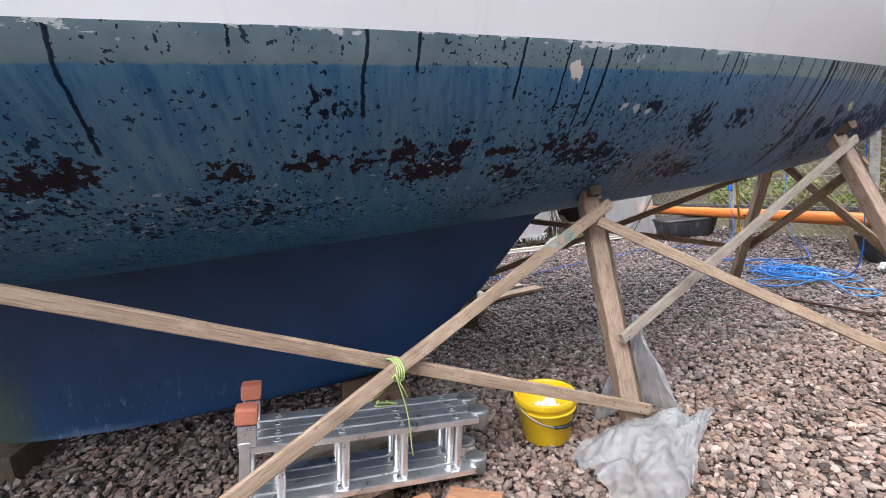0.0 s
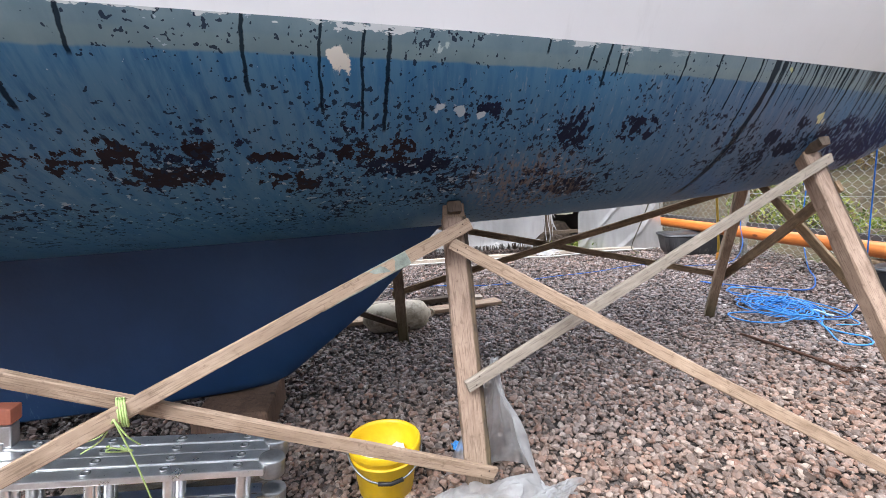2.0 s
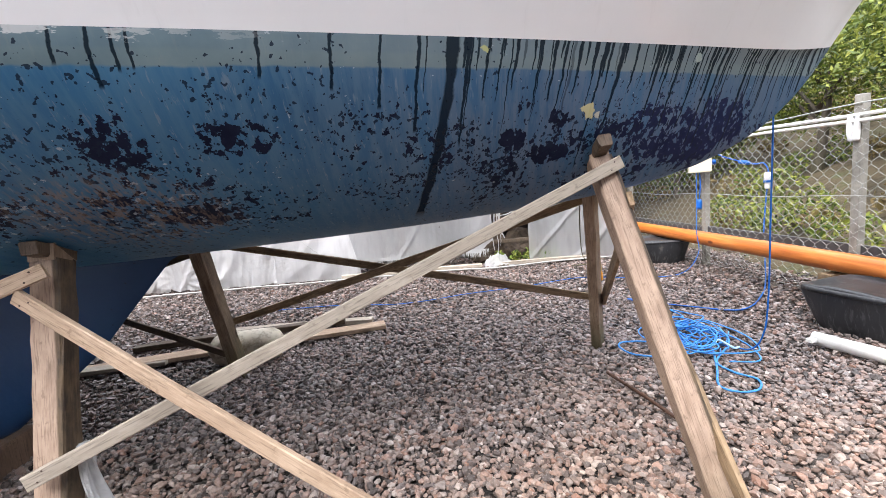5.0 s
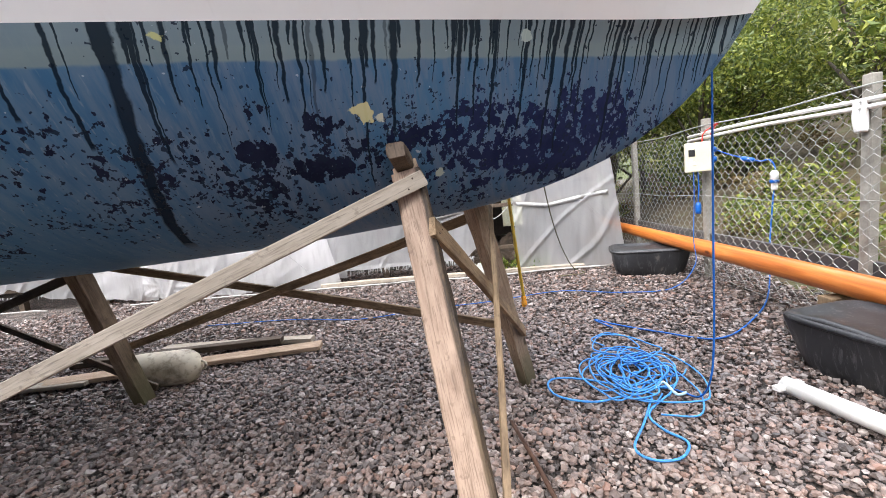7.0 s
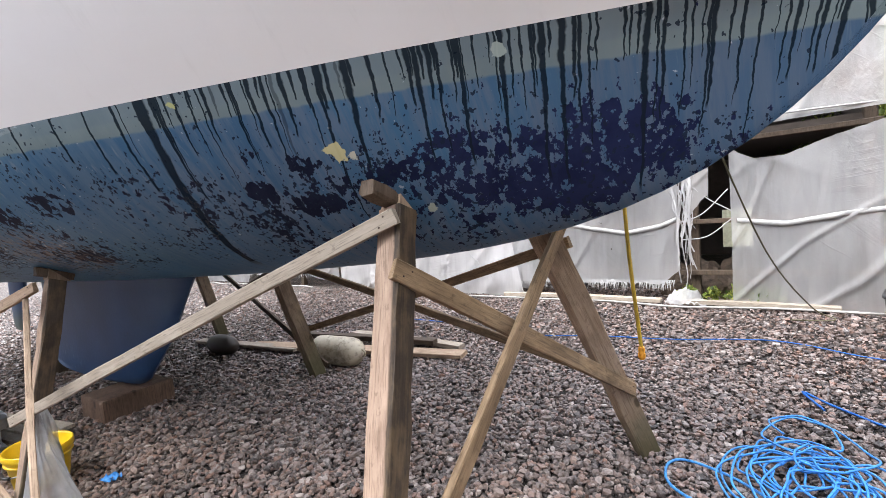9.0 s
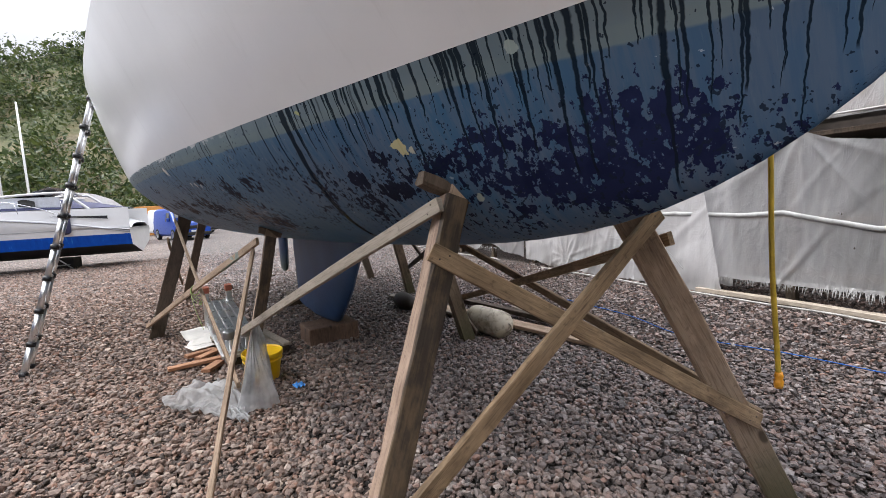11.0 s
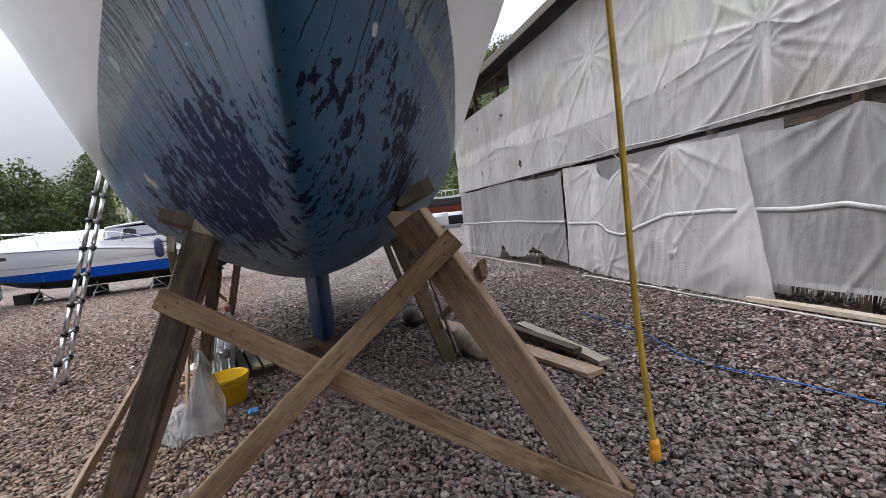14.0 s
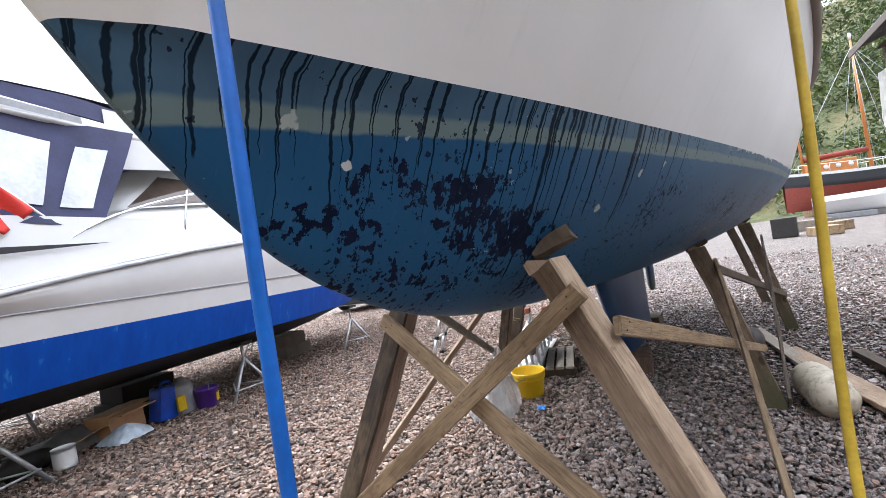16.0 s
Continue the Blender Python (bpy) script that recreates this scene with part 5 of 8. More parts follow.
for s in (-2.9, 1.9, 4.5):
    p = FA + FD * s + FN * 0.20
    zt = 0.31 if s < 0 else 0.285
    solo("timber_bearer", box((-0.10, -0.06, -0.01), (0.10, 0.06, zt - 0.008), 0.008), M_OLD, "short weathered timber block bearing the spar", "bearer", Matrix.Translation(p) @ pose(0, 0, 0, 0, 0, 13))


def tub(m, lx, ly, h, seed):
    """A black float tub that narrows towards its foot, with a dished lid."""
    ob = thing("float_tub", "scuffed black plastic float tub standing on the gravel", "tub", m, "black tubs by the fence")
    t = bmesh.new()
    rings = []
    nx = 40
    for z, k, r in ((0.0, 0.76, 0.10), (0.02, 0.80, 0.10), (h * 0.25, 0.86, 0.10), (h * 0.6, 0.93, 0.10), (h * 0.86, 0.975, 0.09), (h * 0.95, 0.985, 0.08), (h, 0.96, 0.07), (h + 0.006, 0.88, 0.05), (h - 0.012, 0.80, 0.05), (h - 0.016, 0.40, 0.05)):
        ring = []
        for i in range(nx * 2):
            a = 2 * math.pi * i / (nx * 2)
            ca, sa = math.cos(a), math.sin(a)
            e = 0.34
            x = lx / 2 * k * math.copysign(abs(ca) ** e, ca)
            y = ly / 2 * k * math.copysign(abs(sa) ** e, sa)
            rib = 0.010 * (1 if (i // 4) % 2 else -0.4) if 0.04 < z < h * 0.9 else 0
            n3 = noise.noise(Vector((x * 3 + seed, y * 3, z * 3))) * 0.035
            ring.append(t.verts.new((x * (1 - rib) + n3, y * (1 - rib) + n3, z + n3 * 0.5 * (z > 0.1))))
        rings.append(ring)
    for a, b in zip(rings, rings[1:]):
        for i in range(len(a)):
            t.faces.new((a[i], a[(i + 1) % len(a)], b[(i + 1) % len(a)], b[i]))
    t.faces.new(rings[-1])
    part("tub_shell", smooth(t, 45), M_RUBBER, ob)
    t = bmesh.new()
    rim = [(lx / 2 * 0.985 * math.copysign(abs(math.cos(a)) ** 0.34, math.cos(a)), ly / 2 * 0.985 * math.copysign(abs(math.sin(a)) ** 0.34, math.sin(a)), h * 0.93) for a in [2 * math.pi * i / 60 for i in range(61)]]
    part("rim", tube(rim, 0.018, 6), M_RUBBER, ob)
    return ob


tub(pose(4.06, 7.36, -0.01, 0, 0, -3), 0.88, 0.60, 0.33, 1)
tub(pose(4.74, 4.36, -0.01, 0, 0, -66), 0.84, 0.56, 0.33, 5)

pipe = thing("white_pipe", "short white plastic pipe with a flanged end on the gravel", "pipe", along((4.16, 4.13, 0.075), (4.62, 3.30, 0.07), (0, 0, 1)))
part("pipe_tube", lathe([(0.036, 0), (0.042, 0.0), (0.042, 0.95), (0.036, 0.95), (0.036, 0)], 20), M_WPIPE, pipe)
for a in (-1, 1):
    t = box((-0.012, -0.025, 0.0), (0.012, 0.025, 0.04), 0.004)
    bmesh.ops.translate(t, vec=(0.0, a * 0.06, 0.0), verts=t.verts)
    part("lug", t, M_WPIPE, pipe)

# supply post: meter box, conduits, cables
PA = FA + Vector((-0.02, -0.06, 0))
conduit = thing("conduit_run", "pair of white conduits tied along the fence", "conduit", Matrix.Translation(FA))
for dz in (0.0, 0.045):
    part("conduit", tube([FD * s + FN * 0.055 + Vector((0, 0, 1.50 + dz + 0.012 * math.sin(s * 2))) for s in (-0.25, 0.4, 1.0, 1.9, 2.8, 3.9, 5.2)], 0.016, 8), M_WPIPE, conduit)
meter = thing("meter_box", "ivory meter box with two blue sockets on the fence post", "meter box", Matrix.Translation(PA) @ pose(-0.09, -0.02, 1.16, 0, 0, -10))
part("box_body", box((-0.12, -0.10, 0.0), (0.12, 0.0, 0.30), 0.012), M_IVORY, meter)
part("display", box((-0.085, -0.106, 0.16), (-0.025, -0.099, 0.23), 0.002), M_BLACK, meter, "small dark display")
for k in range(3):
    part("label_bar", box((-0.08, -0.104, 0.07 + 0.025 * k), (-0.02 - 0.012 * k, -0.099, 0.082 + 0.025 * k)), M_WHITEP, meter)
for k, z in enumerate((0.11, 0.21)):
    part("socket", lathe([(0.0, 0), (0.03, 0), (0.03, 0.03), (0.024, 0.05), (0.0, 0.05)], 14, m=pose(0.12, -0.05, z, 0, 90, 0)), M_BLUE, meter, "blue socket")
BX = PA + Vector((0.05, -0.10, 1.37))
lead = thing("power_lead", "blue shore power lead with a white coupling", "cable")
part("cable", tube(spline([BX, BX + Vector((0.12, -0.12, -0.08)), (4.90, 6.45, 1.21), (4.97, 6.40, 1.21), (5.00, 6.36, 1.10), (4.97, 6.34, 0.85), (4.92, 6.28, 0.45), (4.78, 5.95, 0.06), (4.45, 5.35, 0.03), (4.10, 4.95, 0.025), (3.75, 5.10, 0.025), (3.45, 5.30, 0.025), (3.30, 5.42, 0.03), (3.42, 5.20, 0.03)], 8), 0.007, 6), M_BLUE, lead)
part("coupling", lathe([(0, 0), (0.022, 0), (0.026, 0.02), (0.026, 0.10), (0.034, 0.11), (0.034, 0.16), (0.02, 0.18), (0, 0.18)], 14, m=pose(4.985, 6.35, 0.93)), M_WHITEP, lead, "white plug coupling")
part("coupling_band", lathe([(0.036, 0), (0.038, 0.005), (0.038, 0.02), (0.036, 0.025)], 14, m=pose(4.985, 6.35, 1.0)), M_BLUE, lead)
part("plug", lathe([(0, 0), (0.018, 0.0), (0.024, 0.02), (0.024, 0.09), (0.014, 0.12), (0, 0.12)], 12, m=along((4.79, 6.55, 1.25), (4.90, 6.45, 1.21), (0, 0, 1))), M_BLUE, lead)
lead2 = thing("hanging_lead", "blue lead with a plug hanging from the meter box", "cable")
B2 = PA + Vector((-0.14, -0.08, 1.18))
part("cable", tube(spline([B2, B2 + Vector((-0.02, -0.06, -0.3)), B2 + Vector((-0.06, -0.16, -0.7)), (4.36, 6.55, 0.22), (4.1, 6.35, 0.04), (3.6, 6.3, 0.03), (3.0, 6.45, 0.03), (2.3, 6.12, 0.03), (1.7, 5.92, 0.03), (1.0, 5.60, 0.03), (0.2, 5.65, 0.03), (-0.8, 5.5, 0.03)], 8), 0.0045, 6), M_BLUE, lead2)
B3 = PA + Vector((-0.10, -0.07, 1.18))
part("short_tail", tube(spline([B3, B3 + Vector((0.0, -0.02, -0.18)), B3 + Vector((-0.01, -0.02, -0.34))], 5), 0.006, 6), M_BLUE, lead2)
part("plug", lathe([(0, 0), (0.026, 0), (0.03, 0.03), (0.03, 0.09), (0.02, 0.12), (0, 0.12)], 12, m=Matrix.Translation(B3 + Vector((-0.01, -0.02, -0.46)))), M_BLUE, lead2)
solo("red_tie", tube(spline([PA + Vector((0.03, -0.05, 1.52)), PA + Vector((0.08, -0.04, 1.60)), PA + Vector((0.12, -0.03, 1.64)), PA + Vector((0.04, -0.06, 1.60)), PA + Vector((-0.04, -0.06, 1.54)), PA + Vector((-0.05, -0.06, 1.44))], 5), 0.006, 5), M_RED, "red cord tied round the fence post", "cord")
solo("white_rag", grid(10, 14, lambda a, b: FA + FD * 1.88 + FN * (0.07 + 0.02 * math.sin(a * 9 + b * 3)) + FD * (a - 0.5) * (0.10 - 0.03 * b) + Vector((0, 0, 1.54 - 0.20 * b)), thick=0.004), M_WHITEP, "white rag tied to the fence post", "rag")

# the lead that hangs from the bow to the coil
def hang(z):
    return Vector((3.7933 + 0.0168 * (z - 1.3), 3.9281 + 0.0137 * (z - 1.3), z))


bowlead = thing("hanging_cable", "blue cable hanging from the bow down to the coil", "cable")
part("cable", tube(spline([Vector((3.90, 3.66, 2.95)), Vector((3.86, 3.88, 2.88)), hang(2.6), hang(2.0), hang(1.6), hang(1.2), hang(0.8), hang(0.45), Vector((3.765, 3.93, 0.2)), Vector((3.73, 4.0, 0.06)), Vector((3.66, 4.12, 0.03)), Vector((3.55, 4.2, 0.03))], 10), 0.0050, 10), M_BLUE, bowlead)
hose = thing("yellow_hose", "yellow hose hanging from the deck with an orange end fitting", "hose")
part("hose_tube", tube(spline([(2.62, 4.02, 2.72), (2.70, 4.16, 2.70), (2.745, 4.20, 2.4), (2.775, 4.205, 1.8), (2.795, 4.20, 1.4), (2.816, 4.191, 1.0), (2.842, 4.196, 0.64), (2.845, 4.20, 0.57)], 8), 0.0095, 8), M_YELLOWHOSE, hose)
part("connector", lathe([(0, 0), (0.014, 0), (0.017, 0.012), (0.017, 0.03), (0.013, 0.034), (0.016, 0.05), (0.012, 0.065), (0, 0.065)], 14, m=pose(2.846, 4.20, 0.515)), plain("orange_plastic", (0.75, 0.32, 0.02), 0.4), hose, "orange hose connector")
stay = thing("mooring_line", "thin dark line hanging by the shed", "rope")
part("line", tube(spline([at_boat(0.9, -0.75, 2.7), Vector((2.9, 5.2, 1.7)), Vector((3.0, 6.3, 0.75)), Vector((3.15, 7.25, 0.15)), Vector((3.3, 7.35, 0.03)), Vector((3.0, 7.2, 0.03))], 10), 0.006, 6), plain("dark_line", (0.10, 0.09, 0.05), 0.7), stay)

# the coil of blue rope
rr = random.Random(11)
coil = thing("blue_rope_pile", "tangled pile of bright blue rope on the gravel", "rope")
for k in range(9):
    pts = []
    cx, cy = 3.50 + rr.uniform(-0.16, 0.14), 4.32 + rr.uniform(-0.30, 0.30)
    a0, rad = rr.uniform(0, 6.28), rr.uniform(0.14, 0.34)
    for i in range(22):
        a = a0 + i * 0.62
        r = rad * (0.75 + 0.35 * rr.random())
        pts.append((cx + r * math.cos(a) * 0.8 + rr.uniform(-0.03, 0.03), cy + r * math.sin(a) * 1.15 + rr.uniform(-0.03, 0.03), 0.03 + 0.006 * k + rr.uniform(0, 0.02)))
        if i % 7 == 6:
            cx, cy = cx + rr.uniform(-0.10, 0.10), cy + rr.uniform(-0.12, 0.12)
    part("rope_strand", tube(spline(pts, 6), 0.0050, 5), M_BLUEROPE, coil)
part("rope_strand", tube(spline([(3.4, 4.1, 0.05), (3.2, 4.22, 0.04), (3.0, 4.26, 0.03), (2.95, 4.16, 0.03), (3.02, 4.02, 0.03), (3.2, 3.95, 0.04), (3.35, 4.0, 0.05)], 7), 0.0065, 5), M_BLUEROPE, coil)
part("rope_strand", tube(spline([(3.5, 4.0, 0.05), (3.42, 3.75, 0.04), (3.35, 3.55, 0.03), (3.42, 3.47, 0.03), (3.53, 3.5, 0.03), (3.58, 3.62, 0.03), (3.50, 3.72, 0.03), (3.46, 3.85, 0.04), (3.6, 4.05, 0.05)], 7), 0.0065, 5), M_BLUEROPE, coil)
part("rope_end", tube(spline([(3.52, 4.05, 0.07), (3.58, 4.12, 0.08), (3.62, 4.0, 0.07), (3.68, 4.06, 0.05)], 6), 0.008, 5), plain("pale_blue_rope", (0.40, 0.62, 0.75), 0.6), coil, "frayed pale rope end")

# ---- loose things round the yacht ----
M_ALU = plain("aluminium", (0.80, 0.81, 0.82), 0.30, 0.9, 0.16, scale=18, bump=0.05)
M_ORANGEFOOT = plain("faded_orange_rubber", (0.42, 0.14, 0.085), 0.6, vary=0.2)
M_STEEL = plain("dull_steel", (0.30, 0.31, 0.32), 0.4, 0.8)

# keel blocks
M_BLOCK = wood("worn_red_brown_timber", (0.20, 0.125, 0.085), (0.085, 0.05, 0.034), 0.0, 0.5)
solo("keel_block", box((-0.19, -0.25, -0.02), (0.19, 0.25, 0.172), 0.022), M_BLOCK, "worn brown timber block under the keel", "block", BOAT @ pose(-4.43, -0.06, 0, 0, 0, 4))
solo("keel_block", box((-0.22, -0.16, -0.02), (0.22, 0.16, 0.146), 0.012), M_DARKWOOD, "dark timber block under the heel of the keel", "block", BOAT @ pose(-6.52, 0.0, 0, 0, 0, -3))

# yellow bucket
bucket = thing("bucket", "yellow plastic bucket with a rag inside, standing on gravel", "bucket", pose(0.415, 2.055, 0.012, 0, 2, 20))
part("bucket_body", lathe([(0, 0.004), (0.108, 0.0), (0.114, 0.006), (0.140, 0.185), (0.145, 0.19), (0.151, 0.192), (0.153, 0.20), (0.153, 0.222), (0.149, 0.228), (0.144, 0.226), (0.139, 0.212), (0.108, 0.014), (0, 0.012)], 40), M_YELLOW, bucket)
part("bucket_rib", lathe([(0.1365, 0.160), (0.147, 0.163), (0.147, 0.168), (0.1375, 0.171)], 40), M_YELLOW, bucket)
part("handle", tube([(0.156 * math.cos(a), -0.156 * math.sin(a) * 0.98, 0.205 - 0.085 * math.sin(a)) for a in [math.pi * i / 20 for i in range(21)]], 0.004, 6), M_STEEL, bucket, "wire handle")
part("grip", tube([(0.05, -0.150, 0.126), (0.0, -0.157, 0.120), (-0.05, -0.150, 0.126)], 0.009, 8), M_BLACK, bucket)
part("rag", grid(14, 14, lambda a, b: Vector(((a - 0.5) * 0.18, (b - 0.5) * 0.18, 0.13 + 0.05 * noise.noise(Vector((a * 4, b * 4, 3))))), thick=0.006), M_WHITEP, bucket, "crumpled white rag")

# folded multi-purpose ladder, lying on its side
LX = (Vector((0.10, 1.85, 0.305)) - Vector((-0.82, 1.55, 0.45))).normalized()
LY = Vector((-LX.y, LX.x, 0)).normalized()
LM = Matrix((LX, LY, LX.cross(LY))).transposed().to_4x4()
LM.translation = Vector((-0.82, 1.55, 0.45)) - LX.cross(LY) * 0.275 + LY * 0.13 + LX * 0.04 + Vector((0, 0, 0.018))
lad = thing("folding_ladder", "folded aluminium ladder with orange feet, lying propped on boards", "ladder", LM)
LL = 0.87
ROWS_Y = [-0.035 - 0.064 * k for k in range(4)]
for zt in (0.255, 0.035):
    for k, y in enumerate(ROWS_Y):
        part("stile", box((0.0, y - 0.029, zt - 0.003), (LL, y + 0.029, zt + 0.025 - 0.002 * (k % 2)), 0.005), M_ALU, lad)
        for dx in (0.09, 0.32, 0.55, 0.78):
            part("rung_end", lathe([(0.0, 0.0), (0.016, 0.0), (0.016, 0.004), (0.010, 0.004), (0.009, 0.001)], 10, m=pose(dx, y, zt + 0.0245)), M_STEEL, lad)
for k, y in enumerate(ROWS_Y):
    for dx in (0.09, 0.32, 0.55, 0.78):
        part("rung", lathe([(0.016, 0.055), (0.016, 0.255)], 12, m=pose(dx + 0.012 * (k % 2), y, 0)), M_ALU, lad)
for zt in (0.255, 0.045):
    for y in (ROWS_Y[0] - 0.03, ROWS_Y[2] - 0.03):
        part("hinge", lathe([(0, -0.032), (0.044, -0.032), (0.046, -0.028), (0.046, 0.028), (0.044, 0.032), (0.018, 0.036), (0, 0.036)], 22, m=pose(LL + 0.02, y, zt)), M_STEEL, lad, "round locking hinge")
for y in (-0.03, -0.235):
    part("end_stile", box((-0.035, y - 0.028, 0.0), (0.0, y + 0.028, 0.30), 0.005), M_ALU, lad)
    part("foot_tube", box((-0.04, y - 0.024, 0.28), (0.02, y + 0.024, 0.36), 0.005), M_ALU, lad)
    part("rubber_foot", box((-0.048, y - 0.032, 0.365), (0.026, y + 0.032, 0.425), 0.010), M_ORANGEFOOT, lad, "faded orange rubber foot")
# slatted boards under and beside the ladder
crate = thing("slatted_boards", "low stack of grey slatted boards under the ladder", "boards", pose(-0.42, 1.86, 0.0, 0, 0, 24))
for k in range(5):
    part("slat", box((-0.42, -0.24 + 0.10 * k, 0.10), (0.42, -0.165 + 0.10 * k, 0.125), 0.003), M_GREYWOOD, crate)
for k in range(3):
    part("bearer", box((-0.38 + 0.34 * k, -0.24, 0.02), (-0.32 + 0.34 * k, 0.24, 0.10), 0.004), M_DARKWOOD, crate)
# twine lashing at the crossing of the braces
K = Vector((-0.205, 1.60, 0.60))
tw = thing("twine_lashing", "lime green twine tied round two crossing braces", "twine")
rr = random.Random(5)
pa, pb = on_prop("P1", 1.10, o2), on_prop("P0", 0.16, o2)
qa, qb = on_prop("P1", 0.18, o1), on_prop("P0", 1.255, o1)
ta = ((qa.z - pa.z)) / ((pb.z - pa.z) - (qb.z - qa.z))
K = pa.lerp(pb, ta)
for k in range(4):
    ring = [K + Vector((0.02 * math.sin(a) - 0.012 + k * 0.008, 0, 0.042 * math.cos(a))) + OUT * (0.030 * math.sin(a) - 0.012) for a in [2 * math.pi * i / 16 for i in range(17)]]
    part("turn", tube(ring, 0.0032, 5), M_GREENROPE, tw)
for k, d in enumerate(((-0.17, 0.02, -0.14), (-0.22, 0.05, -0.13), (0.03, 0.02, -0.11), (0.02, 0.05, -0.36))):
    e = K + Vector(d)
    part("tail", tube(spline([K + OUT * 0.03, K.lerp(e, 0.4) + Vector((rr.uniform(-0.02, 0.02), -0.02, -0.02)), e], 8), 0.0025, 5), M_GREENROPE, tw)
part("knot", tube(spline([K + Vector((-0.05, 0.03, -0.13)) + Vector((rr.uniform(-0.04, 0.04), rr.uniform(-0.01, 0.01), rr.uniform(-0.015, 0.015))) for _ in range(9)], 6), 0.003, 5), M_GREENROPE, tw)

# clear polythene round the foot of the prop
p = Mat("clear_polythene", 0.28)
p.color(p.ramp(p.noise(6, 4), [(0.3, (0.55, 0.56, 0.57)), (0.7, (0.72, 0.73, 0.74))]))
p.bump(p.noise(19, 6, None, 0.65, 1.4), 1.0, 0.03)
tpn = p.n.new("ShaderNodeBsdfTransparent")
trn = p.n.new("ShaderNodeBsdfTranslucent")
trn.inputs["Color"].default_value = (0.8, 0.81, 0.82, 1)
ma, mb = p.n.new("ShaderNodeMixShader"), p.n.new("ShaderNodeMixShader")
ma.inputs[0].default_value = 0.35
p.l.new(p.b.outputs[0], ma.inputs[1])
p.l.new(trn.outputs[0], ma.inputs[2])
p.put(p.math("ADD", 0.30, p.math("MULTIPLY", p.step(p.noise(5, 3), 0.4, 0.65), 0.30)), mb.inputs[0])
p.l.new(ma.outputs[0], mb.inputs[1])
p.l.new(tpn.outputs[0], mb.inputs[2])
p.l.new(mb.outputs[0], p.n["Material Output"].inputs["Surface"])
M_POLY = p.m
poly = thing("polythene_sheet", "crumpled clear polythene sheet bunched round the prop's foot", "plastic sheet")
PF = on_prop("P1", 0.0)


def drape(a, b):
    """Hangs from the brace's end and spreads out behind the prop."""
    ang = 0.35 + (a - 0.2) * (0.5 + 2.3 * b ** 0.8)
    h = 0.55 * (1 - b) ** 0.85
    r = 0.070 + 0.06 * b + 0.13 * b * b * (0.75 + 0.4 * math.sin(a * 6))
    f = noise.noise(Vector((a * 9, b * 2.5, 1))) * 0.035 + noise.noise(Vector((a * 24, b * 3, 6))) * 0.016
    x, y = math.cos(ang) * (r + f), math.sin(ang) * (r + f)
    return PF + Vector((x + 0.01, y + 0.03 + 0.06 * (1 - b), max(h + 0.02, 0.025 + 0.8 * abs(f))))


part("drape", grid(64, 44, drape), M_POLY, poly)


def heap(a, b):
    """The slack end, spread out along the ground from the prop's foot."""
    u, w = a - 0.45, b - 0.5
    wide = 0.38 * (0.65 + 0.5 * math.sin(a * 4 + 0.6))
    n0 = noise.noise(Vector((a * 4, b * 3, 2)))
    x = 0.0 + u * 0.68 + w * 0.30 * wide
    y = -0.17 + u * 0.42 - w * wide * 1.1
    z = 0.03 + 0.13 * max(0.0, math.cos(u * 2.6)) * max(0.0, math.cos(w * 3.05)) * (0.7 + 0.9 * n0)
    z += 0.05 * abs(noise.noise(Vector((a * 9, b * 7, 4)))) + 0.025 * abs(noise.noise(Vector((a * 23, b * 15, 7))))
    e = 0.08 * noise.noise(Vector((a * 5, b * 5, 9)))
    return PF + Vector((x + e, y + e * 0.7, max(z, 0.022)))


part("slack_end", grid(64, 48, heap), M_POLY, poly)

# fenders and boards beyond the keel
f = Mat("cream_fender", 0.55)
fx, fy, fz = f.xyz()
c = f.ramp(f.noise(5, 5), [(0.3, (0.48, 0.42, 0.31)), (0.7, (0.68, 0.62, 0.50))])
f.color(f.mix(f.math("MULTIPLY", f.step(f.noise(11, 5, None, 0.65), 0.46, 0.66), 0.7), c, (0.17, 0.13, 0.08)))
M_FENDER = f.m
prof = [(0.0, 0.0), (0.03, 0.0), (0.05, 0.02), (0.10, 0.05), (0.125, 0.09), (0.132, 0.15)] + [(0.132, 0.15 + 0.30 * i / 10) for i in range(1, 11)] + [(0.125, 0.51), (0.10, 0.55), (0.05, 0.58), (0.03, 0.60), (0.0, 0.60)]
fender = thing("boat_fender", "dirty cream ribbed boat fender lying on the gravel", "fender", along((-0.19, 4.02, 0.135), (0.40, 4.20, 0.135), (0, 0, 1)))
t = lathe(prof, 48)
for vv in t.verts:
    r = math.hypot(vv.co.x, vv.co.y)
    if r > 0.04:
        k = 1 - 0.022 * (1 + math.cos(math.atan2(vv.co.y, vv.co.x) * 24)) / 2
        vv.co.x, vv.co.y = vv.co.x * k, vv.co.y * k
part("fender_body", t, M_FENDER, fender)
part("eye", tube([(0.03 * math.cos(a), 0, 0.60 + 0.03 * math.sin(a)) for a in [2 * math.pi * i / 12 for i in range(13)]], 0.010, 6), M_FENDER, fender)
dark = thing("dark_buoy", "dark brown sausage buoy lying on the gravel", "buoy", along((-1.62, 3.55, 0.10), (-1.12, 3.62, 0.11), (0, 0, 1)))
part("buoy_body", lathe([(0, 0), (0.05, 0.01), (0.085, 0.05), (0.105, 0.12), (0.11, 0.25), (0.10, 0.38), (0.07, 0.46), (0.03, 0.49), (0, 0.5)], 24), plain("dark_brown_rubber", (0.035, 0.026, 0.022), 0.5), dark)
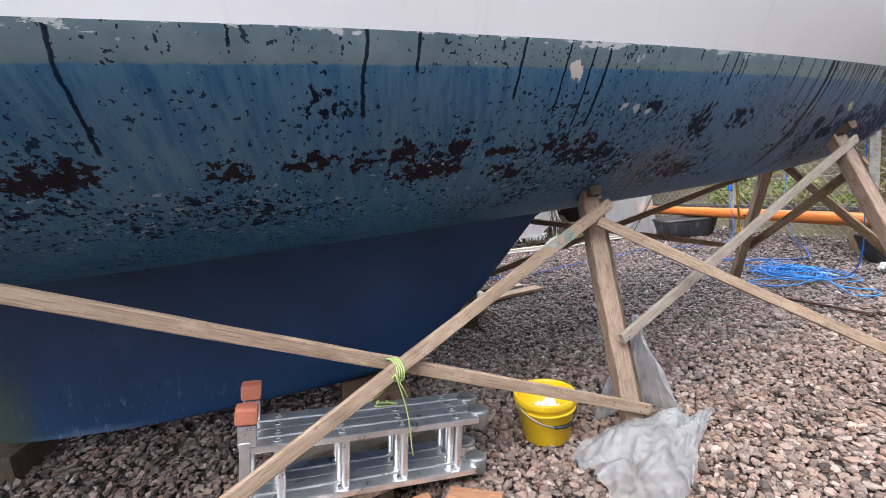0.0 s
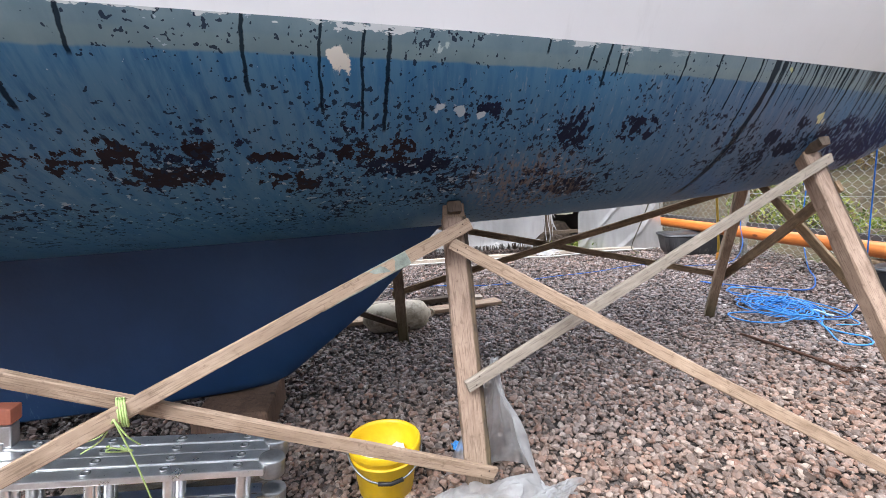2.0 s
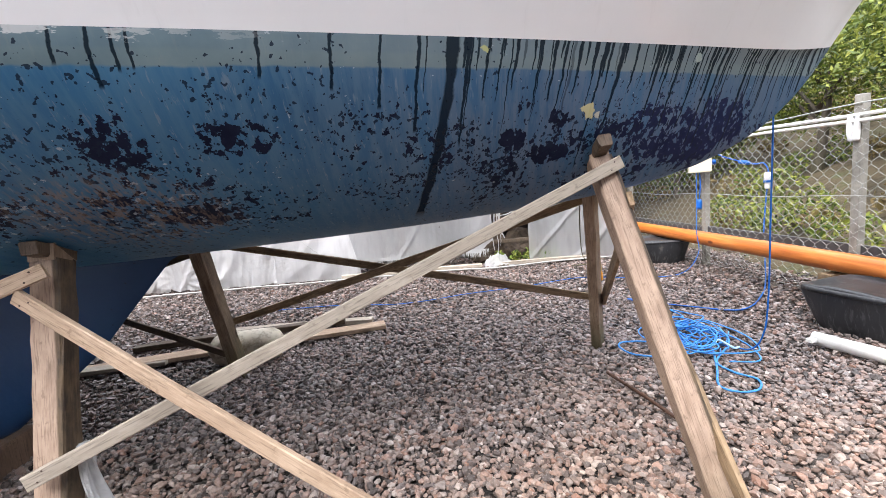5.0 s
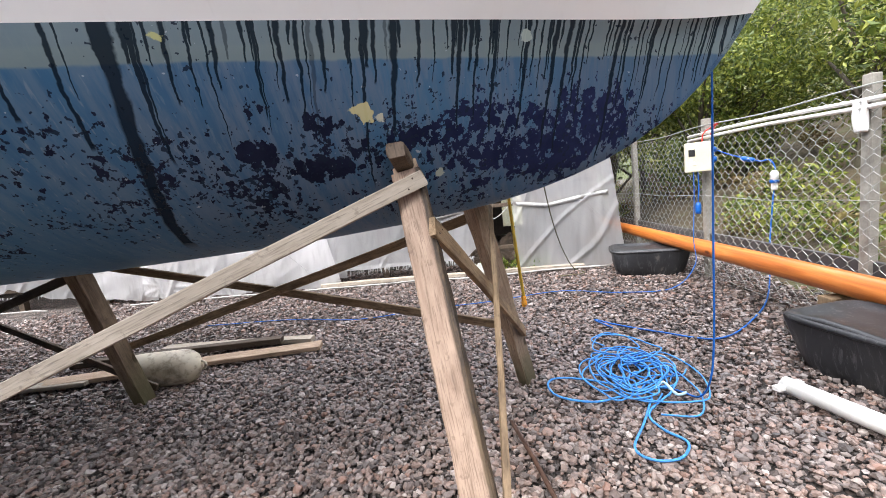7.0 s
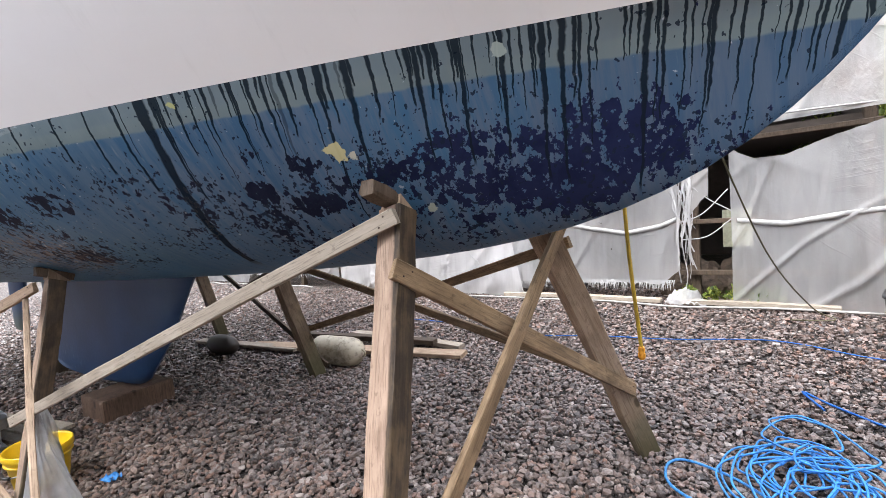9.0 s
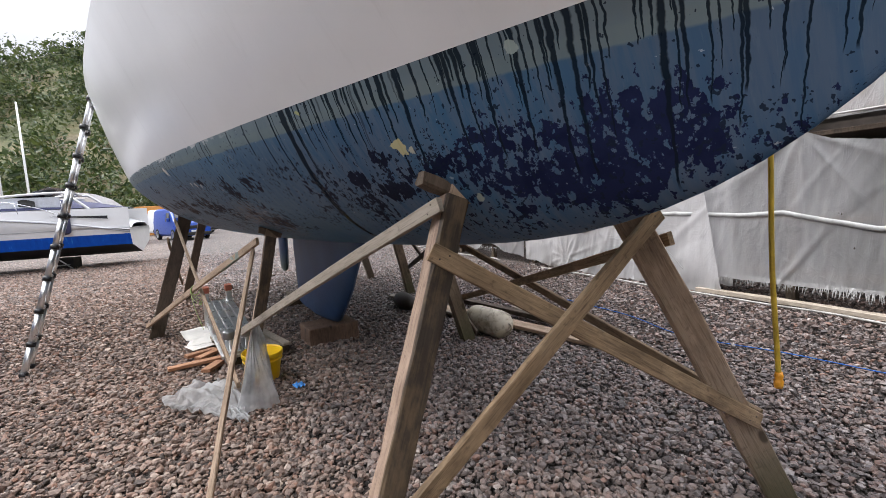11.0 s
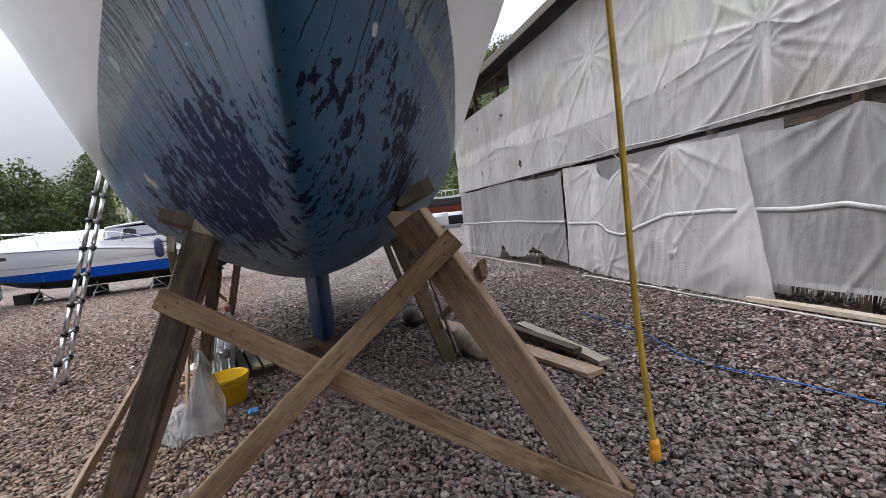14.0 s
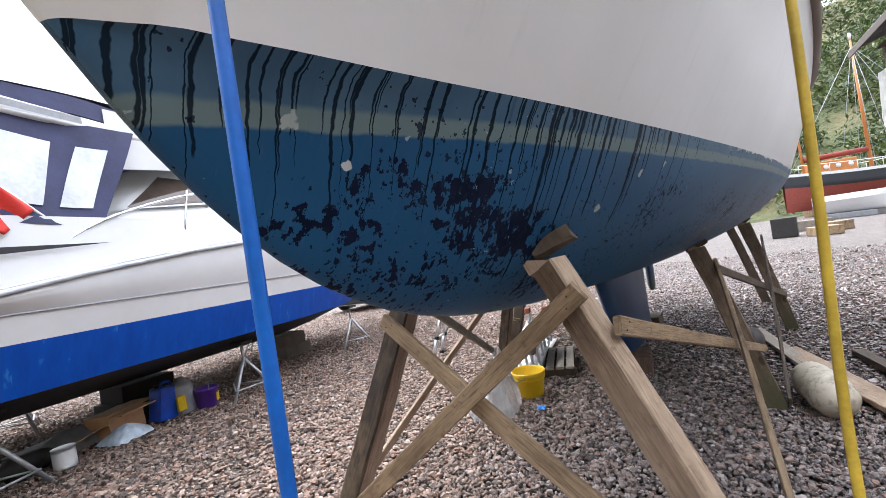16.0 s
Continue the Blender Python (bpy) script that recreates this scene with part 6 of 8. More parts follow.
for a, b, w, th, mt, sd, lb in (((-1.25, 3.86, 0.05), (1.02, 4.83, 0.045), 0.17, 0.035, M_WOOD, 61, "long tan board lying on the gravel"), ((-0.55, 4.72, 0.06), (0.85, 4.98, 0.05), 0.11, 0.04, M_GREYWOOD, 62, "pale board lying on the gravel"), ((-1.2, 4.35, 0.05), (0.62, 4.86, 0.09), 0.09, 0.05, M_DARKWOOD, 63, "dark board lying on the gravel"), ((-2.1, 3.55, 0.05), (-0.6, 4.05, 0.05), 0.12, 0.03, M_GREYWOOD, 64, "grey board lying on the gravel")):
    a, b = Vector(a), Vector(b)
    solo("loose_board", timber((b - a).length, th, w, sd, 0.002, 0.006, 0.004), mt, lb, "board", along(a, b, (0, 0, 1)), "boards on the ground")

solo("blue_scrap", grid(8, 8, lambda a, b: Vector(((a - 0.5) * 0.09, (b - 0.5) * 0.07, 0.035 + 0.03 * noise.noise(Vector((a * 5, b * 5, 1)))))), M_BLUEROPE, "small crumpled blue rag on the gravel", "rag", pose(0.73, 2.32, 0.0, 0, 0, 20))

# steel rod with a bit of chain
rod = thing("steel_rod", "rusty steel rod with a short chain on the gravel", "rod", Matrix.Translation((2.78, 3.72, 0.04)))
RUST = plain("rusty_steel", (0.085, 0.042, 0.026), 0.7, 0.3)
part("bar", tube([(0, 0, 0), (0.14, -0.32, 0.0), (0.26, -0.62, -0.005)], 0.010, 8), RUST, rod)
for k in range(6):
    m = Matrix.Translation((0.24 + 0.02 * k, -0.62 - 0.012 * (k % 3), -0.008)) @ pose(0, 0, 0, 90 * (k % 2), 0, -30 + 25 * k)
    part("chain_link", tube([m @ Vector((0.024 * math.cos(a), 0.014 * math.sin(a), 0)) for a in [2 * math.pi * i / 12 for i in range(13)]], 0.004, 5), RUST, rod)

# offcuts and card beside the ladder
M_BRICKWOOD = wood("red_softwood", (0.46, 0.24, 0.13), (0.28, 0.13, 0.07), 0, 0.3)
for k, (x, y, a, l) in enumerate(((-0.13, 1.46, 20, 0.42), (-0.34, 1.52, 60, 0.26), (0.02, 1.62, 70, 0.22), (-0.42, 1.44, 35, 0.26))):
    t = timber(l, 0.028, 0.075, 80 + k, 0.001, 0, 0.003, 3)
    bmesh.ops.translate(t, vec=(0, 0, -l / 2), verts=t.verts)
    solo("wood_offcut", t, M_BRICKWOOD, "reddish softwood offcut on the gravel", "offcut", pose(x, y, 0.045 + 0.006 * (k % 2), 90, 0, a) @ pose(0, 0, 0, 0, 0, 90), "offcuts by the ladder")
M_CARD = plain("white_card", (0.68, 0.66, 0.62), 0.7, vary=0.1)
for k, (x, y, a, w, l) in enumerate(((-1.22, 1.30, 20, 0.58, 0.38), (-0.88, 1.40, 5, 0.50, 0.30), (-0.60, 1.40, 30, 0.26, 0.2))):
    solo("card_sheet", grid(8, 6, lambda p0, q0: Vector(((p0 - 0.5) * w, (q0 - 0.5) * l, 0.01 * noise.noise(Vector((p0 * 3, q0 * 3, k))))), thick=0.006), M_CARD, "white card sheet lying on the gravel", "card", pose(x, y, 0.05 + 0.012 * k, 2, -2, a))

# telescopic ladder against the quarter
lean = thing("leaning_ladder", "telescopic aluminium ladder leaning against the yacht's quarter", "ladder")
b0, b1 = Vector((-0.52, 0.04, 0.0)), Vector((-0.80, -0.05, 0.0))
up = Vector((-0.60, 0.62, 2.75))
N = 10
for b in (b0, b1):
    for k in range(N):
        a, e = b + up * (k / N), b + up * ((k + 1) / N)
        part("tube", tube([a, e], 0.027 - 0.0012 * k, 10), M_ALU, lean)
for k in range(1, N):
    a, e = b0 + up * (k / N), b1 + up * (k / N)
    part("rung", tube([a, e], 0.017, 8), M_ALU, lean)
    for q in (a, e):
        part("collar", tube([q - up.normalized() * 0.02, q + up.normalized() * 0.02], 0.034, 10), M_BLACK, lean)
for b in (b0, b1):
    part("foot", tube([b - up.normalized() * 0.0, b + up.normalized() * 0.05], 0.034, 10), M_BLACK, lean)

# ---- leaves, hills and trees ----
def leafy(name, lo, mid, hi, back=0.25):
    s = Mat(name, 0.55)
    c = s.ramp(s.island(), [(0.0, lo), (0.5, mid), (1.0, hi)])
    s.color(s.mix(s.math("MULTIPLY", s.step(s.noise(0.5, 4), 0.45, 0.65), 0.5), c, tuple(v * 0.55 for v in mid)))
    tr = s.n.new("ShaderNodeBsdfTranslucent")
    s.put(c, tr.inputs["Color"])
    m1 = s.n.new("ShaderNodeMixShader")
    m1.inputs[0].default_value = back
    s.l.new(s.b.outputs[0], m1.inputs[1])
    s.l.new(tr.outputs[0], m1.inputs[2])
    s.l.new(m1.outputs[0], s.n["Material Output"].inputs["Surface"])
    return s.m


M_LEAF = leafy("shrub_leaf", (0.030, 0.055, 0.010), (0.115, 0.160, 0.022), (0.33, 0.35, 0.065))
M_FARLEAF = leafy("far_woodland_leaf", (0.030, 0.052, 0.018), (0.060, 0.090, 0.026), (0.115, 0.135, 0.042))
M_BRACKEN = leafy("dying_bracken", (0.10, 0.065, 0.025), (0.19, 0.135, 0.055), (0.26, 0.22, 0.085))
M_BARK = wood("bark", (0.12, 0.10, 0.075), (0.05, 0.04, 0.03), 0.3, 0.6)
s = Mat("hillside", 0.9)
f = s.noise(0.06, 6, None, 0.65)
c = s.ramp(f, [(0.30, (0.035, 0.052, 0.016)), (0.48, (0.075, 0.085, 0.03)), (0.60, (0.14, 0.115, 0.055)), (0.72, (0.17, 0.15, 0.12))])
s.color(s.mix(s.math("MULTIPLY", s.step(s.noise(0.8, 5), 0.45, 0.7), 0.5), c, (0.03, 0.045, 0.015)))
s.bump(s.noise(0.9, 5), 1.0, 0.5)
M_HILL = s.m
s = Mat("bank_soil", 0.95)
s.color(s.ramp(s.noise(2.2, 6), [(0.3, (0.035, 0.028, 0.016)), (0.55, (0.08, 0.06, 0.032)), (0.75, (0.06, 0.075, 0.025))]))
s.bump(s.noise(9, 5), 0.8, 0.05)
M_BANK = s.m


def leaves(name, blobs, count, size, material, seed, droop=0.3):
    """Many small bent leaves filling ellipsoids (centre, radii), denser at their skins. Returns the object."""
    g0 = np.random.default_rng(seed)
    vol = np.array([b[1][0] * b[1][1] * b[1][2] for b in blobs]) ** 0.67
    pick = g0.choice(len(blobs), count, p=vol / vol.sum())
    cen = np.array([b[0] for b in blobs], float)[pick]
    rad = np.array([b[1] for b in blobs], float)[pick]
    d = g0.normal(size=(count, 3))
    d /= np.linalg.norm(d, axis=1, keepdims=True)
    pos = cen + d * rad * (g0.uniform(0.35, 1.0, (count, 1)) ** 0.5) * (1 + 0.18 * g0.normal(size=(count, 1)))
    ax = g0.normal(size=(count, 3))
    ax[:, 2] -= droop
    ax /= np.linalg.norm(ax, axis=1, keepdims=True)
    bx = np.cross(ax, g0.normal(size=(count, 3)))
    bx /= np.linalg.norm(bx, axis=1, keepdims=True) + 1e-9
    sz = (size * g0.lognormal(0, 0.35, count))[:, None]
    nz = np.cross(ax, bx) * sz * 0.18
    v4 = np.stack([pos - ax * sz, pos + bx * sz * 0.45 + nz, pos + ax * sz, pos - bx * sz * 0.45 + nz], 1)
    fc = np.arange(count * 4).reshape(-1, 4)
    return mesh_from(name, v4.reshape(-1, 3), fc, material)


SKYLINE = [(-180, 4), (-95, 5), (-80, 14), (-60, 20), (-30, 22), (0, 22), (40, 22), (62, 22), (77, 21), (86, 19.5), (95, 20), (105, 20), (113, 18), (117, 16.5), (120, 13), (124, 8), (128, 6), (135, 3.6), (150, 3.5), (180, 4)]


def crest(az):
    for (a, e), (b, f2) in zip(SKYLINE, SKYLINE[1:]):
        if a <= az <= b:
            return e + (f2 - e) * (az - a) / (b - a)
    return 4.0


HC = Vector((3.5, 3.5, 0))


def hill_at(az, f):
    """A point of the hillside at az degrees anticlockwise from +y; f from 0 at its foot to 1 at its crest."""
    r = 58 + 75 * f + (8 if az > 120 else 0)
    h = math.tan(radians(crest(az))) * 133 * (f ** 1.15)
    h *= 0.93 + 0.10 * noise.noise(Vector((az * 0.09, f * 3, 0)))
    a = radians(az)
    return Vector((HC.x - math.sin(a) * r, HC.y + math.cos(a) * r, h - 0.3))


solo("hillside", grid(180, 16, lambda a, b: hill_at(-180 + 360 * a, b)), M_HILL, "wooded hillside with bracken and rock behind the yard", "hill", kind="structure")
rr = random.Random(3)
blobs = []
for i in range(1500):
    az, f = rr.uniform(55, 142), rr.uniform(0.0, 1.0) ** 0.8
    if noise.noise(Vector((az * 0.12, f * 4, 3))) < -0.22 and f < 0.8:
        continue
    p = hill_at(az, f)
    r = rr.uniform(1.2, 3.2)
    blobs.append((tuple(p + Vector((0, 0, r * 0.5))), (r, r, r * rr.uniform(0.8, 1.3))))
tagged(leaves("woodland", blobs, 100000, 0.34, M_FARLEAF, 8), "dense green trees and scrub covering the hillside", "woodland", kind="stuff")


def tree(m, h, r, n, size, seed, label, mat=M_LEAF):
    """A tree: tapered trunk, limbs and a crown of leaf clumps."""
    q = random.Random(seed)
    ob = thing("tree", label, "tree", m)
    part("trunk", tube(spline([(0, 0, -0.2), (q.uniform(-0.1, 0.1), q.uniform(-0.1, 0.1), h * 0.3), (q.uniform(-0.2, 0.2), q.uniform(-0.2, 0.2), h * 0.75)], 5), 0.045 * r + 0.03, 8, r2=0.02), M_BARK, ob)
    blobs = []
    for k in range(9):
        a, e = q.uniform(0, 6.28), q.uniform(0.35, 0.95)
        p = Vector((math.cos(a) * r * q.uniform(0.2, 0.75), math.sin(a) * r * q.uniform(0.2, 0.75), h * e))
        part("limb", tube(spline([(0, 0, h * e * 0.55), p * 0.6 + Vector((0, 0, h * e * 0.3)), p], 4), 0.02 * r + 0.006, 5, r2=0.006), M_BARK, ob)
        k2 = r * q.uniform(0.3, 0.55)
        blobs.append((tuple(p), (k2, k2, k2 * 0.8)))
    c = leaves("crown", blobs, n, size, mat, seed)
    c.parent = ob
    return ob


for az, dist, h, r, sd in ((127.0, 44, 8.0, 3.6, 1), (131.8, 46, 5.6, 2.6, 2), (124.5, 50, 7.5, 3.6, 3), (134.0, 34, 2.6, 2.6, 4), (137.5, 36, 2.8, 2.4, 5), (122.0, 46, 8.5, 3.8, 6)):
    a = radians(az)
    tree(pose(3.9 - math.sin(a) * dist, 3.8 + math.cos(a) * dist, 0, 0, 0, sd * 50), h, r, 9000, 0.13, 40 + sd, "rounded green tree beyond the yard", M_FARLEAF)

# bank and shrubs behind the fence
bm = grid(30, 10, lambda a, b: FA + FD * (-9 + 18 * a) - FN * (0.35 + 9.5 * b) + Vector((0, 0, -0.05 + 3.4 * b ** 0.9 + 0.25 * noise.noise(Vector((a * 14, b * 6, 1))))))
solo("bank", bm, M_BANK, "overgrown earth bank behind the fence", "bank", kind="structure")
rr = random.Random(9)
blobs, dead = [], []
for i in range(150):
    s0, b = rr.uniform(-8.5, 8.0), rr.uniform(0.03, 0.75)
    p = FA + FD * s0 - FN * (0.5 + 9 * b) + Vector((0, 0, 3.3 * b ** 0.9 + 0.15))
    r = rr.uniform(0.18, 0.45)
    (blobs if rr.random() < 0.55 else dead).append((tuple(p), (r, r, r * 0.8)))
tagged(leaves("undergrowth", blobs, 26000, 0.030, M_LEAF, 21), "green brambles and weeds on the bank", "undergrowth", kind="stuff")
tagged(leaves("bracken", dead, 26000, 0.034, M_BRACKEN, 22, 0.1), "brown dying bracken on the bank", "bracken", kind="stuff")
for k, (s0, b, h, r) in enumerate(((1.6, 2.2, 3.2, 1.5), (0.2, 3.2, 3.4, 1.6), (-1.6, 3.0, 3.2, 1.5), (2.8, 3.6, 3.6, 1.6), (-3.6, 2.6, 3.0, 1.4), (0.9, 6.0, 4.2, 2.1), (-2.2, 6.2, 4.2, 2.1), (4.4, 2.4, 3.4, 1.6), (-5.4, 4.5, 3.8, 1.9), (3.6, 6.4, 4.4, 2.2), (-6.6, 2.4, 3.2, 1.5), (6.2, 2.8, 3.4, 1.6))):
    p = FA + FD * s0 - FN * b
    z = 3.4 * max(0.0, (b - 0.35) / 9.5) ** 0.9
    tree(Matrix.Translation(p + Vector((0, 0, z - 0.1))), h, r, 13000, 0.031, 60 + k, "leafy green shrub growing on the bank")

for k, (x, y, h, r) in enumerate(((4.1, 11.2, 3.2, 1.4), (4.9, 12.8, 4.4, 1.9), (3.5, 13.6, 4.8, 2.1), (5.6, 11.0, 3.4, 1.5), (2.2, 14.5, 5.4, 2.3))):
    tree(Matrix.Translation((x, y, -0.05)), h, r, 12000, 0.036, 160 + k, "yellow-green shrub beyond the shed's end")

# weeds and torn strips at the shed's opening
def shed_at(w, y, z):
    return SHED @ Vector((w, y, z))


rr = random.Random(4)
for k, w in enumerate((12.25, 12.5, 12.72, 12.95, 13.1)):
    p = shed_at(w, -0.12 - 0.05 * (k % 2), 0.09)
    tagged(leaves("weed", [(tuple(p), (0.10, 0.08, 0.09)), (tuple(p + Vector((0.04, 0, 0.08))), (0.07, 0.06, 0.06))], 260, 0.024, M_LEAF, 90 + k), "green weed growing at the shed's foot", "weed", "weeds at the shed")
for k in range(17):
    # tatters gathered towards the heap at the foot of the opening
    w, l = 12.10 + 0.019 * k + rr.uniform(-0.02, 0.02), rr.uniform(0.7, 1.60)
    wd, to = rr.uniform(0.006, 0.032), 12.28 + rr.uniform(-0.10, 0.12)
    part("torn_strip", grid(2, 20, lambda a, b: Vector((w + (to - w) * b ** 1.4 + (a - 0.5) * wd * (1 - 0.5 * b) + 0.06 * noise.noise(Vector((b * 4, k * 1.7, 0))), -0.06 - 0.06 * noise.noise(Vector((b * 4, k, 5))) - 0.10 * b, 1.68 - l * b))), M_NET, shed)
part("fallen_netting", grid(22, 16, lambda a, b: Vector((12.05 + 0.42 * a, -0.30 + 0.26 * b, 0.02 + 0.16 * math.sin(a * math.pi) * math.sin(b * math.pi) + 0.09 * abs(noise.noise(Vector((a * 7, b * 6, 3))))))), M_NET, shed, "heap of fallen white netting")
for k, (w0, z0, w1, z1) in enumerate(((12.12, 1.66, 12.78, 1.02), (12.20, 0.95, 12.70, 1.30), (12.24, 0.75, 12.74, 0.98))):
    part("frayed_cord", tube(spline([(w0, -0.06, z0), ((w0 + w1) / 2, -0.09, (z0 + z1) / 2 - 0.08), (w1, -0.06, z1)], 8), 0.007, 5), M_TAPE, shed)
verts, faces = [], []
for i in range(420):
    w = rr.choice((rr.uniform(0.1, 5.5), rr.uniform(9.95, 12.15), rr.uniform(10.4, 12.1)))
    l, wd, z0 = rr.uniform(0.04, 0.15), rr.uniform(0.003, 0.010), 0.27
    n0 = len(verts)
    verts += [(w - wd, -0.07, z0), (w + wd, -0.07, z0), (w + rr.uniform(-0.03, 0.03), -0.09, z0 - l)]
    faces.append((n0, n0 + 1, n0 + 2))
ob = mesh_from("frayed_fringe", np.array(verts), np.array(faces), M_TAPE)
ob.parent = shed
tagged(ob, "frayed white threads", kind="stuff")
M_HEM = plain("dirty_white_sheet_edge", (0.36, 0.35, 0.33), 0.6, vary=0.5, scale=9)
for a, b, r, mt, lb in (((7.0, -0.35, 0.04), (13.9, -0.42, 0.04), 0.012, M_HEM, "rolled dirty white sheet edge along the shed's foot"), ((1.0, -0.25, 0.04), (5.6, -0.3, 0.05), 0.012, M_HEM, "rolled dirty white sheet edge along the shed's foot")):
    solo("ground_hem", tube(spline([SHED @ (Vector(a).lerp(Vector(b), i / 16) + Vector((0, 0.14 * noise.noise(Vector((i * 0.45, a[0], 0))), 0.03 * abs(noise.noise(Vector((i * 0.9, a[0], 3))))))) for i in range(17)], 6), r, 8), mt, lb, "sheet edge")
for k, (a, b) in enumerate((((12.2, -0.22, 0.05), (13.6, -0.3, 0.05)), ((9.9, -0.18, 0.05), (12.0, -0.22, 0.05)))):
    a, b = SHED @ Vector(a), SHED @ Vector(b)
    solo("loose_board", timber((b - a).length, 0.05, 0.10, 200 + k, 0.002, 0.01, 0.004), M_GREYWOOD, "grey board lying at the shed's foot", "board", along(a, b, (0, 0, 1)), "boards on the ground")

# ---- motor cruisers, van, ship and far things ----
M_WHITE = plain("white_boat_gelcoat", (0.62, 0.62, 0.625), 0.2, vary=0.05, scale=1.5, bump=0)
M_STRIPE = Mat("blue_boot_stripe", 0.45, Specular_IOR_Level=0.2)
cc = M_STRIPE.ramp(M_STRIPE.noise(1.0, 5, M_STRIPE.coords((9, 9, 0.9)), 0.65), [(0.35, (0.002, 0.052, 0.33)), (0.62, (0.003, 0.075, 0.42)), (0.76, (0.06, 0.30, 0.62))])
M_STRIPE = M_STRIPE.color(cc).m
M_BLACKBOT = plain("black_antifouling", (0.014, 0.015, 0.018), 0.6, vary=0.4)
M_NAVY = plain("navy_canvas", (0.034, 0.037, 0.088), 0.8, vary=0.3, scale=5)
# opaque and pale: the sky seen through clear vinyl is painted in
M_VINYL = plain("clear_vinyl_window", (0.50, 0.52, 0.57), 0.15, vary=0.25, scale=3)
M_TINT = plain("dark_window_glass", (0.03, 0.03, 0.034), 0.08, vary=0.3, bump=0)
M_BROWNTINT = plain("brown_window_glass", (0.075, 0.055, 0.045), 0.06, vary=0.4, scale=3, bump=0)
# windscreen glass whose blue reflection is painted as its colour
M_SKYTINT = plain("sky_painted_glass", (0.10, 0.17, 0.32), 0.08, vary=0.2, bump=0)
M_CHROME = plain("stainless_rail", (0.62, 0.63, 0.65), 0.18, 0.9, 0.05, bump=0)
M_GREYRUB = plain("grey_rubbing_band", (0.30, 0.31, 0.33), 0.4)
M_CONC = plain("stained_concrete", (0.15, 0.125, 0.10), 0.85, vary=0.35, scale=5)
M_BLACKBLK = plain("tarred_block", (0.022, 0.020, 0.018), 0.8, vary=0.5)


def motorboat(m, k, label, canopy=True, bottom=M_BLACKBOT):
    """A motor cruiser, bow towards +x, k its scale; returns the thing."""
    ob = thing("motor_cruiser", label, "motor boat", m)
    XS = [-6.0, -5.0, -4.0, -3.0, -2.0, -1.0, 0.0, 0.8, 1.6, 2.3, 2.9, 3.4, 3.8, 4.15, 4.4, 4.5]

    def sec(x):
        g0 = max(0.0, (x + 0.5) / 5.0)
        bs = 1.66 * (1 - g0 ** 2.3) + 0.03 - 0.05 * max(0, -x - 3) / 3
        zs = 2.03 + 0.05 * x - 0.018 * max(0.0, -1 - x) ** 2
        zk = 0.42 + 0.10 * min(1.0, max(0.0, x) / 1.3) + max(0.0, (x - 0.9) / 3.6) ** 1.65 * 1.68
        bc = max(0.01, 1.46 * (1 - max(0.0, (x + 1.5) / 5.9) ** 1.9))
        zc = max(0.80 + max(0.0, (x + 0.5) / 5.0) ** 2 * 1.1, zk + 0.02)
        f1 = lambda z: bc + (bs - bc) * min(1.0, max(0.0, (z - zc) / (zs - zc)) ** 0.75)
        z1 = max(1.19, zc + 0.02)
        z2 = max(1.40 + 0.03 * max(0, x), z1 + 0.03)
        return dict(k=(0.0, zk), c=(bc, zc), a=(f1(z1), z1), b=(f1(z2), z2), s=(bs, zs))

    def shell(name, lo, hi, mat, n, lab=""):
        bm = bmesh.new()
        for sg in (1, -1):
            rows = []
            for x in XS:
                q = sec(x)
                (y0, z0), (y1, z1) = q[lo], q[hi]
                rows.append([bm.verts.new((x * k, sg * k * ((y0 + (y1 - y0) * j / n) + (0.025 * math.sin(math.pi * j / n) if lo == "b" else 0)), k * (z0 + (z1 - z0) * j / n))) for j in range(n + 1)])
            for a, b in zip(rows, rows[1:]):
                for j in range(n):
                    q4 = (a[j], b[j], b[j + 1], a[j + 1])
                    bm.faces.new(q4 if sg < 0 else q4[::-1]).smooth = True
        bmesh.ops.remove_doubles(bm, verts=list(bm.verts), dist=0.002)
        return part(name, bm, mat, ob, lab)

    shell("hull_bottom", "k", "c", bottom, 3)
    shell("boot_stripe", "c", "a", M_STRIPE, 3, "blue painted boot stripe with pale runs")
    shell("lower_topside", "a", "b", M_WHITE, 2)
    shell("upper_topside", "b", "s", M_WHITE, 6)
    for sg in (1, -1):
        part("knuckle", tube([(x * k, sg * k * (sec(x)["b"][0] + 0.006), k * sec(x)["b"][1]) for x in XS[:-1]], 0.007 * k, 5), M_GREYRUB, ob)
        part("rubbing_band", tube([(x * k, sg * k * (sec(x)["s"][0] + 0.01), k * (sec(x)["s"][1] - 0.03)) for x in XS], 0.022 * k, 6), M_GREYRUB, ob, "grey rubbing band")
    bm = bmesh.new()
    q = sec(-6.0)
    ring = [(0, q["k"][1])] + [q[e] for e in "cabs"]
    ring = ring + [(-y, z) for y, z in ring[:0:-1]]
    bm.faces.new([bm.verts.new((-6.0 * k, y * k, z * k)) for y, z in ring])
    part("transom", bm, M_WHITE, ob)

    def coach(x):
        if not canopy:
            return 0.62 * max(0.0, 1 - ((x + 1.6) / 5.4) ** 2)
        return float(np.interp(x, (-6.5, -3.9, -3.3, -2.4, -1.2, 0.7, 1.6, 2.6, 3.7, 4.5), (0.1, 0.1, 0.8, 1.05, 1.12, 0.95, 0.76, 0.48, 0.08, 0.0)))

    def on_cab(x, z, out=0.008):
        q = sec(x)
        w = min(0.97, max(0.0, (z - q["s"][1] - 0.05) / max(0.05, coach(x))))
        return q["s"][0] * 0.86 * (1 - w) ** 0.2 + out

    def deck(a, b):
        x = -6 + 10.5 * a
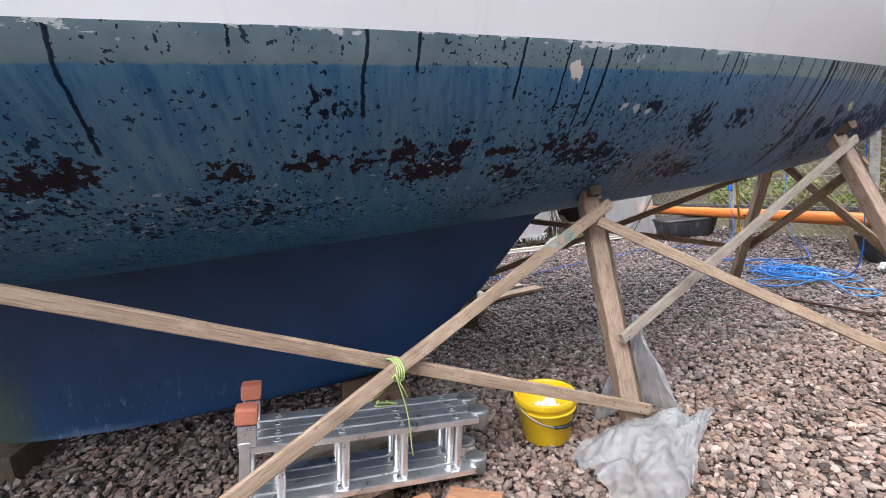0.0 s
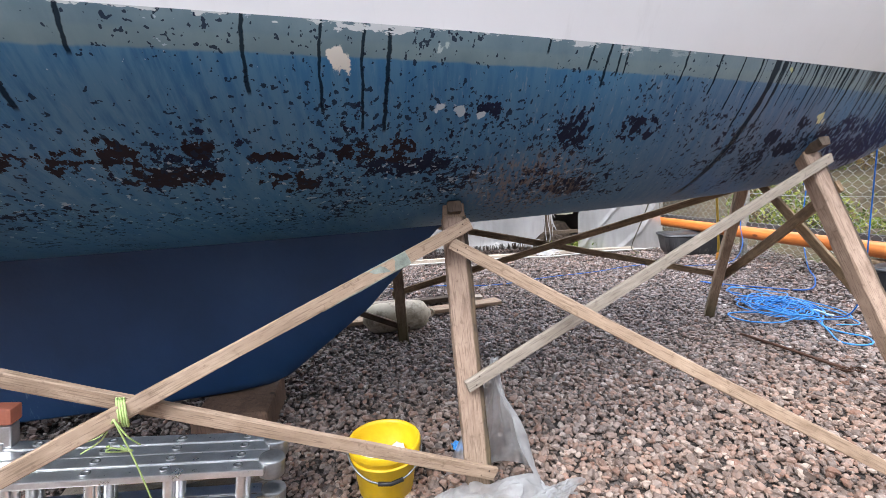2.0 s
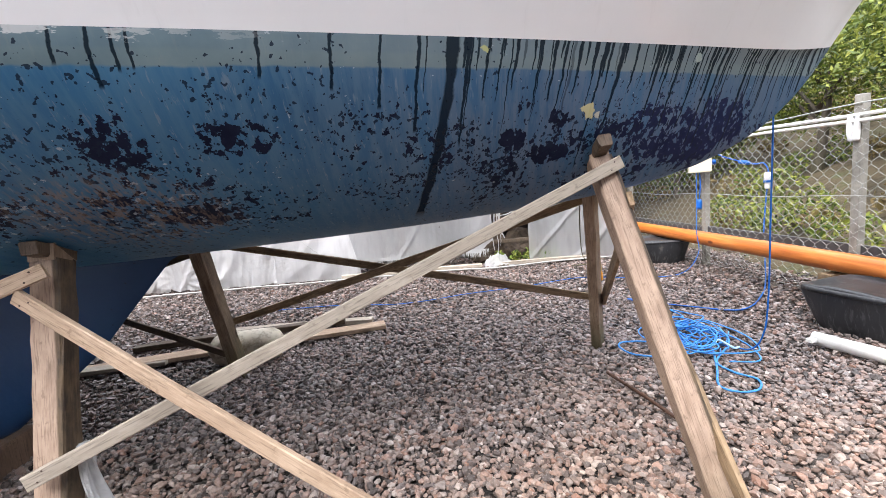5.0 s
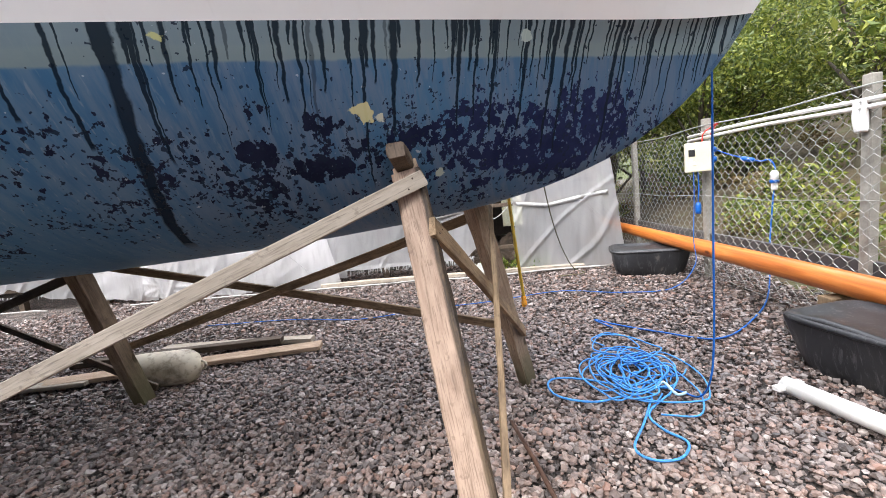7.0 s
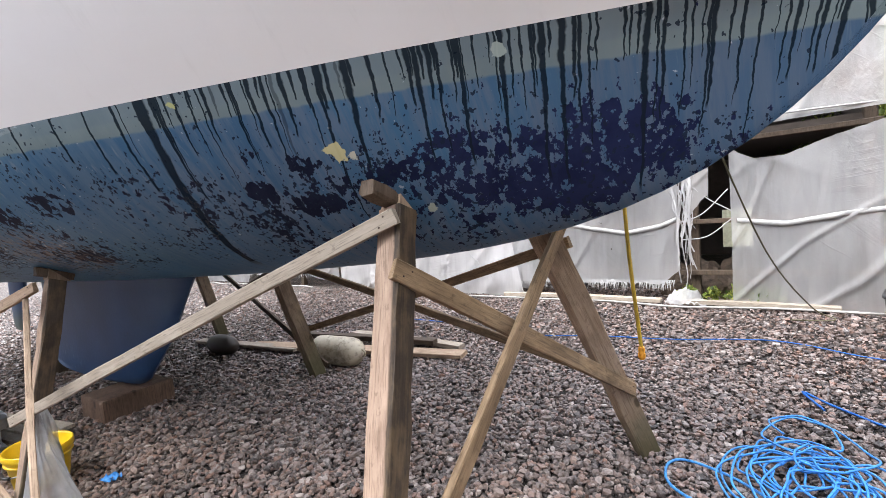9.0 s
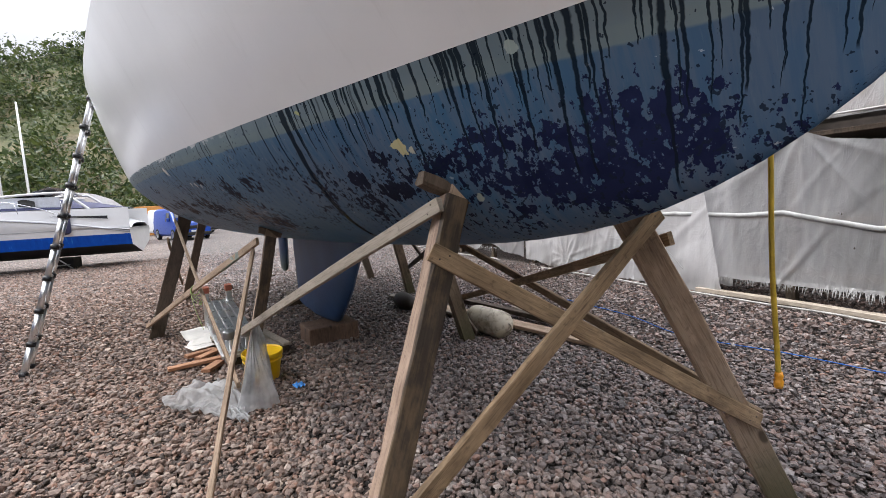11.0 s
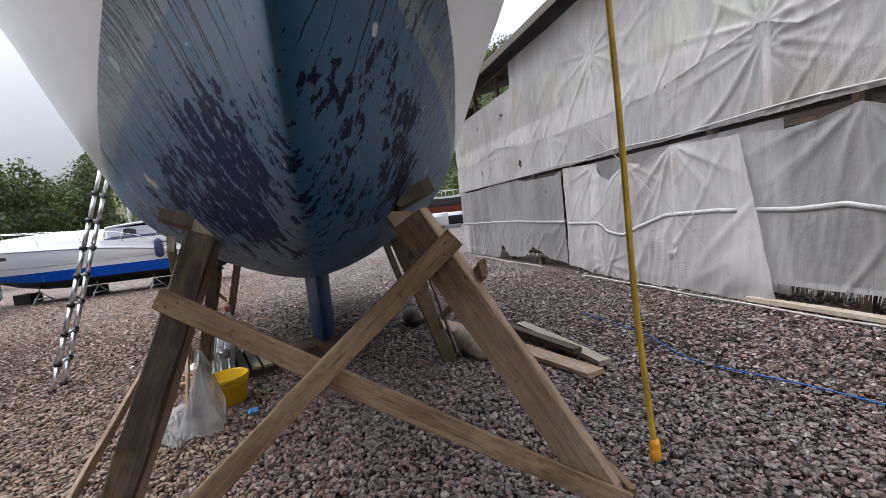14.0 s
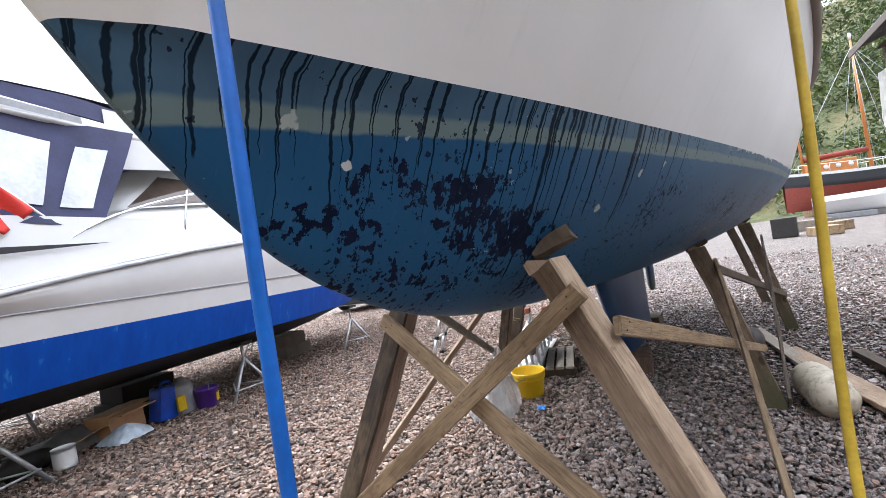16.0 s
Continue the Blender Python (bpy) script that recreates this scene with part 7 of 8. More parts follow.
        q = sec(x)
        t2 = 2 * b - 1
        cab = coach(x)
        w = max(0.0, 1 - (abs(t2) / 0.86) ** 5)
        side = 0.10 * (1 - abs(t2) ** 8)
        return Vector((x * k, t2 * k * q["s"][0], k * (q["s"][1] + side * 0.6 + cab * w)))

    part("deck_moulding", grid(64, 56, deck), M_WHITE, ob)
    for sg in (1, -1):
        # sunken side window, hull portlights
        def port(x0, x1, zf, zh, nm, mat, out):
            bm = bmesh.new()
            ring = []
            for i in range(20):
                a = 2 * math.pi * i / 20
                x = (x0 + x1) / 2 + (x1 - x0) / 2 * math.copysign(abs(math.cos(a)) ** 0.5, math.cos(a))
                q = sec(x)
                z = q["s"][1] + zf + zh * math.copysign(abs(math.sin(a)) ** 0.5, math.sin(a))
                f = min(1.0, max(0.0, (z - q["b"][1]) / (q["s"][1] - q["b"][1])))
                y = q["b"][0] + (q["s"][0] - q["b"][0]) * f + out
                ring.append(bm.verts.new((x * k, sg * y * k, z * k)))
            bm.faces.new(ring if sg > 0 else ring[::-1])
            return part(nm, bm, mat, ob)
        for x0 in (0.9, 2.9):
            port(x0 - 0.04, x0 + 0.54, -0.26, 0.10, "port_rim", M_WHITE, 0.030)
            port(x0, x0 + 0.5, -0.26, 0.065, "portlight", M_TINT, 0.036)
        part("side_vent", grid(10, 2, lambda a, b: Vector(((-5.4 + 1.7 * a) * k, sg * k * (1.665 - 0.05 * a), k * (1.74 + 0.16 * a + 0.11 * (1 - a) * b)))), M_TINT, ob, "dark moulded side window")
        # guard rail
        pts = [Vector((x * k, sg * k * max(0.05, sec(x)["s"][0] - 0.10), k * (sec(x)["s"][1] + h))) for x, h in ((-4.2, 0.18), (-3.6, 0.42), (-2.6, 0.58), (-1.2, 0.62), (0.4, 0.64), (2.0, 0.66), (3.2, 0.68), (4.1, 0.70), (4.6, 0.70))]
        pts[-1].y = 0.02 * sg
        part("guard_rail", tube(spline(pts, 6), 0.013 * k, 8), M_CHROME, ob, "stainless guard rail")
        for x in (-3.0, -1.6, -0.2, 1.2, 2.5, 3.6):
            y = sg * k * max(0.05, sec(x)["s"][0] - 0.10)
            part("stanchion", tube([(x * k, y, k * (sec(x)["s"][1] + 0.03)), ((x + 0.12) * k, y, k * (sec(x)["s"][1] + 0.62))], 0.010 * k, 6), M_CHROME, ob)
        part("coaming", grid(12, 3, lambda a, b: Vector(((-6.0 + 3.8 * a) * k, sg * k * (sec(-6.0 + 3.8 * a)["s"][0] - 0.05 - 0.06 * b), k * (sec(-6.0 + 3.8 * a)["s"][1] - 0.02 + (2.14 - sec(-6.0 + 3.8 * a)["s"][1]) * b)))), M_WHITE, ob, "white cockpit coaming")
        # cabin side window
        if canopy:
            def pane(a, b, x0=-3.30, x1=-1.55, g0=0.0):
                x = x0 + (x1 - x0) * a
                z = 2.28 + 0.20 * a + (0.34 + 2 * g0) * b * (a / 0.3 if a < 0.3 else (1 - a) / 0.7) - g0
                return Vector((x * k, sg * k * on_cab(x, z, 0.045 if g0 else 0.055), z * k))
            part("window_rim", grid(20, 6, lambda a, b: pane(a, b, -3.42, -1.38, 0.03)), M_WHITE, ob)
            part("cabin_window", grid(20, 6, pane), M_BROWNTINT, ob, "brown-tinted cabin window")
            part("eye_window", grid(12, 5, lambda a, b: Vector(((0.0 + 0.42 * a) * k, sg * k * on_cab(0.42 * a, 2.44 + (b - 0.5) * 0.13 * math.sin(math.pi * (0.1 + 0.8 * a)) - 0.02 * a, 0.05), k * (2.44 + (b - 0.5) * 0.13 * math.sin(math.pi * (0.1 + 0.8 * a)) - 0.02 * a)))), M_TINT, ob, "small eye-shaped window")
        else:
            part("cabin_window", grid(6, 2, lambda a, b: Vector(((-3.35 + 0.95 * a) * k, sg * k * (1.34 - 0.16 * a), k * (2.26 + 0.03 * a + 0.26 * b * (1 - abs(2 * a - 0.6) * 0.55))))), M_TINT, ob, "brown-tinted cabin window")
        if canopy:
            def can(a, b):
                x = -6.2 + 2.5 * a
                return Vector(((x + 0.50 * b * a) * k, sg * k * (1.56 - 0.20 * b + 0.015 * math.sin(a * 17 + b * 5)), k * (2.08 + 0.94 * b - 0.03 * math.sin(a * 9))))
            part("canopy_side", grid(24, 12, can), M_NAVY, ob, "navy canvas cockpit canopy")
            for a0, a1 in ((0.20, 0.58), (0.65, 0.80), (0.845, 0.945)):
                part("vinyl_window", grid(6, 6, lambda a, b: can(a0 + (a1 - a0) * a * (1 - 0.12 * b), 0.16 + 0.60 * b) + Vector((0, sg * 0.012, 0))), M_VINYL, ob, "clear vinyl canopy window")
            part("screen_side", grid(10, 5, lambda a, b: Vector(((-3.45 + 1.25 * a) * k, sg * k * (1.36 - 0.05 * a - 0.03 * b), k * (2.62 + 0.14 * a + (0.58 - 0.12 * a) * b)))), M_WHITE, ob, "white moulded screen surround")
            part("arch_leg", tube(spline([(-4.9 * k, sg * 1.48 * k, 2.0 * k), (-4.55 * k, sg * 1.42 * k, 2.6 * k), (-4.2 * k, sg * 1.30 * k, 2.95 * k)], 5), 0.05 * k, 8), M_WHITE, ob)
            part("arch_side", grid(12, 2, lambda a, b: Vector(((-5.2 + 2.55 * a) * k, sg * k * (1.42 - 0.12 * a), k * (2.98 - 0.06 * a + 0.16 * b * (1 - 0.4 * a)))), thick=0.03), M_WHITE, ob, "white arch with faint lettering")
            part("lettering_bar", grid(8, 1, lambda a, b: Vector(((-4.5 + 0.8 * a) * k, sg * k * (1.462 - 0.03 * a), k * (3.00 - 0.03 * a + 0.06 * b)))), M_GREYRUB, ob)
    if canopy:
        part("canopy_top", grid(24, 16, lambda a, b: Vector(((-6.2 + 3.75 * a) * k, (2 * b - 1) * (1.40 - 0.14 * a) * k, k * (3.22 + 0.30 * (1 - (2 * b - 1) ** 2) + 0.02 * math.sin(a * 11) + 0.05 * a)))), M_NAVY, ob, "navy canvas canopy top")
        for sg in (1, -1):
            part("canopy_valance", grid(24, 4, lambda a, b: Vector(((-6.2 + 3.7 * a) * k, sg * (1.435 - 0.14 * a - 0.03 * b + 0.01 * math.sin(a * 30)) * k, k * (3.07 + 0.17 * b + 0.01 * math.sin(a * 21))))), M_NAVY, ob, "rolled navy canvas along the hardtop")
        part("hardtop", grid(20, 14, lambda a, b: Vector(((-4.6 + 2.35 * a) * k, (2 * b - 1) * (1.42 - 0.12 * a) * k, k * (2.99 + 0.28 * (1 - (2 * b - 1) ** 2)))), thick=0.04), M_WHITE, ob, "white moulded hardtop edge")
    else:
        part("cockpit_cover", grid(16, 12, lambda a, b: Vector(((-5.6 + 3.4 * a) * k, (2 * b - 1) * 1.35 * k, k * (2.15 + 0.40 * math.sin(min(1.0, a * 1.3) * math.pi / 2) * (1 - (2 * b - 1) ** 4))))), M_NAVY, ob, "blue canvas cockpit cover")
        for sg in (1, -1):
            part("screen_frame", tube(spline([(-2.2 * k, sg * 1.25 * k, 2.05 * k), (-2.25 * k, sg * 1.25 * k, 2.5 * k), (-2.5 * k, sg * 1.25 * k, 2.62 * k), (-3.9 * k, sg * 1.28 * k, 2.70 * k), (-4.25 * k, sg * 1.3 * k, 2.6 * k), (-5.1 * k, sg * 1.35 * k, 1.85 * k)], 6), 0.045 * k, 8), M_WHITE, ob, "white tubular screen frame")
            part("screen_pane", grid(8, 3, lambda a, b: Vector(((-2.3 - 1.7 * a) * k, sg * 1.26 * k, (2.15 + 0.42 * b) * k))), M_VINYL, ob, "clear side screen")
        part("cross_bar", tube([(-3.9 * k, -1.28 * k, 2.70 * k), (-3.95 * k, 0, 2.78 * k), (-3.9 * k, 1.28 * k, 2.70 * k)], 0.045 * k, 8), M_WHITE, ob)
    if canopy:
        part("windscreen", grid(16, 6, lambda a, b: Vector(((-1.30 - 0.95 * b - 0.55 * (2 * a - 1) ** 2) * k, (2 * a - 1) * (1.16 - 0.05 * b) * k, k * (2.90 + 0.16 * (1 - (2 * a - 1) ** 2) + 0.36 * b)))), M_SKYTINT, ob, "raked windscreen with a blue reflection painted in")
        part("screen_rail", tube([((-2.25 - 0.55 * t * t) * k, t * 1.11 * k, (3.27 + 0.16 * (1 - t * t)) * k) for t in [i / 8 - 1 for i in range(17)]], 0.03 * k, 6), M_WHITE, ob)
    else:
        part("windscreen", grid(10, 6, lambda a, b: Vector(((-2.3 - 1.15 * b - 0.35 * (2 * a - 1) ** 2) * k, (2 * a - 1) * (1.2 - 0.05 * b) * k, k * (2.52 + 0.45 * b)))), M_TINT, ob, "dark raked windscreen")
    return ob


def stand(m, h, mat=M_GALV):
    """A tripod boat stand with a screw pad."""
    ob = thing("boat_stand", "galvanised steel tripod boat stand on the gravel", "boat stand", m, "boat stands")
    for k in range(3):
        a = 2 * math.pi * k / 3
        part("leg", tube([(0, 0, h * 0.72), (0.34 * math.cos(a), 0.34 * math.sin(a), 0.01)], 0.019, 8), mat, ob)
        b = a + 2 * math.pi / 3
        part("tie", tube([(0.28 * math.cos(a), 0.28 * math.sin(a), 0.14), (0.28 * math.cos(b), 0.28 * math.sin(b), 0.14)], 0.010, 6), mat, ob)
    part("screw", tube([(0, 0, h * 0.55), (0.02, 0, h)], 0.017, 8), mat, ob)
    part("pad", box((-0.10, -0.08, h - 0.01), (0.12, 0.08, h + 0.025), 0.006), M_BLACKBLK, ob)
    return ob


CR = pose(-0.17, -3.155, 0, 0, 0, 199.3)
motorboat(CR, 1.0, "white motor cruiser with navy canopy and blue stripe, ashore on blocks")


def cru(x, y, z=0.0):
    return CR @ Vector((x, y, z))


for x, y, h in ((-4.4, -1.0, 0.68), (-2.05, -1.18, 0.66), (0.5, -1.12, 0.70), (-3.2, 1.2, 0.66), (0.5, 1.1, 0.70)):
    stand(Matrix.Translation(cru(x, y)) @ pose(0, 0, 0, 0, 0, x * 40), h)
for x, y, z0, s0, mt, lb in ((0.15, 0.0, 0.0, (0.30, 0.22, 0.20), M_CONC, "stained concrete block under the cruiser"), (0.10, 0.0, 0.202, (0.26, 0.20, 0.20), M_CONC, "stained concrete block under the cruiser"), (-2.55, 0.1, 0.0, (0.34, 0.25, 0.20), M_BLACKBLK, "black tarred block under the cruiser"), (-2.50, 0.1, 0.202, (0.32, 0.22, 0.20), M_BLACKBLK, "black tarred block under the cruiser")):
    solo("support_block", box((-s0[0], -s0[1], -0.005), (s0[0], s0[1], s0[2]), 0.015), mt, lb, "block", Matrix.Translation(cru(x, y, z0)) @ pose(0, 0, 0, 0, 0, 195 + 9 * z0), "blocks under the cruiser")
ensign = thing("red_ensign", "red flag on a short staff at the cruiser's rail", "flag", Matrix.Translation(cru(-4.02, -1.55, 2.02)))
part("staff", tube([(0, 0, 0), (0.34, 0.12, 0.30)], 0.012, 6), M_WHITEP, ensign)
part("cloth", grid(12, 10, lambda a, b: Vector((0.16 + 0.20 * b + 0.20 * a, 0.06 + 0.08 * b + 0.09 * a + 0.03 * math.sin(a * 8 + b * 2), 0.15 + 0.16 * b - 0.20 * a)), thick=0.003), M_RED, ensign)

# gear beneath the cruiser
M_CARTON = plain("brown_cardboard", (0.60, 0.36, 0.19), 0.75, vary=0.15)
carton = thing("cardboard_box", "open brown cardboard box lying on its side", "box", pose(2.66, -1.60, 0.0, 4, 2, 28))
part("box_body", box((-0.20, -0.15, 0.02), (0.20, 0.15, 0.27), 0.006), M_CARTON, carton)
part("flap", box((-0.20, 0.15, 0.24), (0.20, 0.33, 0.25), 0.002), M_CARTON, carton)
part("flap", box((-0.36, -0.15, 0.25), (-0.20, 0.15, 0.26), 0.002), M_CARTON, carton)
part("label_bar", box((0.02, -0.153, 0.10), (0.16, -0.150, 0.14)), M_BLACKBLK, carton)
solo("cardboard_sheet", grid(8, 6, lambda a, b: Vector(((a - 0.5) * 0.5, (b - 0.5) * 0.32, 0.05 + 0.12 * b + 0.02 * math.sin(a * 5))), thick=0.006), M_CARTON, "loose brown cardboard flap on the gravel", "cardboard", pose(2.98, -1.45, 0.0, 0, 0, 30))
jug = thing("blue_jerrycan", "blue plastic jerrycan standing on the gravel", "jerrycan", pose(2.24, -1.56, 0.01, 0, -8, 25))
part("can_body", box((-0.13, -0.09, 0.0), (0.13, 0.09, 0.36), 0.03), plain("blue_polythene", (0.012, 0.07, 0.48), 0.4), jug)
part("handle", tube(spline([(-0.08, 0, 0.36), (-0.05, 0, 0.405), (0.04, 0, 0.405), (0.07, 0, 0.36)], 5), 0.014, 8), plain("blue_polythene_handle", (0.012, 0.07, 0.48), 0.4), jug)
part("cap", lathe([(0.028, 0.35), (0.028, 0.39), (0, 0.39)], 12, m=pose(0.1, 0, 0)), M_BLACK, jug)
tin = thing("grey_can", "grey plastic can with a yellow label", "can", pose(2.02, -1.62, 0.01, 0, 3, 10))
part("can_body", lathe([(0, 0), (0.13, 0), (0.135, 0.02), (0.135, 0.30), (0.12, 0.34), (0.05, 0.37), (0.05, 0.40), (0, 0.40)], 24), M_GREYRUB, tin)
part("label_patch", box((0.03, 0.10, 0.06), (0.12, 0.14, 0.22), 0.002), M_YELLOW, tin)
pb = thing("purple_bucket", "small purple bucket with a printed label", "bucket", pose(1.80, -1.50, 0.01, 0, 0, 60))
part("bucket_body", lathe([(0, 0.004), (0.10, 0), (0.105, 0.005), (0.125, 0.20), (0.135, 0.205), (0.135, 0.23), (0.120, 0.23), (0.10, 0.012), (0, 0.012)], 28), plain("purple_plastic", (0.10, 0.03, 0.30), 0.4), pb)
part("handle", tube([(0.13 * math.cos(a), 0.05, 0.21 + 0.10 * math.sin(a)) for a in [math.pi * i / 14 for i in range(15)]], 0.004, 6), M_STEEL, pb)
part("label_patch", box((-0.05, 0.105, 0.06), (0.05, 0.124, 0.15), 0.002), M_YELLOW, pb)
pot = thing("paint_tin", "dented silver paint tin with a pale label", "tin", pose(3.18, -1.06, 0.01, 3, 0, 40))
part("tin_body", lathe([(0, 0), (0.085, 0), (0.088, 0.006), (0.085, 0.012), (0.085, 0.168), (0.09, 0.175), (0.085, 0.18), (0.0, 0.172)], 26), M_ALU, pot)
part("label_band", lathe([(0.0865, 0.03), (0.0865, 0.15)], 26), M_WHITEP, pot)
solo("plastic_bag", grid(24, 18, lambda a, b: Vector(((a - 0.5) * 0.42, (b - 0.5) * 0.30, 0.02 + 0.13 * max(0, math.sin(a * math.pi)) ** 0.6 * max(0, math.sin(b * math.pi)) ** 0.6 + 0.02 * noise.noise(Vector((a * 7, b * 7, 0)))))), plain("white_blue_packaging", (0.55, 0.64, 0.74), 0.4, vary=0.35, scale=14), "white and blue plastic pack on the gravel", "packet", pose(2.66, -1.32, 0.0, 0, 0, 25))
solo("engine_part", lathe([(0, 0), (0.07, 0), (0.09, 0.06), (0.07, 0.10), (0.10, 0.14), (0.10, 0.34), (0.06, 0.38), (0.05, 0.50), (0, 0.52)], 20), M_BLACKBLK, "dark outboard engine part lying on the gravel", "engine", along((3.25, -1.32, 0.10), (3.62, -1.05, 0.12), (0, 0, 1)))
solo("grey_bag", grid(20, 16, lambda a, b: Vector(((a - 0.5) * 0.5, (b - 0.5) * 0.34, 0.02 + 0.20 * max(0, math.sin(a * math.pi)) ** 0.5 * max(0, math.sin(b * math.pi)) ** 0.5 + 0.04 * noise.noise(Vector((a * 5, b * 5, 2)))))), plain("grey_cloth", (0.20, 0.205, 0.21), 0.8, vary=0.4), "crumpled grey cover lying on the gravel", "cover", pose(3.05, -1.62, 0.0, 0, 0, 15))
solo("dark_hatch", box((-0.45, -0.25, 0), (0.45, 0.25, 0.05), 0.015), M_BLACKBLK, "dark flat hatch leaning beneath the cruiser", "hatch", pose(3.0, -2.05, 0.03, 8, 3, 20))

# the farther cruiser
SB = pose(-11.3, -7.15, 0, 0, 0, -84)
motorboat(SB, 0.79, "white sports cruiser with blue stripe and covered cockpit, ashore", False, M_BLACKBLK)
for x, y in ((-3.6, 0.0), (-1.0, 0.0), (1.4, 0.0)):
    solo("support_block", box((-0.25, -0.25, 0), (0.25, 0.25, 0.30), 0.02), M_BLACKBLK, "dark block under the sports cruiser", "block", Matrix.Translation(SB @ Vector((0.79 * x, 0.79 * y, 0))), "blocks under the sports cruiser")
for x, y in ((-3.6, 1.0), (0.4, 0.95), (-1.6, 1.0)):
    stand(Matrix.Translation(SB @ Vector((0.79 * x, 0.79 * y, 0))), 0.50)
for x in (-4.2, 2.7):
    fb = thing("blue_fender", "navy fender hanging on the sports cruiser's side", "fender", Matrix.Translation(SB @ Vector((0.79 * x, 1.36 if x < 0 else 0.89, 1.0))))
    part("fender_body", lathe([(0, 0), (0.06, 0.01), (0.11, 0.06), (0.12, 0.3), (0.11, 0.5), (0.05, 0.57), (0, 0.58)], 18), M_NAVY, fb)
    part("lanyard", tube([(0, 0, 0.57), (0, -0.03, 0.9)], 0.008, 5), M_WHITEP, fb)
for k, (az, d, h) in enumerate(((118.1, 34, 8.6), (116.2, 37, 8.6))):
    a = radians(az)
    solo("bare_mast", tube([(0, 0, 0), (0, 0, h)], 0.07, 8, r2=0.05), M_WHITEP, "pale mast of a boat beyond", "mast", pose(4.05 - math.sin(a) * d, 2.94 + math.cos(a) * d, 0))

# van
def van(m, paint, graphic, label, k=1.0):
    """A panel van, front towards +x, from its lofted side outline."""
    ob = thing("panel_van", label, "van", m)
    XS = [-2.35, -2.30, -1.6, -0.8, 0.0, 0.55, 0.95, 1.35, 1.75, 2.15, 2.40, 2.50]
    TOP = [1.80, 1.92, 1.97, 1.97, 1.96, 1.93, 1.84, 1.56, 1.24, 1.14, 1.02, 0.80]
    bm = bmesh.new()
    rings = []
    for x, zt in zip(XS, TOP):
        w = 0.97 - (0.12 if x > 2.3 else 0.03 if x > 1.9 or x < -2.3 else 0)
        zb = 0.24
        belt = min(1.12, zt - 0.05)
        prof = [(w * 0.9, zb), (w, zb + 0.12), (w, 0.7), (w * 0.99, belt), (w * (0.99 - 0.13 * max(0, zt - 1.12) / 0.85), zt - 0.10), (w * (0.90 - 0.13 * max(0, zt - 1.12) / 0.85), zt - 0.01), (w * 0.45, zt + 0.012)]
        rings.append([bm.verts.new((x * k, y * k, z * k)) for y, z in prof] + [bm.verts.new((x * k, -y * k, z * k)) for y, z in prof[::-1]])
    for a, b in zip(rings, rings[1:]):
        for i in range(len(a)):
            j = (i + 1) % len(a)
            bm.faces.new((a[i], a[j], b[j], b[i]))
    bm.faces.new(rings[0])
    bm.faces.new(rings[-1][::-1])
    bmesh.ops.recalc_face_normals(bm, faces=list(bm.faces))
    part("body", smooth(bm, 32), paint, ob)
    part("windscreen", grid(6, 5, lambda a, b: Vector(((0.99 + 0.68 * b + 0.012) * k, (2 * a - 1) * (0.72 + 0.10 * b) * k, (1.835 - 0.50 * b + 0.03) * k))), M_TINT, ob, "dark windscreen")
    for sg in (1, -1):
        part("door_window", grid(4, 4, lambda a, b: Vector(((0.30 + (0.55 + 0.40 * (1 - b)) * a) * k, sg * (0.974 - 0.088 * b) * k, (1.16 + 0.52 * b) * k))), M_TINT, ob, "dark side window")
        part("mirror", box((0.98 * k, sg * 1.02 * k - 0.08, 1.12 * k), (1.10 * k, sg * 1.02 * k + 0.08, 1.36 * k), 0.03), paint, ob)
        part("headlight", grid(4, 3, lambda a, b: Vector(((2.02 + 0.36 * a) * k, sg * (0.945 - 0.10 * a + 0.012) * k, (0.86 + 0.03 * a + 0.16 * b * (1 - 0.3 * a)) * k))), M_VINYL, ob, "clear headlight")
        if graphic:
            part("side_graphic", grid(10, 6, lambda a, b: Vector(((-2.20 + 2.35 * a) * k, sg * (0.974 - 0.125 * max(0, b - 0.48) / 0.52) * k, (0.50 + 1.28 * b) * k))), graphic, ob, "blue printed side graphic")
            part("lettering_bar", grid(6, 1, lambda a, b: Vector(((-1.9 + 1.1 * a) * k, sg * (0.925 - 0.012 * b) * k, (1.50 + 0.10 * b) * k))), M_WHITEP, ob)
        for x in (-1.55, 1.55):
            wh = part("wheel", lathe([(0.10, -0.10), (0.30, -0.105), (0.33, -0.07), (0.335, 0.0), (0.33, 0.07), (0.30, 0.105), (0.21, 0.09)], 28, m=pose(x * k, sg * 0.90 * k, 0.335 * k, 90, 0, 0)), M_BLACKBLK, ob, "black tyre")
            part("rim", lathe([(0.0, 0.06), (0.05, 0.075), (0.09, 0.05), (0.19, 0.07), (0.215, 0.10), (0.215, -0.10), (0.19, -0.07), (0.05, -0.075), (0, -0.06)], 22, m=pose(x * k, sg * 0.905 * k, 0.335 * k, 90, 0, 0)), M_ALU, wh)
    part("grille", box((2.44 * k, -0.62 * k, 0.66 * k), (2.512 * k, 0.62 * k, 0.86 * k), 0.02), M_BLACK, ob, "black grille")
    part("bumper", box((2.36 * k, -0.90 * k, 0.26 * k), (2.54 * k, 0.90 * k, 0.46 * k), 0.04), M_BLACK, ob)
    part("plate_bar", box((2.535 * k, -0.26 * k, 0.48 * k), (2.55 * k, 0.26 * k, 0.58 * k)), M_WHITEP, ob)
    return ob


gm = Mat("van_graphic", 0.3)
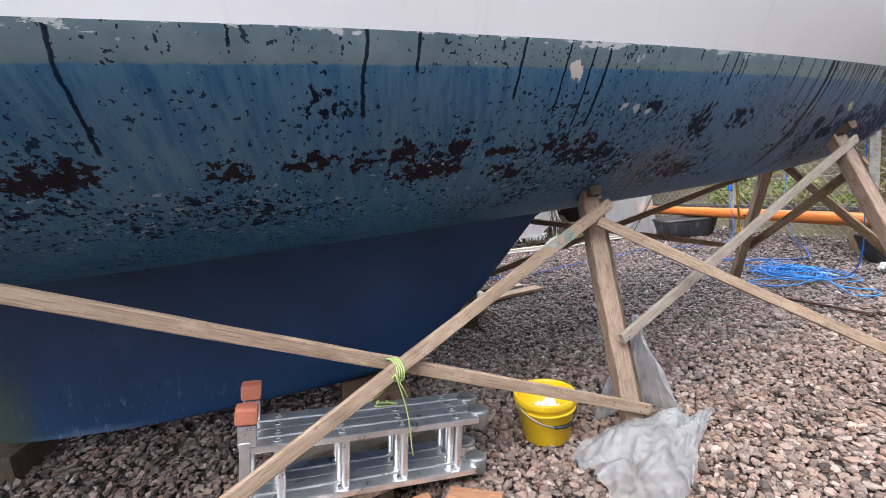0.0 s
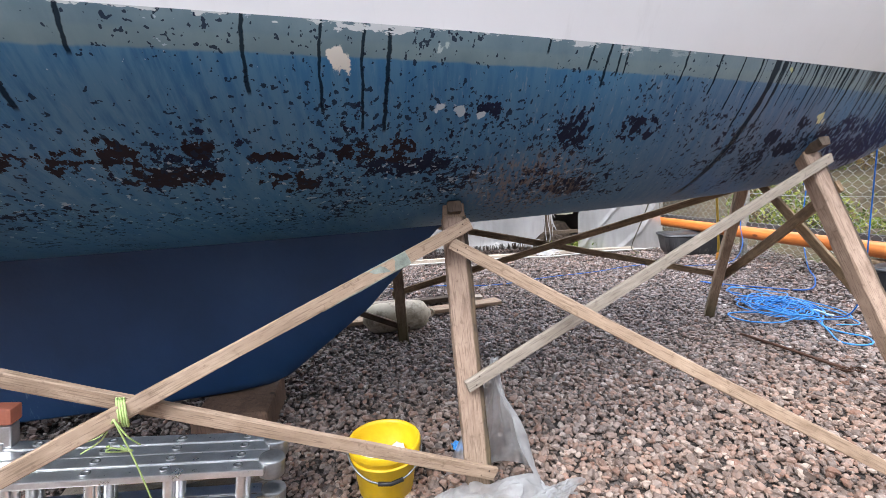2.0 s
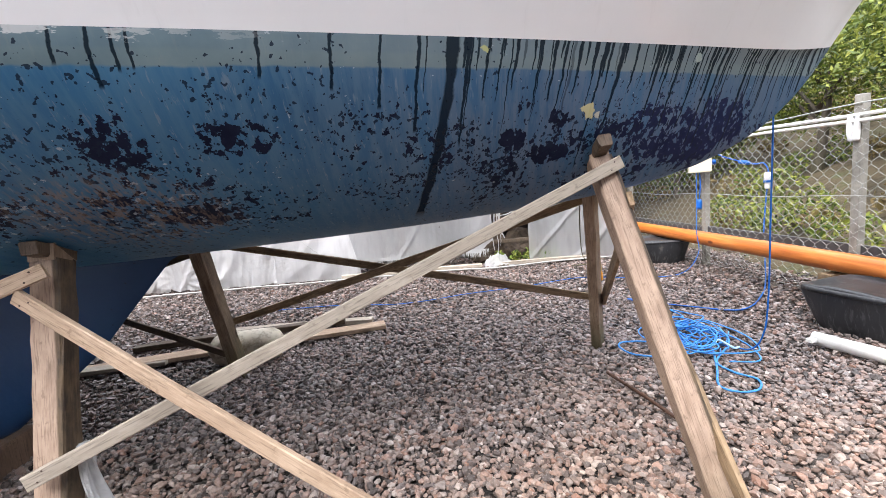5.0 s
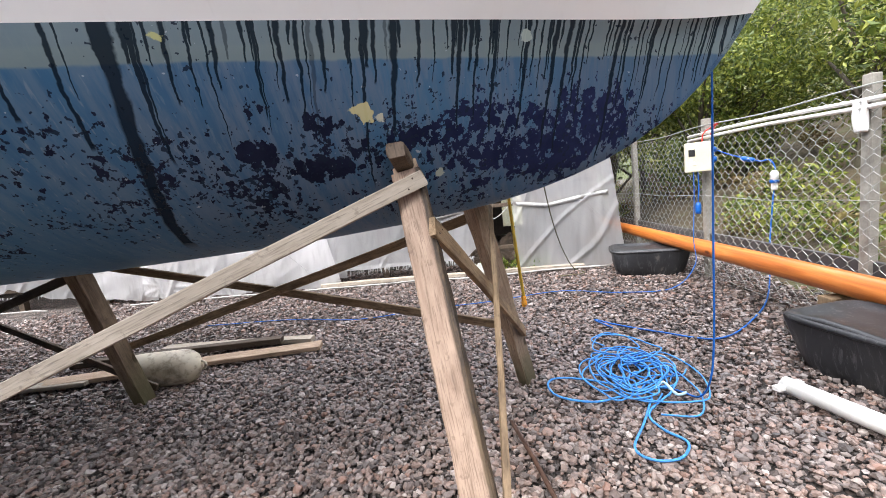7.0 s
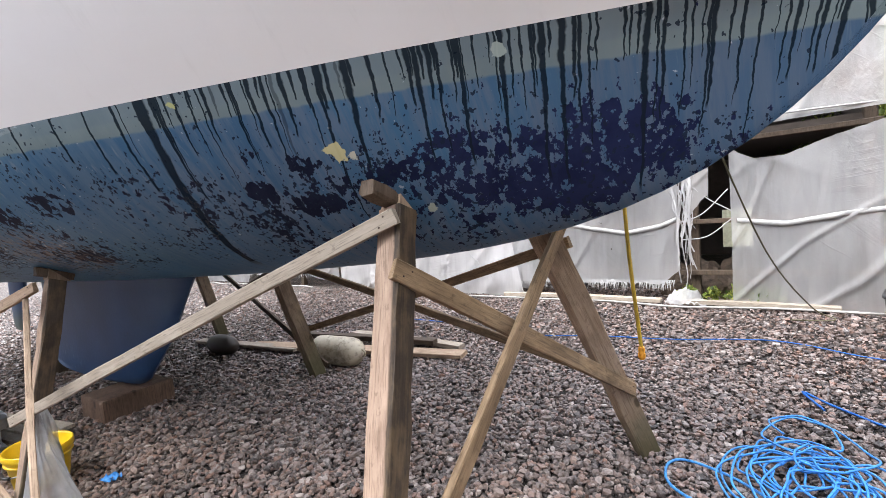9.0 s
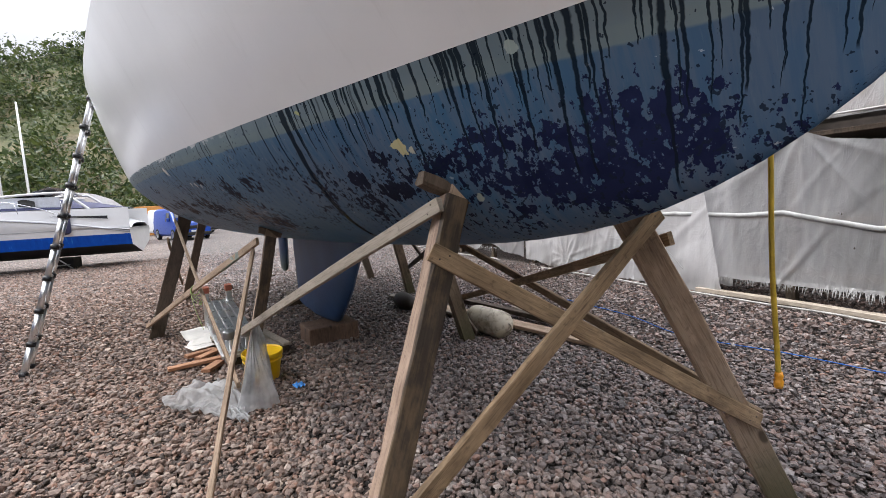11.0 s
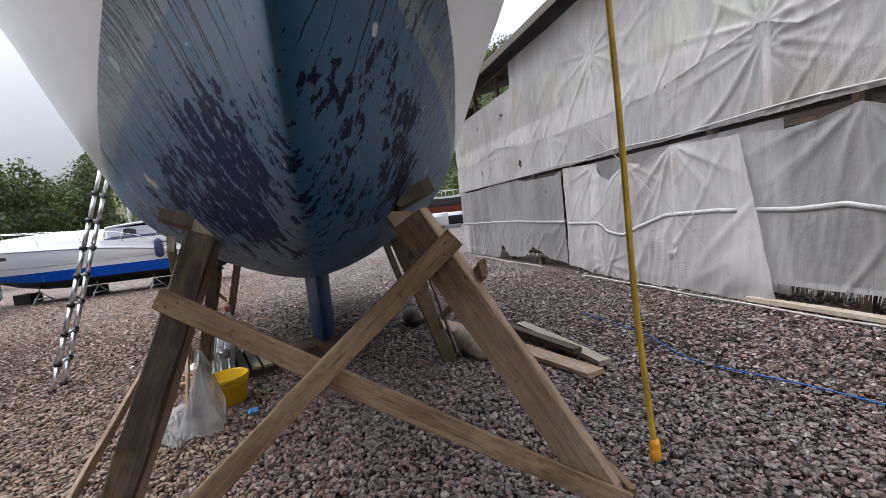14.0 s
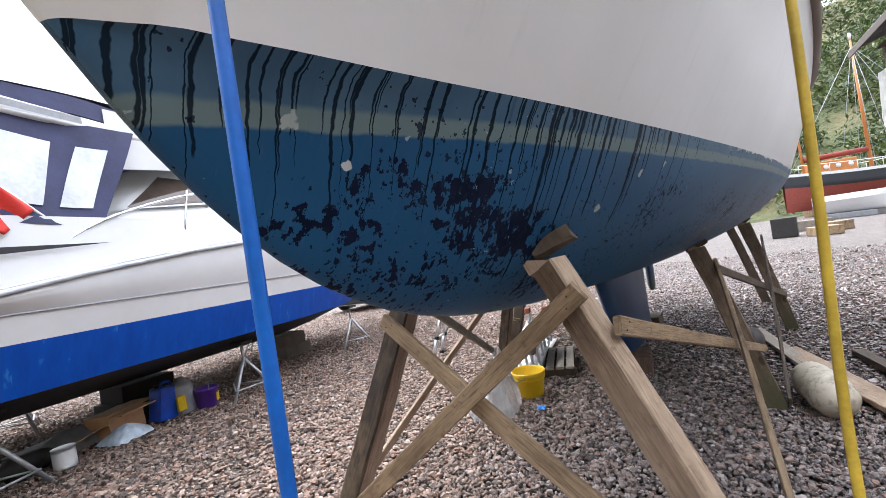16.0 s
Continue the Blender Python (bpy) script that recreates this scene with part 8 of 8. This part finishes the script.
M_GRAPHIC = gm.color(gm.ramp(gm.noise(1.5, 4, None, 0.6, 0.5), [(0.3, (0.02, 0.05, 0.14)), (0.45, (0.02, 0.20, 0.50)), (0.6, (0.03, 0.30, 0.62)), (0.72, (0.35, 0.20, 0.16))])).m
M_SILVER = plain("silver_car_paint", (0.46, 0.48, 0.52), 0.25, 0.4, 0.05, bump=0)
M_VANBLUE = plain("blue_car_paint", (0.012, 0.06, 0.34), 0.3, 0, 0.1, bump=0)
M_VANWHITE = plain("white_car_paint", (0.75, 0.76, 0.77), 0.25, 0, 0.05, bump=0)
van(pose(-7.11, -7.82, 0, 0, 0, 19.6), M_SILVER, M_GRAPHIC, "silver panel van with blue printed graphics, parked on gravel")
van(pose(-24.5, -7.4, 0, 0, 0, 20), M_VANBLUE, None, "blue van parked far off in the yard", 0.95)
van(pose(-26.5, -4.8, 0, 0, 0, 30), M_VANBLUE, None, "blue van parked far off in the yard", 0.95)
van(pose(-34, -6.4, 0, 0, 0, 60), M_VANWHITE, None, "white van parked at the far end of the yard")
solo("orange_container", box((-1.6, -1.2, 0), (1.6, 1.2, 2.3), 0.03), plain("orange_steel", (0.50, 0.22, 0.05), 0.6), "orange steel container at the far end of the yard", "container", pose(-38, -9.5, 0, 0, 0, 20))
tunnel = thing("storage_tunnel", "white sheeted storage tunnel beyond the boats", "tunnel", pose(-33, -13.5, 0, 0, 0, 30))
part("tunnel_skin", grid(20, 18, lambda a, b: Vector((-6 + 12 * a, -3.0 * math.cos(b * math.pi), 3.1 * math.sin(b * math.pi) ** 0.8 + 0.02 * math.cos(a * 60)))), M_FILM, tunnel)
part("tunnel_end", grid(10, 10, lambda a, b: Vector((6.0, -3.0 * math.cos(a * math.pi), b * 3.1 * math.sin(a * math.pi) ** 0.8))), M_FILM, tunnel)

# the red and black ship on the far slip
SHIP = pose(-52, 8.2, 0.5, 0, 0, 125)
ship = thing("sailing_ketch", "old wooden ketch with red bottom and orange mast, hauled out", "sailing ship", SHIP)
M_REDBOT = plain("red_oxide", (0.22, 0.045, 0.03), 0.7, vary=0.3)
M_SHIPBLK = plain("black_ship_paint", (0.02, 0.022, 0.028), 0.5)
M_SPARFAR = plain("orange_mast_paint", (0.42, 0.16, 0.045), 0.5)


def ship_sec(x, f):
    b = 2.1 * max(0.02, 1 - abs(x / 7.2) ** 2.6)
    return b * (0.25 + 0.75 * min(1, f * 1.6) ** 0.6)


for nm, z0, z1, f0, f1, mt in (("hull_bottom", 0.1, 1.9, 0.0, 0.55, M_REDBOT), ("hull_side", 1.9, 2.9, 0.55, 0.95, M_SHIPBLK), ("bulwark", 2.9, 3.15, 0.95, 1.0, M_WHITE)):
    bm = bmesh.new()
    for sg in (1, -1):
        grid(24, 5, lambda a, b: Vector((-7 + 14 * a, sg * ship_sec(-7 + 14 * a, f0 + (f1 - f0) * b), z0 + (z1 - z0) * b + 0.5 * (abs(-1 + 2 * a) ** 2) * (1 if z0 > 1 else b))), bm)
    part(nm, bm, mt, ship)
part("deck", grid(14, 4, lambda a, b: Vector((-6.8 + 13.6 * a, (2 * b - 1) * ship_sec(-6.8 + 13.6 * a, 0.95), 2.95 + 0.5 * abs(-1 + 2 * a) ** 2))), M_GREYWOOD, ship)
part("deckhouse", box((-4.4, -1.1, 2.9), (-1.2, 1.1, 4.3), 0.08), M_SPARFAR, ship, "orange varnished deckhouse")
for k in range(3):
    for sg in (1, -1):
        part("porthole", lathe([(0, 0), (0.22, 0), (0.22, 0.02), (0, 0.02)], 12, m=pose(-3.9 + 1.05 * k, sg * 1.11, 3.75, -90 * sg, 0, 0)), M_WHITE, ship)
part("mast", tube([(0.8, 0, 2.8), (0.6, 0, 15.2)], 0.17, 10, r2=0.08), M_SPARFAR, ship, "orange wooden mast")
part("mast", tube([(-5.0, 0, 2.8), (-5.2, 0, 10.0)], 0.13, 10, r2=0.06), M_SPARFAR, ship)
part("masthead", tube([(0.6, 0, 15.0), (0.6, 0, 15.6)], 0.11, 8), M_WHITE, ship)
part("boom", tube([(0.6, 0, 4.9), (-5.0, 0, 4.7)], 0.24, 10), plain("dark_red_sail", (0.20, 0.03, 0.02), 0.8), ship, "furled dark red sail on the boom")
part("bowsprit", tube([(6.2, 0, 3.4), (10.0, 0, 4.4)], 0.13, 8), M_SPARFAR, ship)
for p in ((6.6, 0, 3.5), (10.0, 0, 4.4), (1.4, 1.9, 3.0), (1.4, -1.9, 3.0), (-0.4, 1.9, 3.0), (-0.4, -1.9, 3.0), (-6.4, 0, 3.4)):
    part("stay", tube([p, (0.62, 0, 14.4)], 0.022, 5), M_GREYRUB, ship)
for sg in (1, -1):
    part("rail", tube([(x, sg * ship_sec(x, 1.0), 3.85 + 0.5 * abs(x / 7) ** 2) for x in range(-6, 7)], 0.035, 6), M_WHITE, ship)
    for x in range(-6, 7, 2):
        part("stanchion", tube([(x, sg * ship_sec(x, 1.0), 3.1 + 0.5 * abs(x / 7) ** 2), (x, sg * ship_sec(x, 1.0), 3.85 + 0.5 * abs(x / 7) ** 2)], 0.03, 5), M_WHITE, ship)
for x in (-4, 0, 4):
    solo("slip_block", box((-0.5, -1.6, -0.5), (0.5, 1.6, 0.12), 0.03), M_OLD, "timber cradle block under the ketch", "block", SHIP @ Matrix.Translation((x, 0, 0)), "cradle blocks under the ketch")
# scattered far blocks, trailer and dinghies
for k, (x, y, l, h, mt, lb) in enumerate(((-21.0, 3.2, 1.5, 0.85, M_BLACKBLK, "dark stack of blocks far off in the yard"), (-19.6, 4.5, 1.0, 0.35, M_OLD, "weathered timber block far off in the yard"), (-22.0, 4.9, 0.9, 0.4, M_OLD, "weathered timber block far off in the yard"), (-24.5, 4.2, 1.3, 0.5, M_CONC, "concrete block far off in the yard"))):
    solo("yard_block", box((-l / 2, -0.45, 0), (l / 2, 0.45, h), 0.03), mt, lb, "block", pose(x, y, 0, 0, 0, 20 * k), "blocks in the yard")
for k, (x, y, a) in enumerate(((-36, 6.2, 60), (-41, 8.4, 80))):
    dg = thing("covered_dinghy", "small covered boat far off in the yard", "boat", pose(x, y, 0.35, 0, 0, a), "small boats far off")
    part("hull", grid(12, 8, lambda p0, q0: Vector((-2.2 + 4.4 * p0, (2 * q0 - 1) * 0.85 * max(0.03, 1 - (2 * p0 - 1) ** 4), 0.9 * (abs(2 * q0 - 1) ** 2)))), M_WHITE if k != 1 else M_SHIPBLK, dg)
    part("cover", grid(12, 8, lambda p0, q0: Vector((-2.2 + 4.4 * p0, (2 * q0 - 1) * 0.86 * max(0.03, 1 - (2 * p0 - 1) ** 4), 0.9 + 0.35 * (1 - (2 * q0 - 1) ** 2)))), M_GREYRUB, dg)
    solo("trailer", box((-1.6, -0.5, 0.0), (1.6, 0.5, 0.36), 0.03), M_STEEL, "low steel trailer under a small boat", "trailer", pose(x, y, 0, 0, 0, a))
